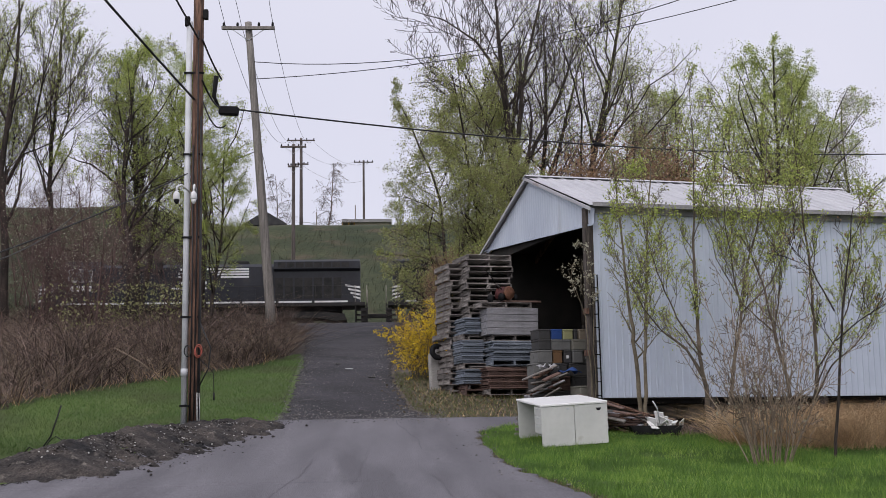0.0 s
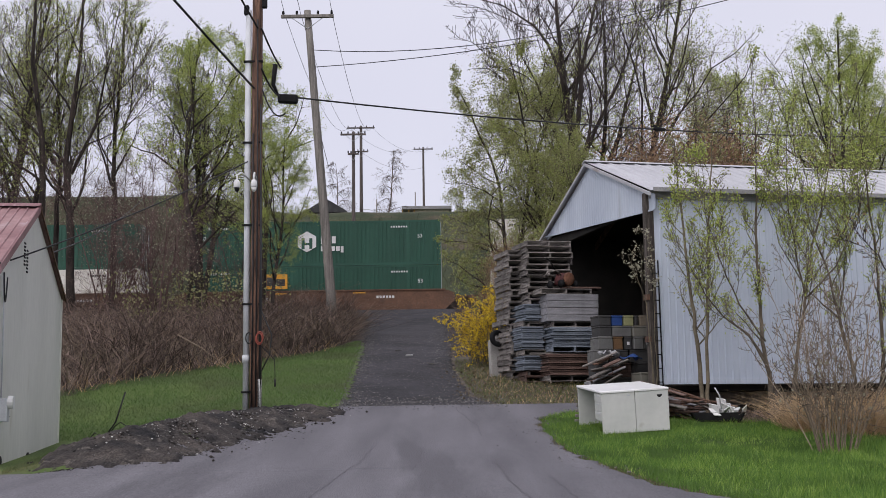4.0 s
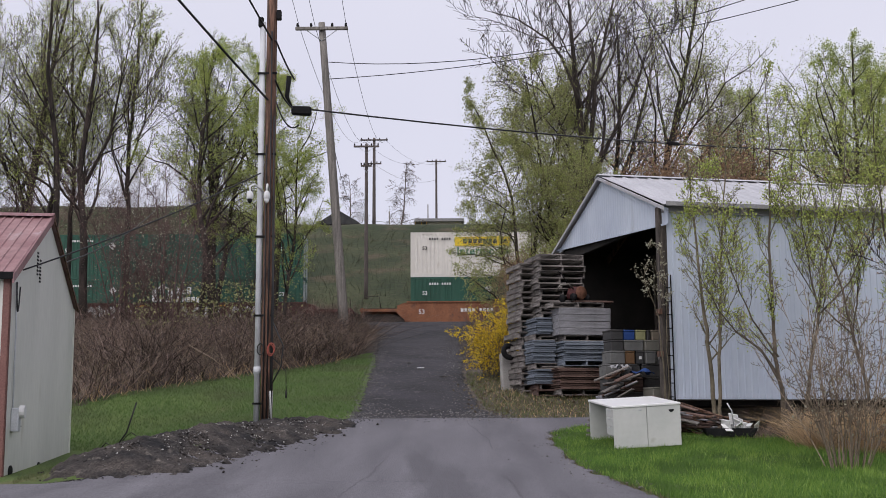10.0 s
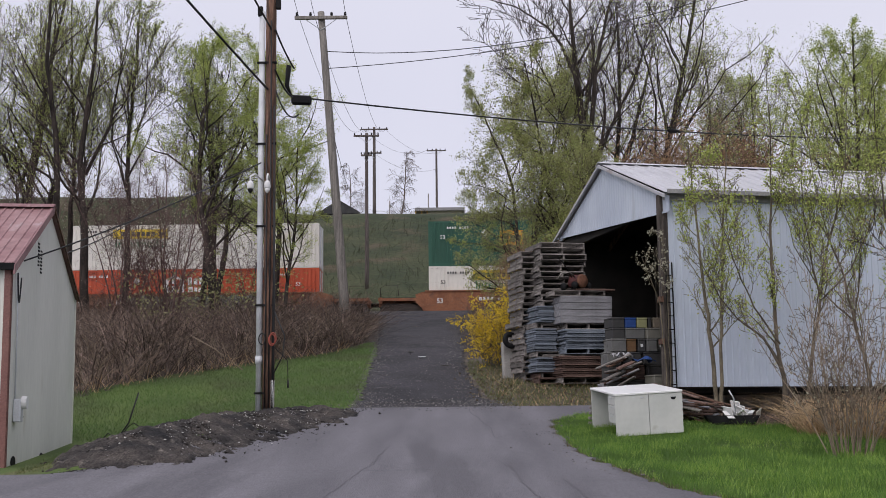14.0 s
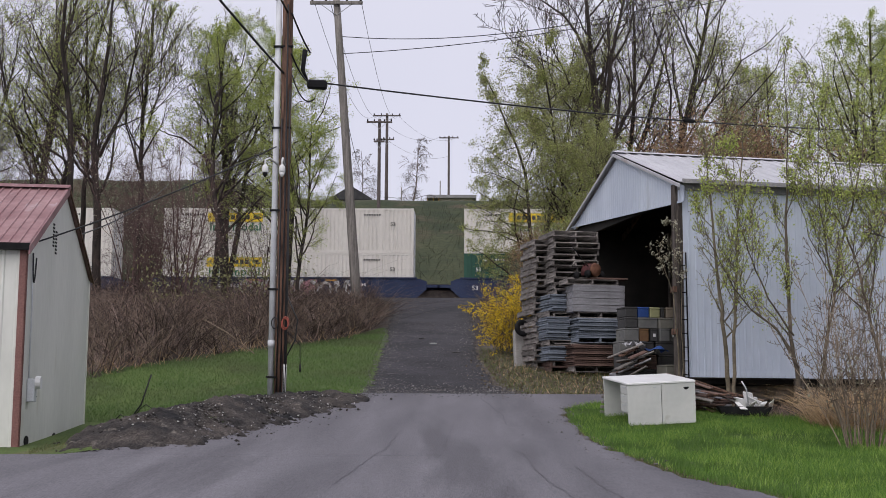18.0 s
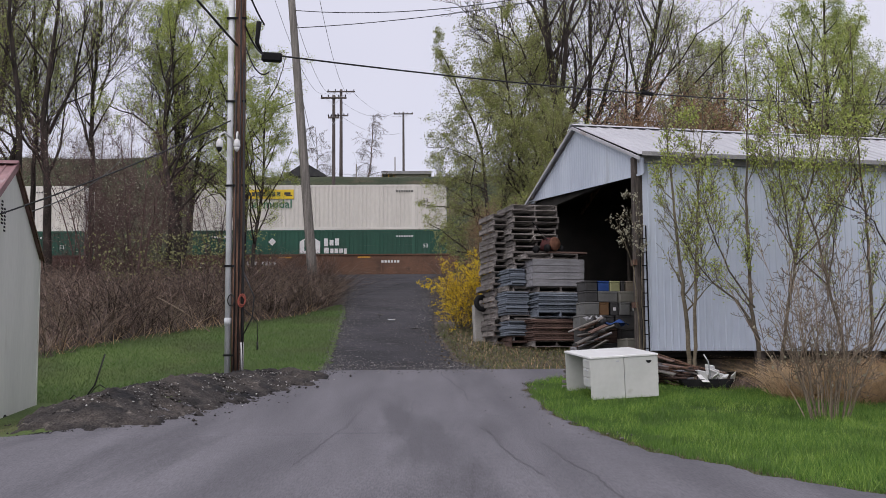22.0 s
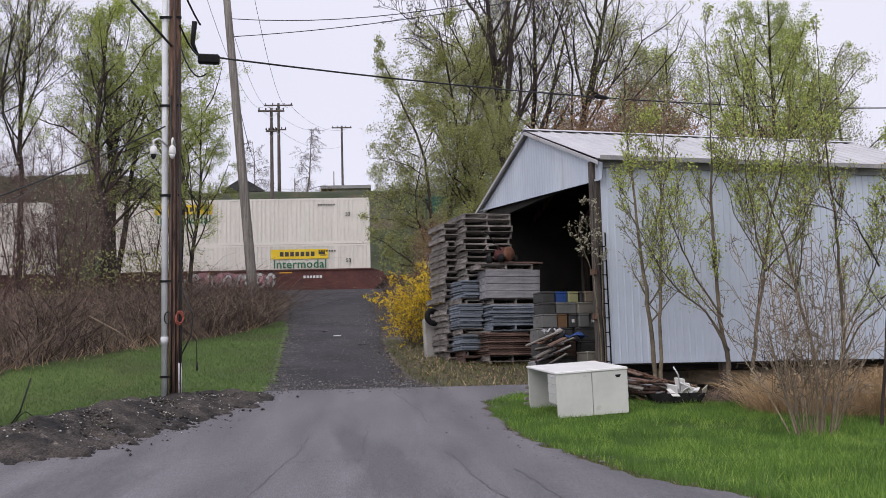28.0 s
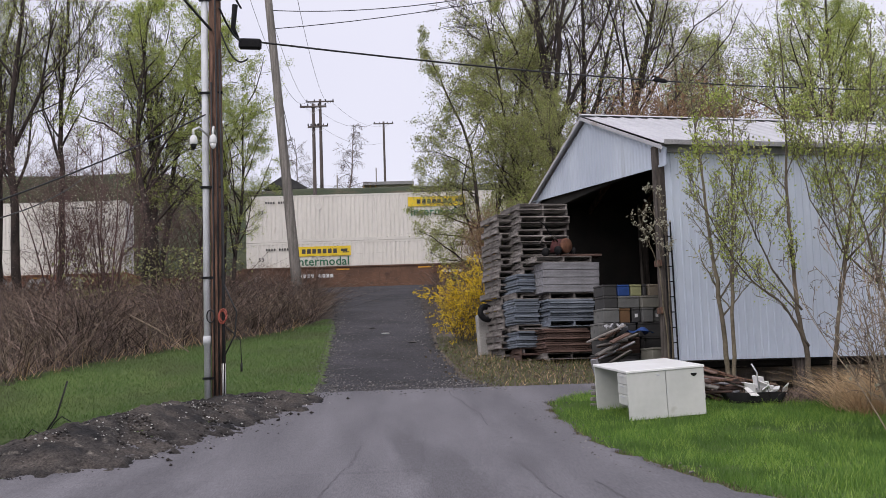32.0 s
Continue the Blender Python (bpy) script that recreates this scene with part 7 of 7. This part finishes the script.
def piles():
    # front pile: brown boards, blue-grey bundles, a pale grey crate stack
    z = stack(-0.05, 0.0, 1, GREY_WOOD, 0, 1)
    z = bundle(-0.12, -0.05, z, 1.0, 1.2, 11, 0.046, BROWN_WOOD, "stack of old brown boards on a pallet", 2)
    bundle(-0.5, 0.1, z, 1.5, 0.16, 1, 0.035, GREY_WOOD, "single grey plank lying across the stack", 3)
    z = stack(0.0, 0.0, 1, BLUE_WOOD, z + 0.035, 4)
    z = bundle(0.0, 0.0, z, 1.04, 1.18, 9, 0.05, BLUE_WOOD, "bundle of blue-grey painted boards", 5)
    z = stack(0.0, 0.02, 1, GREY_WOOD, z, 6)
    z = bundle(-0.1, 0.0, z, 1.27, 1.2, 4, 0.16, LIGHT_GREY, "stack of pale grey flat crates", 7)
    z = stack(-0.22, 0.0, 1, GREY_WOOD, z, 8, 1.3)
    bundle(0.35, 0.1, z, 0.95, 0.5, 1, 0.05, BROWN_WOOD, "loose brown plank on top of the stack", 9)
    mower(0.38, 0.25, z)
    # the tall stacks behind
    z = stack(-0.52, 0.55, 2, BROWN_WOOD, 0, 10)
    z = bundle(-0.56, 0.5, z, 0.5, 1.1, 7, 0.05, BLUE_WOOD, "bundle of blue-grey boards between pallets", 11)
    z = stack(-0.56, 0.5, 1, GREY_WOOD, z, 12)
    z = bundle(-0.6, 0.5, z, 0.55, 1.1, 11, 0.05, BLUE_WOOD, "bundle of blue-grey boards between pallets", 13)
    z = stack(-0.5, 0.55, 1, GREY_WOOD, z, 14)
    z = bundle(-0.5, 0.5, z, 0.4, 1.1, 8, 0.05, BLUE_WOOD, "bundle of blue-grey boards between pallets", 15)
    stack(-0.4, 0.6, 23, GREY_WOOD, 0.0 + 0.142, 16)
    stack(-0.68, 1.25, 23, GREY_WOOD, 0.0, 17)
    stack(-0.25, 1.85, 16, BROWN_WOOD, 0.0, 18)


def mower(u, v, z):
    m = thing("push_mower", PILE @ pose(u, v, PILE_Z + z + 0.02, 0, 0, 25), "rusty red machine with a bent handle on the stack", "mower")
    red = mat("rusty_red_paint", (0.05, 0.012, 0.012), (0.10, 0.022, 0.02), 4, 0.7, bump=0.2)
    part("engine", tube_mesh("engine", [([Vector((0, 0, 0.08)), Vector((0, 0, 0.2)), Vector((0, 0, 0.33)), Vector((0, 0, 0.36))], [0.2, 0.2, 0.15, 0.08])], red, 12), None, m)
    part("fan_wheel", tube_mesh("fan_wheel", [([Vector((0, -0.2, 0.2)), Vector((0, -0.25, 0.2))], [0.17, 0.15])], RUST, 14), None, m)
    for x, y in ((-0.22, -0.18), (0.22, -0.18), (-0.22, 0.2), (0.22, 0.2)):
        part("wheel", tube_mesh("wheel", [([Vector((x - 0.03, y, 0.09)), Vector((x + 0.03, y, 0.09))], [0.09, 0.09])], BLACK_PLASTIC, 12), None, m)
    part("handle", tube_mesh("handle", [([Vector((-0.1, 0, 0.25)), Vector((-0.5, -0.1, 0.62)), Vector((-0.62, -0.1, 0.68))], [0.016] * 3)], BLACK_PLASTIC, 6), None, m)
    part("hose", tube_mesh("hose", [([Vector((-0.15, -0.1, 0.3)), Vector((-0.4, -0.2, 0.38)), Vector((-0.66, -0.2, 0.34)), Vector((-0.78, -0.2, 0.2))], [0.022] * 4)], POLE_WOOD, 6), None, m)


piles()


def crate(m, w, d, h, material, label, lid=None, tag=False):
    """A storage box with a lid, a rim under it, sometimes a paper label."""
    c = thing("storage_crate", m, label, "crate", "crates in the shed")
    part("crate_body", box_bm(0.006, w - 0.006, 0.006, d - 0.006, 0, h - 0.045, 0.012), material, c)
    part("crate_lid", box_bm(0, w, 0, d, h - 0.045, h - 0.004, 0.01), lid or material, c)
    if tag:
        part("paper_label", box_bm(w / 2 - 0.03, w / 2 + 0.03, 0.001, 0.005, h * 0.35, h * 0.35 + 0.07), WHITE_PLASTIC, c)


def shed_goods():
    grey = mat("grey_tote", (0.10, 0.10, 0.097), (0.16, 0.16, 0.155), 2, 0.7, bump=0.05, gritty=0.12, stain=(0.06, 0.058, 0.055), stain_scale=3, stain_at=0.6)
    dark = mat("dark_tote", (0.03, 0.03, 0.031), (0.055, 0.053, 0.052), 2, 0.7, bump=0.05, gritty=0.12)
    blue = mat("blue_tote", (0.02, 0.055, 0.2), (0.03, 0.08, 0.26), 2, 0.5, bump=0.03, gritty=0.05)
    lime = mat("pale_yellow_tote", (0.25, 0.25, 0.13), (0.32, 0.32, 0.17), 2, 0.5, bump=0.03, gritty=0.05)
    tan = mat("tan_cardboard", (0.15, 0.125, 0.095), (0.21, 0.175, 0.13), 2, 0.8, bump=0.05, gritty=0.1)
    sand = mat("sand_tote", (0.15, 0.145, 0.125), (0.21, 0.2, 0.17), 2, 0.6, bump=0.03, gritty=0.06)
    orange = mat("faded_brown_box", (0.14, 0.075, 0.035), (0.19, 0.11, 0.055), 2, 0.7, bump=0.03)
    g, n_, k_ = "grey plastic storage tote with a lid", "sand-coloured storage tote with a lid", "dark plastic bin in a stack, low ones added for shade"
    rows = (
        # lowest three rows are added, mostly dark, to stand for the deep shade there
        (0.0, 0.34, ((-1.5, 0.46, dark, k_), (-1.02, 0.42, dark, k_), (-0.58, 0.46, grey, g))),
        (0.34, 0.32, ((-1.46, 0.4, dark, k_), (-1.03, 0.44, BROWN_WOOD, "brown box added in the shaded part of the stack"), (-0.57, 0.44, dark, k_))),
        (0.66, 0.29, ((-1.5, 0.34, grey, g), (-1.12, 0.24, dark, k_), (-0.86, 0.2, dark, k_), (-0.64, 0.5, dark, k_))),
        (0.95, 0.29, ((-1.4, 0.36, grey, g), (-1.02, 0.24, orange, "faded brown box in a stack"), (-0.76, 0.18, dark, "dark bin with a white label"), (-0.56, 0.24, grey, g), (-0.31, 0.2, grey, "grey bin with a white label"))),
        (1.24, 0.24, ((-1.36, 0.3, dark, k_), (-1.05, 0.47, grey, g), (-0.57, 0.46, sand, n_))),
        # the narrow dark piece at -0.5 fills a gap with the colour of shade
        (1.48, 0.23, ((-1.36, 0.3, dark, k_), (-1.04, 0.27, blue, "bright blue plastic storage tote"), (-0.76, 0.24, lime, "pale yellow plastic storage tote"), (-0.5, 0.08, dark, "narrow dark filler for a shaded gap in the stack"), (-0.4, 0.26, tan, "tan cardboard box in a stack"))))
    z0 = gz(*(SHED @ Vector((-0.4, 1.4, 0))).to_2d()) - 2.23
    for z, h, cells in rows:
        for x, w, m, label in cells:
            crate(SHED @ pose(x + 0.56, 1.2 + 0.12 * ((x * 7) % 1), z0 + z, 0, 0, 7 * ((x * 13 + z) % 1) - 3.5), w, 0.5, h, m, label, tag="label" in label)
    # low clutter in front of the crates
    for x, y, w, d, h, m, label, a in (
            (-0.14, 0.5, 0.58, 0.45, 0.24, grey, "grey box under a tan one", 4), (-0.16, 0.48, 0.6, 0.47, 0.28, sand, "beige fabric-covered box on another", 6), (-1.3, 0.25, 0.42, 0.38, 0.3, grey, "pale grey box on the ground", -8), (-0.75, 0.55, 0.46, 0.4, 0.28, BLACK_PLASTIC, "black plastic bin with a lid", 12), (-0.72, 0.75, 0.3, 0.3, 0.3, dark, "dark plastic bin beside the boards", -20)):
        z = gz(*(SHED @ Vector((x, y, 0))).to_2d()) - 2.23 + (0.25 if label.startswith("beige") else 0.01)
        crate(SHED @ pose(x, y, z, 0, 0, a), w, d, h, m, label)
    r = random.Random(4)
    for k in range(14):
        x, y = r.uniform(-1.0, -0.35), r.uniform(0.55, 1.0)
        z = gz(*(SHED @ Vector((x, y, 0))).to_2d()) - 2.23 + 0.32 + 0.036 * k
        b = thing("loose_board", SHED @ pose(x, y, z, r.uniform(-14, 14), r.uniform(-32, 4), r.uniform(-50, 40)), r.choice(("grey weathered board in a loose heap", "dark broken board in a loose heap", "brown broken board in a loose heap")), "board", "loose boards")
        l = r.uniform(0.22, 0.42)
        bm = box_bm(-l, l, -0.06, 0.06, 0, 0.035, 0.006)
        part("board", bm, (GREY_WOOD, BROWN_WOOD, DARK_WOOD, GREY_WOOD, LIGHT_GREY)[k % 5], b)
    b = thing("leaning_board", SHED @ pose(-1.42, 0.2, gz(*(SHED @ Vector((-1.4, 0.2, 0))).to_2d()) - 2.23, 0, -14, 6), "pale board leaning on a grey box", "board")
    part("board", box_bm(0, 0.06, -0.1, 0.1, 0, 0.4, 0.006), LIGHT_GREY, b)
    wrap = thing("plastic_wrap", SHED @ pose(-0.72, 0.95, z0 + 0.86), "crumpled clear plastic wrap on the boards", "plastic wrap")
    bm = bmesh.new()
    bmesh.ops.create_grid(bm, x_segments=16, y_segments=10, size=0.22)
    for v in bm.verts:
        v.co.z = 0.12 * noise.noise(v.co * 9)
        v.co.y *= 0.6
    part("sheet", bm, mat("cloudy_plastic", (0.22, 0.22, 0.23), (0.34, 0.34, 0.36), 8, 0.3, bump=0.3, gritty=0.3), wrap)
    tarp = thing("blue_tarp", SHED @ pose(-0.22, 0.95, z0 + 0.58), "crumpled bright blue plastic tarp", "tarp")
    bm = bmesh.new()
    bmesh.ops.create_grid(bm, x_segments=14, y_segments=14, size=0.22)
    for v in bm.verts:
        v.co.z = 0.1 * noise.noise(v.co * 5) + 0.22 * (1 - (v.co.length / 0.3) ** 2 * 0.4)
    part("sheet", bm, blue, tarp, smooth=True)
    lad = thing("ladder", SHED @ pose(-0.06, -0.1, -0.45, -1), "thin dark metal ladder leaning by the post", "ladder")
    for x in (0.02, 0.16):
        part("rail", box_bm(x, x + 0.02, 0, 0.03, 0, 3.1), BLACK_PLASTIC, lad)
    for k in range(10):
        part("rung", box_bm(0.03, 0.17, 0.005, 0.025, 0.2 + 0.29 * k, 0.22 + 0.29 * k), BLACK_PLASTIC, lad)


shed_goods()


# ---- discarded desk and rubbish on the lawn ----
def desk():
    d = thing("desk", pose(2.6, 20.6, gz(2.9, 20.9) - 0.01, 5.4, -3.2, 8.5), "two off-white metal desks pushed back to back on the grass", "desk")
    W, L, H = 0.56, 1.5, 0.66
    for k in (0, 1):
        x = k * (W + 0.008)
        a, b = x, x + W
        part("desktop", box_bm(a - 0.012, b + (0.012 if k else 0), -0.015, L + 0.015, H, H + 0.035, 0.006), DESK_TOP, d)
        part("end_panel", box_bm(a, b, 0, 0.03, 0.0, H - 0.002, 0.004), DESK_WHITE, d)
        part("end_panel", box_bm(a, b, L - 0.03, L, 0.0, H - 0.002, 0.004), DESK_WHITE, d)
        part("back_panel", box_bm(b - 0.03 if k == 0 else a, b if k == 0 else a + 0.03, 0.03, L - 0.03, 0.05, H - 0.004), DESK_WHITE, d)
        y0, y1 = 0.032, 0.42
        ped = part("pedestal", box_bm(a + 0.02, b - 0.035, y0, y1, 0.2 if k == 0 else 0.1, H - 0.006), DESK_WHITE, d)
        for j in range(3):
            z = 0.215 + j * 0.145
            f = part("drawer_front", box_bm(a - 0.004 if k == 0 else b + 0.0, a + 0.018 if k == 0 else b + 0.02, y0 + 0.005, y1 - 0.008, z, z + 0.135, 0.004), DESK_WHITE, ped)
            part("drawer_pull", box_bm(a - 0.012, a - 0.005, y0 + 0.1, y1 - 0.1, z + 0.1, z + 0.112) if k == 0 else box_bm(b + 0.021, b + 0.028, y0 + 0.1, y1 - 0.1, z + 0.1, z + 0.112), CONDUIT, f)
    part("cable_port", prism([(0.98 + 0.045 * math.cos(t), H - 0.07 + 0.045 * math.sin(t)) for t in np.linspace(math.pi, 2 * math.pi, 9)], "y", -0.006, -0.001), BLACK_PLASTIC, d)
    part("lock_plate", boxes((0.43, 0.48, -0.006, -0.001, H - 0.065, H - 0.045), bevel=0.004), CONDUIT, d)


desk()


def rubbish():
    r = random.Random(12)
    cx, cy = 4.15, 22.9
    for k in range(34):
        u = r.uniform(-0.7, 0.75)
        x, y = cx + u, cy + r.uniform(-0.4, 0.4)
        l = r.uniform(0.45, 1.25)
        b = thing("scrap_plank", pose(x, y, gz(x, y) + 0.04 + 0.016 * k * (1 - 0.4 * u) * r.uniform(0.6, 1), r.uniform(-16, 16), r.uniform(-4, 22), r.uniform(-75, 10)), ("broken brown plank in a scrap heap", "broken pale plank in a scrap heap", "dark rotten plank in a scrap heap")[k % 3], "plank", "scrap planks")
        part("plank", box_bm(-l / 2, l / 2, -0.06, 0.06, 0, 0.028, 0.006), (BROWN_WOOD, LIGHT_GREY if k % 2 else POLE_WOOD, DARK_WOOD)[k % 3], b)
    x, y = 4.85, 22.4
    t = thing("black_tub", pose(x, y, gz(x, y) + 0.01, 0, 0, -6), "shallow black plastic tub on the grass", "tub")
    t.scale = (0.75, 0.8, 0.8)
    part("tub_shell", prism([(-0.5, 0), (0.5, 0), (0.62, 0.2), (0.57, 0.2), (0.46, 0.04), (-0.46, 0.04), (-0.57, 0.2), (-0.62, 0.2)], "y", -0.3, 0.3), BLACK_PLASTIC, t)
    for q in (-0.3, 0.27):
        part("tub_end", prism([(-0.5, 0), (0.5, 0), (0.62, 0.2), (-0.62, 0.2)], "y", q, q + 0.03), BLACK_PLASTIC, t)
    s = thing("white_bracket", pose(x + 0.1, y - 0.05, gz(x, y) + 0.13, 8, -14, 25), "broken white plastic bracket with fins lying in a tub", "plastic scrap")
    part("plate", box_bm(-0.22, 0.26, -0.1, 0.1, 0.0, 0.04, 0.01), WHITE_PLASTIC, s)
    for k in range(5):
        part("fin", box_bm(-0.2 + 0.09 * k, -0.175 + 0.09 * k, -0.12, 0.12, 0.035, (0.24, 0.14, 0.3, 0.2, 0.11)[k], 0.006), WHITE_PLASTIC, s)
    part("strut", tube_mesh("strut", [([Vector((-0.1, -0.1, 0.1)), Vector((-0.12, -0.12, 0.4)), Vector((-0.18, -0.1, 0.55))], [0.012] * 3)], CONDUIT, 6), None, s)
    for k in range(7):
        q = thing("plastic_shard", pose(x + r.uniform(-0.1, 0.55), y + r.uniform(-0.3, 0.0), gz(x, y) + 0.19 + r.uniform(-0.02, 0.1), r.uniform(-50, 50), r.uniform(-50, 50), r.uniform(0, 180)), "broken shard of white plastic on the tub", "plastic scrap", "plastic shards")
        part("shard", prism([(-0.13, -0.03), (0.1, -0.05), (0.14, 0.03), (-0.05, 0.06)], "z", 0, 0.012), WHITE_PLASTIC, q)
    # pale slats behind the desks
    for k in range(4):
        b = thing("scrap_plank", pose(2.35 + 0.01 * k, 22.45, gz(2.4, 22.4) + 0.03 + 0.09 * k, 3, 0, 8), "dark pallet slat behind the desk", "plank", "scrap planks")
        part("plank", box_bm(0, 0.5, 0, 0.1, 0, 0.05, 0.006), GREY_WOOD, b)
    # at the foot of the pallets, by the yellow bush
    x, y = 1.35, 31.6
    c = thing("concrete_slab", pose(x, y, gz(x, y) - 0.02, -6, 0, 20), "grey concrete slab standing on edge by the pallets", "slab")
    part("slab", box_bm(-0.18, 0.26, -0.07, 0.07, 0, 0.95, 0.03), mat("pale_concrete", (0.24, 0.23, 0.22), (0.34, 0.33, 0.31), 2, 0.9, bump=0.3), c)
    ty = thing("tyre", pose(x + 0.02, y - 0.18, gz(x, y) + 0.95, 78, 0, 30), "worn black tyre hung on the slab", "tyre")
    ring, n, k2 = [], 24, 8
    v = [((0.15 + 0.07 * math.cos(b)) * math.cos(a), (0.15 + 0.07 * math.cos(b)) * math.sin(a), 0.065 * math.sin(b)) for a in np.linspace(0, 2 * math.pi, n, False) for b in np.linspace(0, 2 * math.pi, k2, False)]
    f = [(i * k2 + j, ((i + 1) % n) * k2 + j, ((i + 1) % n) * k2 + (j + 1) % k2, i * k2 + (j + 1) % k2) for i in range(n) for j in range(k2)]
    part("tread", mesh_of("tread", v, f, BLACK_PLASTIC, True), None, ty)
    # a bent rod with loose wire on the mound
    x, y = -6.0, 23.0
    a = thing("guy_anchor", pose(x, y, gz(x, y)), "bent anchor rod with loose black wire on the mound", "anchor rod")
    part("rod", tube_mesh("rod", [([Vector((-0.3, 0, -0.1)), Vector((0.05, 0, 0.4)), Vector((0.22, 0, 0.95))], [0.015] * 3)], WIRE, 6), None, a)
    part("loose_wire", tube_mesh("loose_wire", [([Vector((-0.45 + 0.12 * k, 0.04 * math.sin(k * 2.2), 0.08 + 0.09 * math.sin(k * 1.7) + 0.05 * k)) for k in range(7)], [0.01] * 7)], WIRE, 5), None, a)
    x, y = -1.0, 37.2
    for k, (dx, dy) in enumerate(((0, 0), (0.7, -2.6), (-0.4, 1.9))):
        s = thing("paper_scrap" if k == 0 else "stone", pose(x + dx, y + dy, gz(x + dx, y + dy) + 0.03, 0, 0, 30 * k), "pale scrap of litter on the lane" if k == 0 else "pale loose stone on the lane", "litter" if k == 0 else "stone")
        part("scrap" if k == 0 else "lump", box_bm(-0.11, 0.11, -0.05, 0.05, 0, 0.025, 0.008), WHITE_PLASTIC if k == 0 else GRAVEL, s)


rubbish()


def fallen_branch():
    b = thing("fallen_branch", pose(-7.1, 33.6, 3.9), "long pale dead branch lying in the brush", "branch")
    part("stick", tube_mesh("stick", [([Vector((0, 0, 0)), Vector((0.7, -0.3, -0.38)), Vector((1.5, -0.6, -0.95))], [0.01, 0.014, 0.016])], TAN_TWIG, 6), None, b)


fallen_branch()

motions()
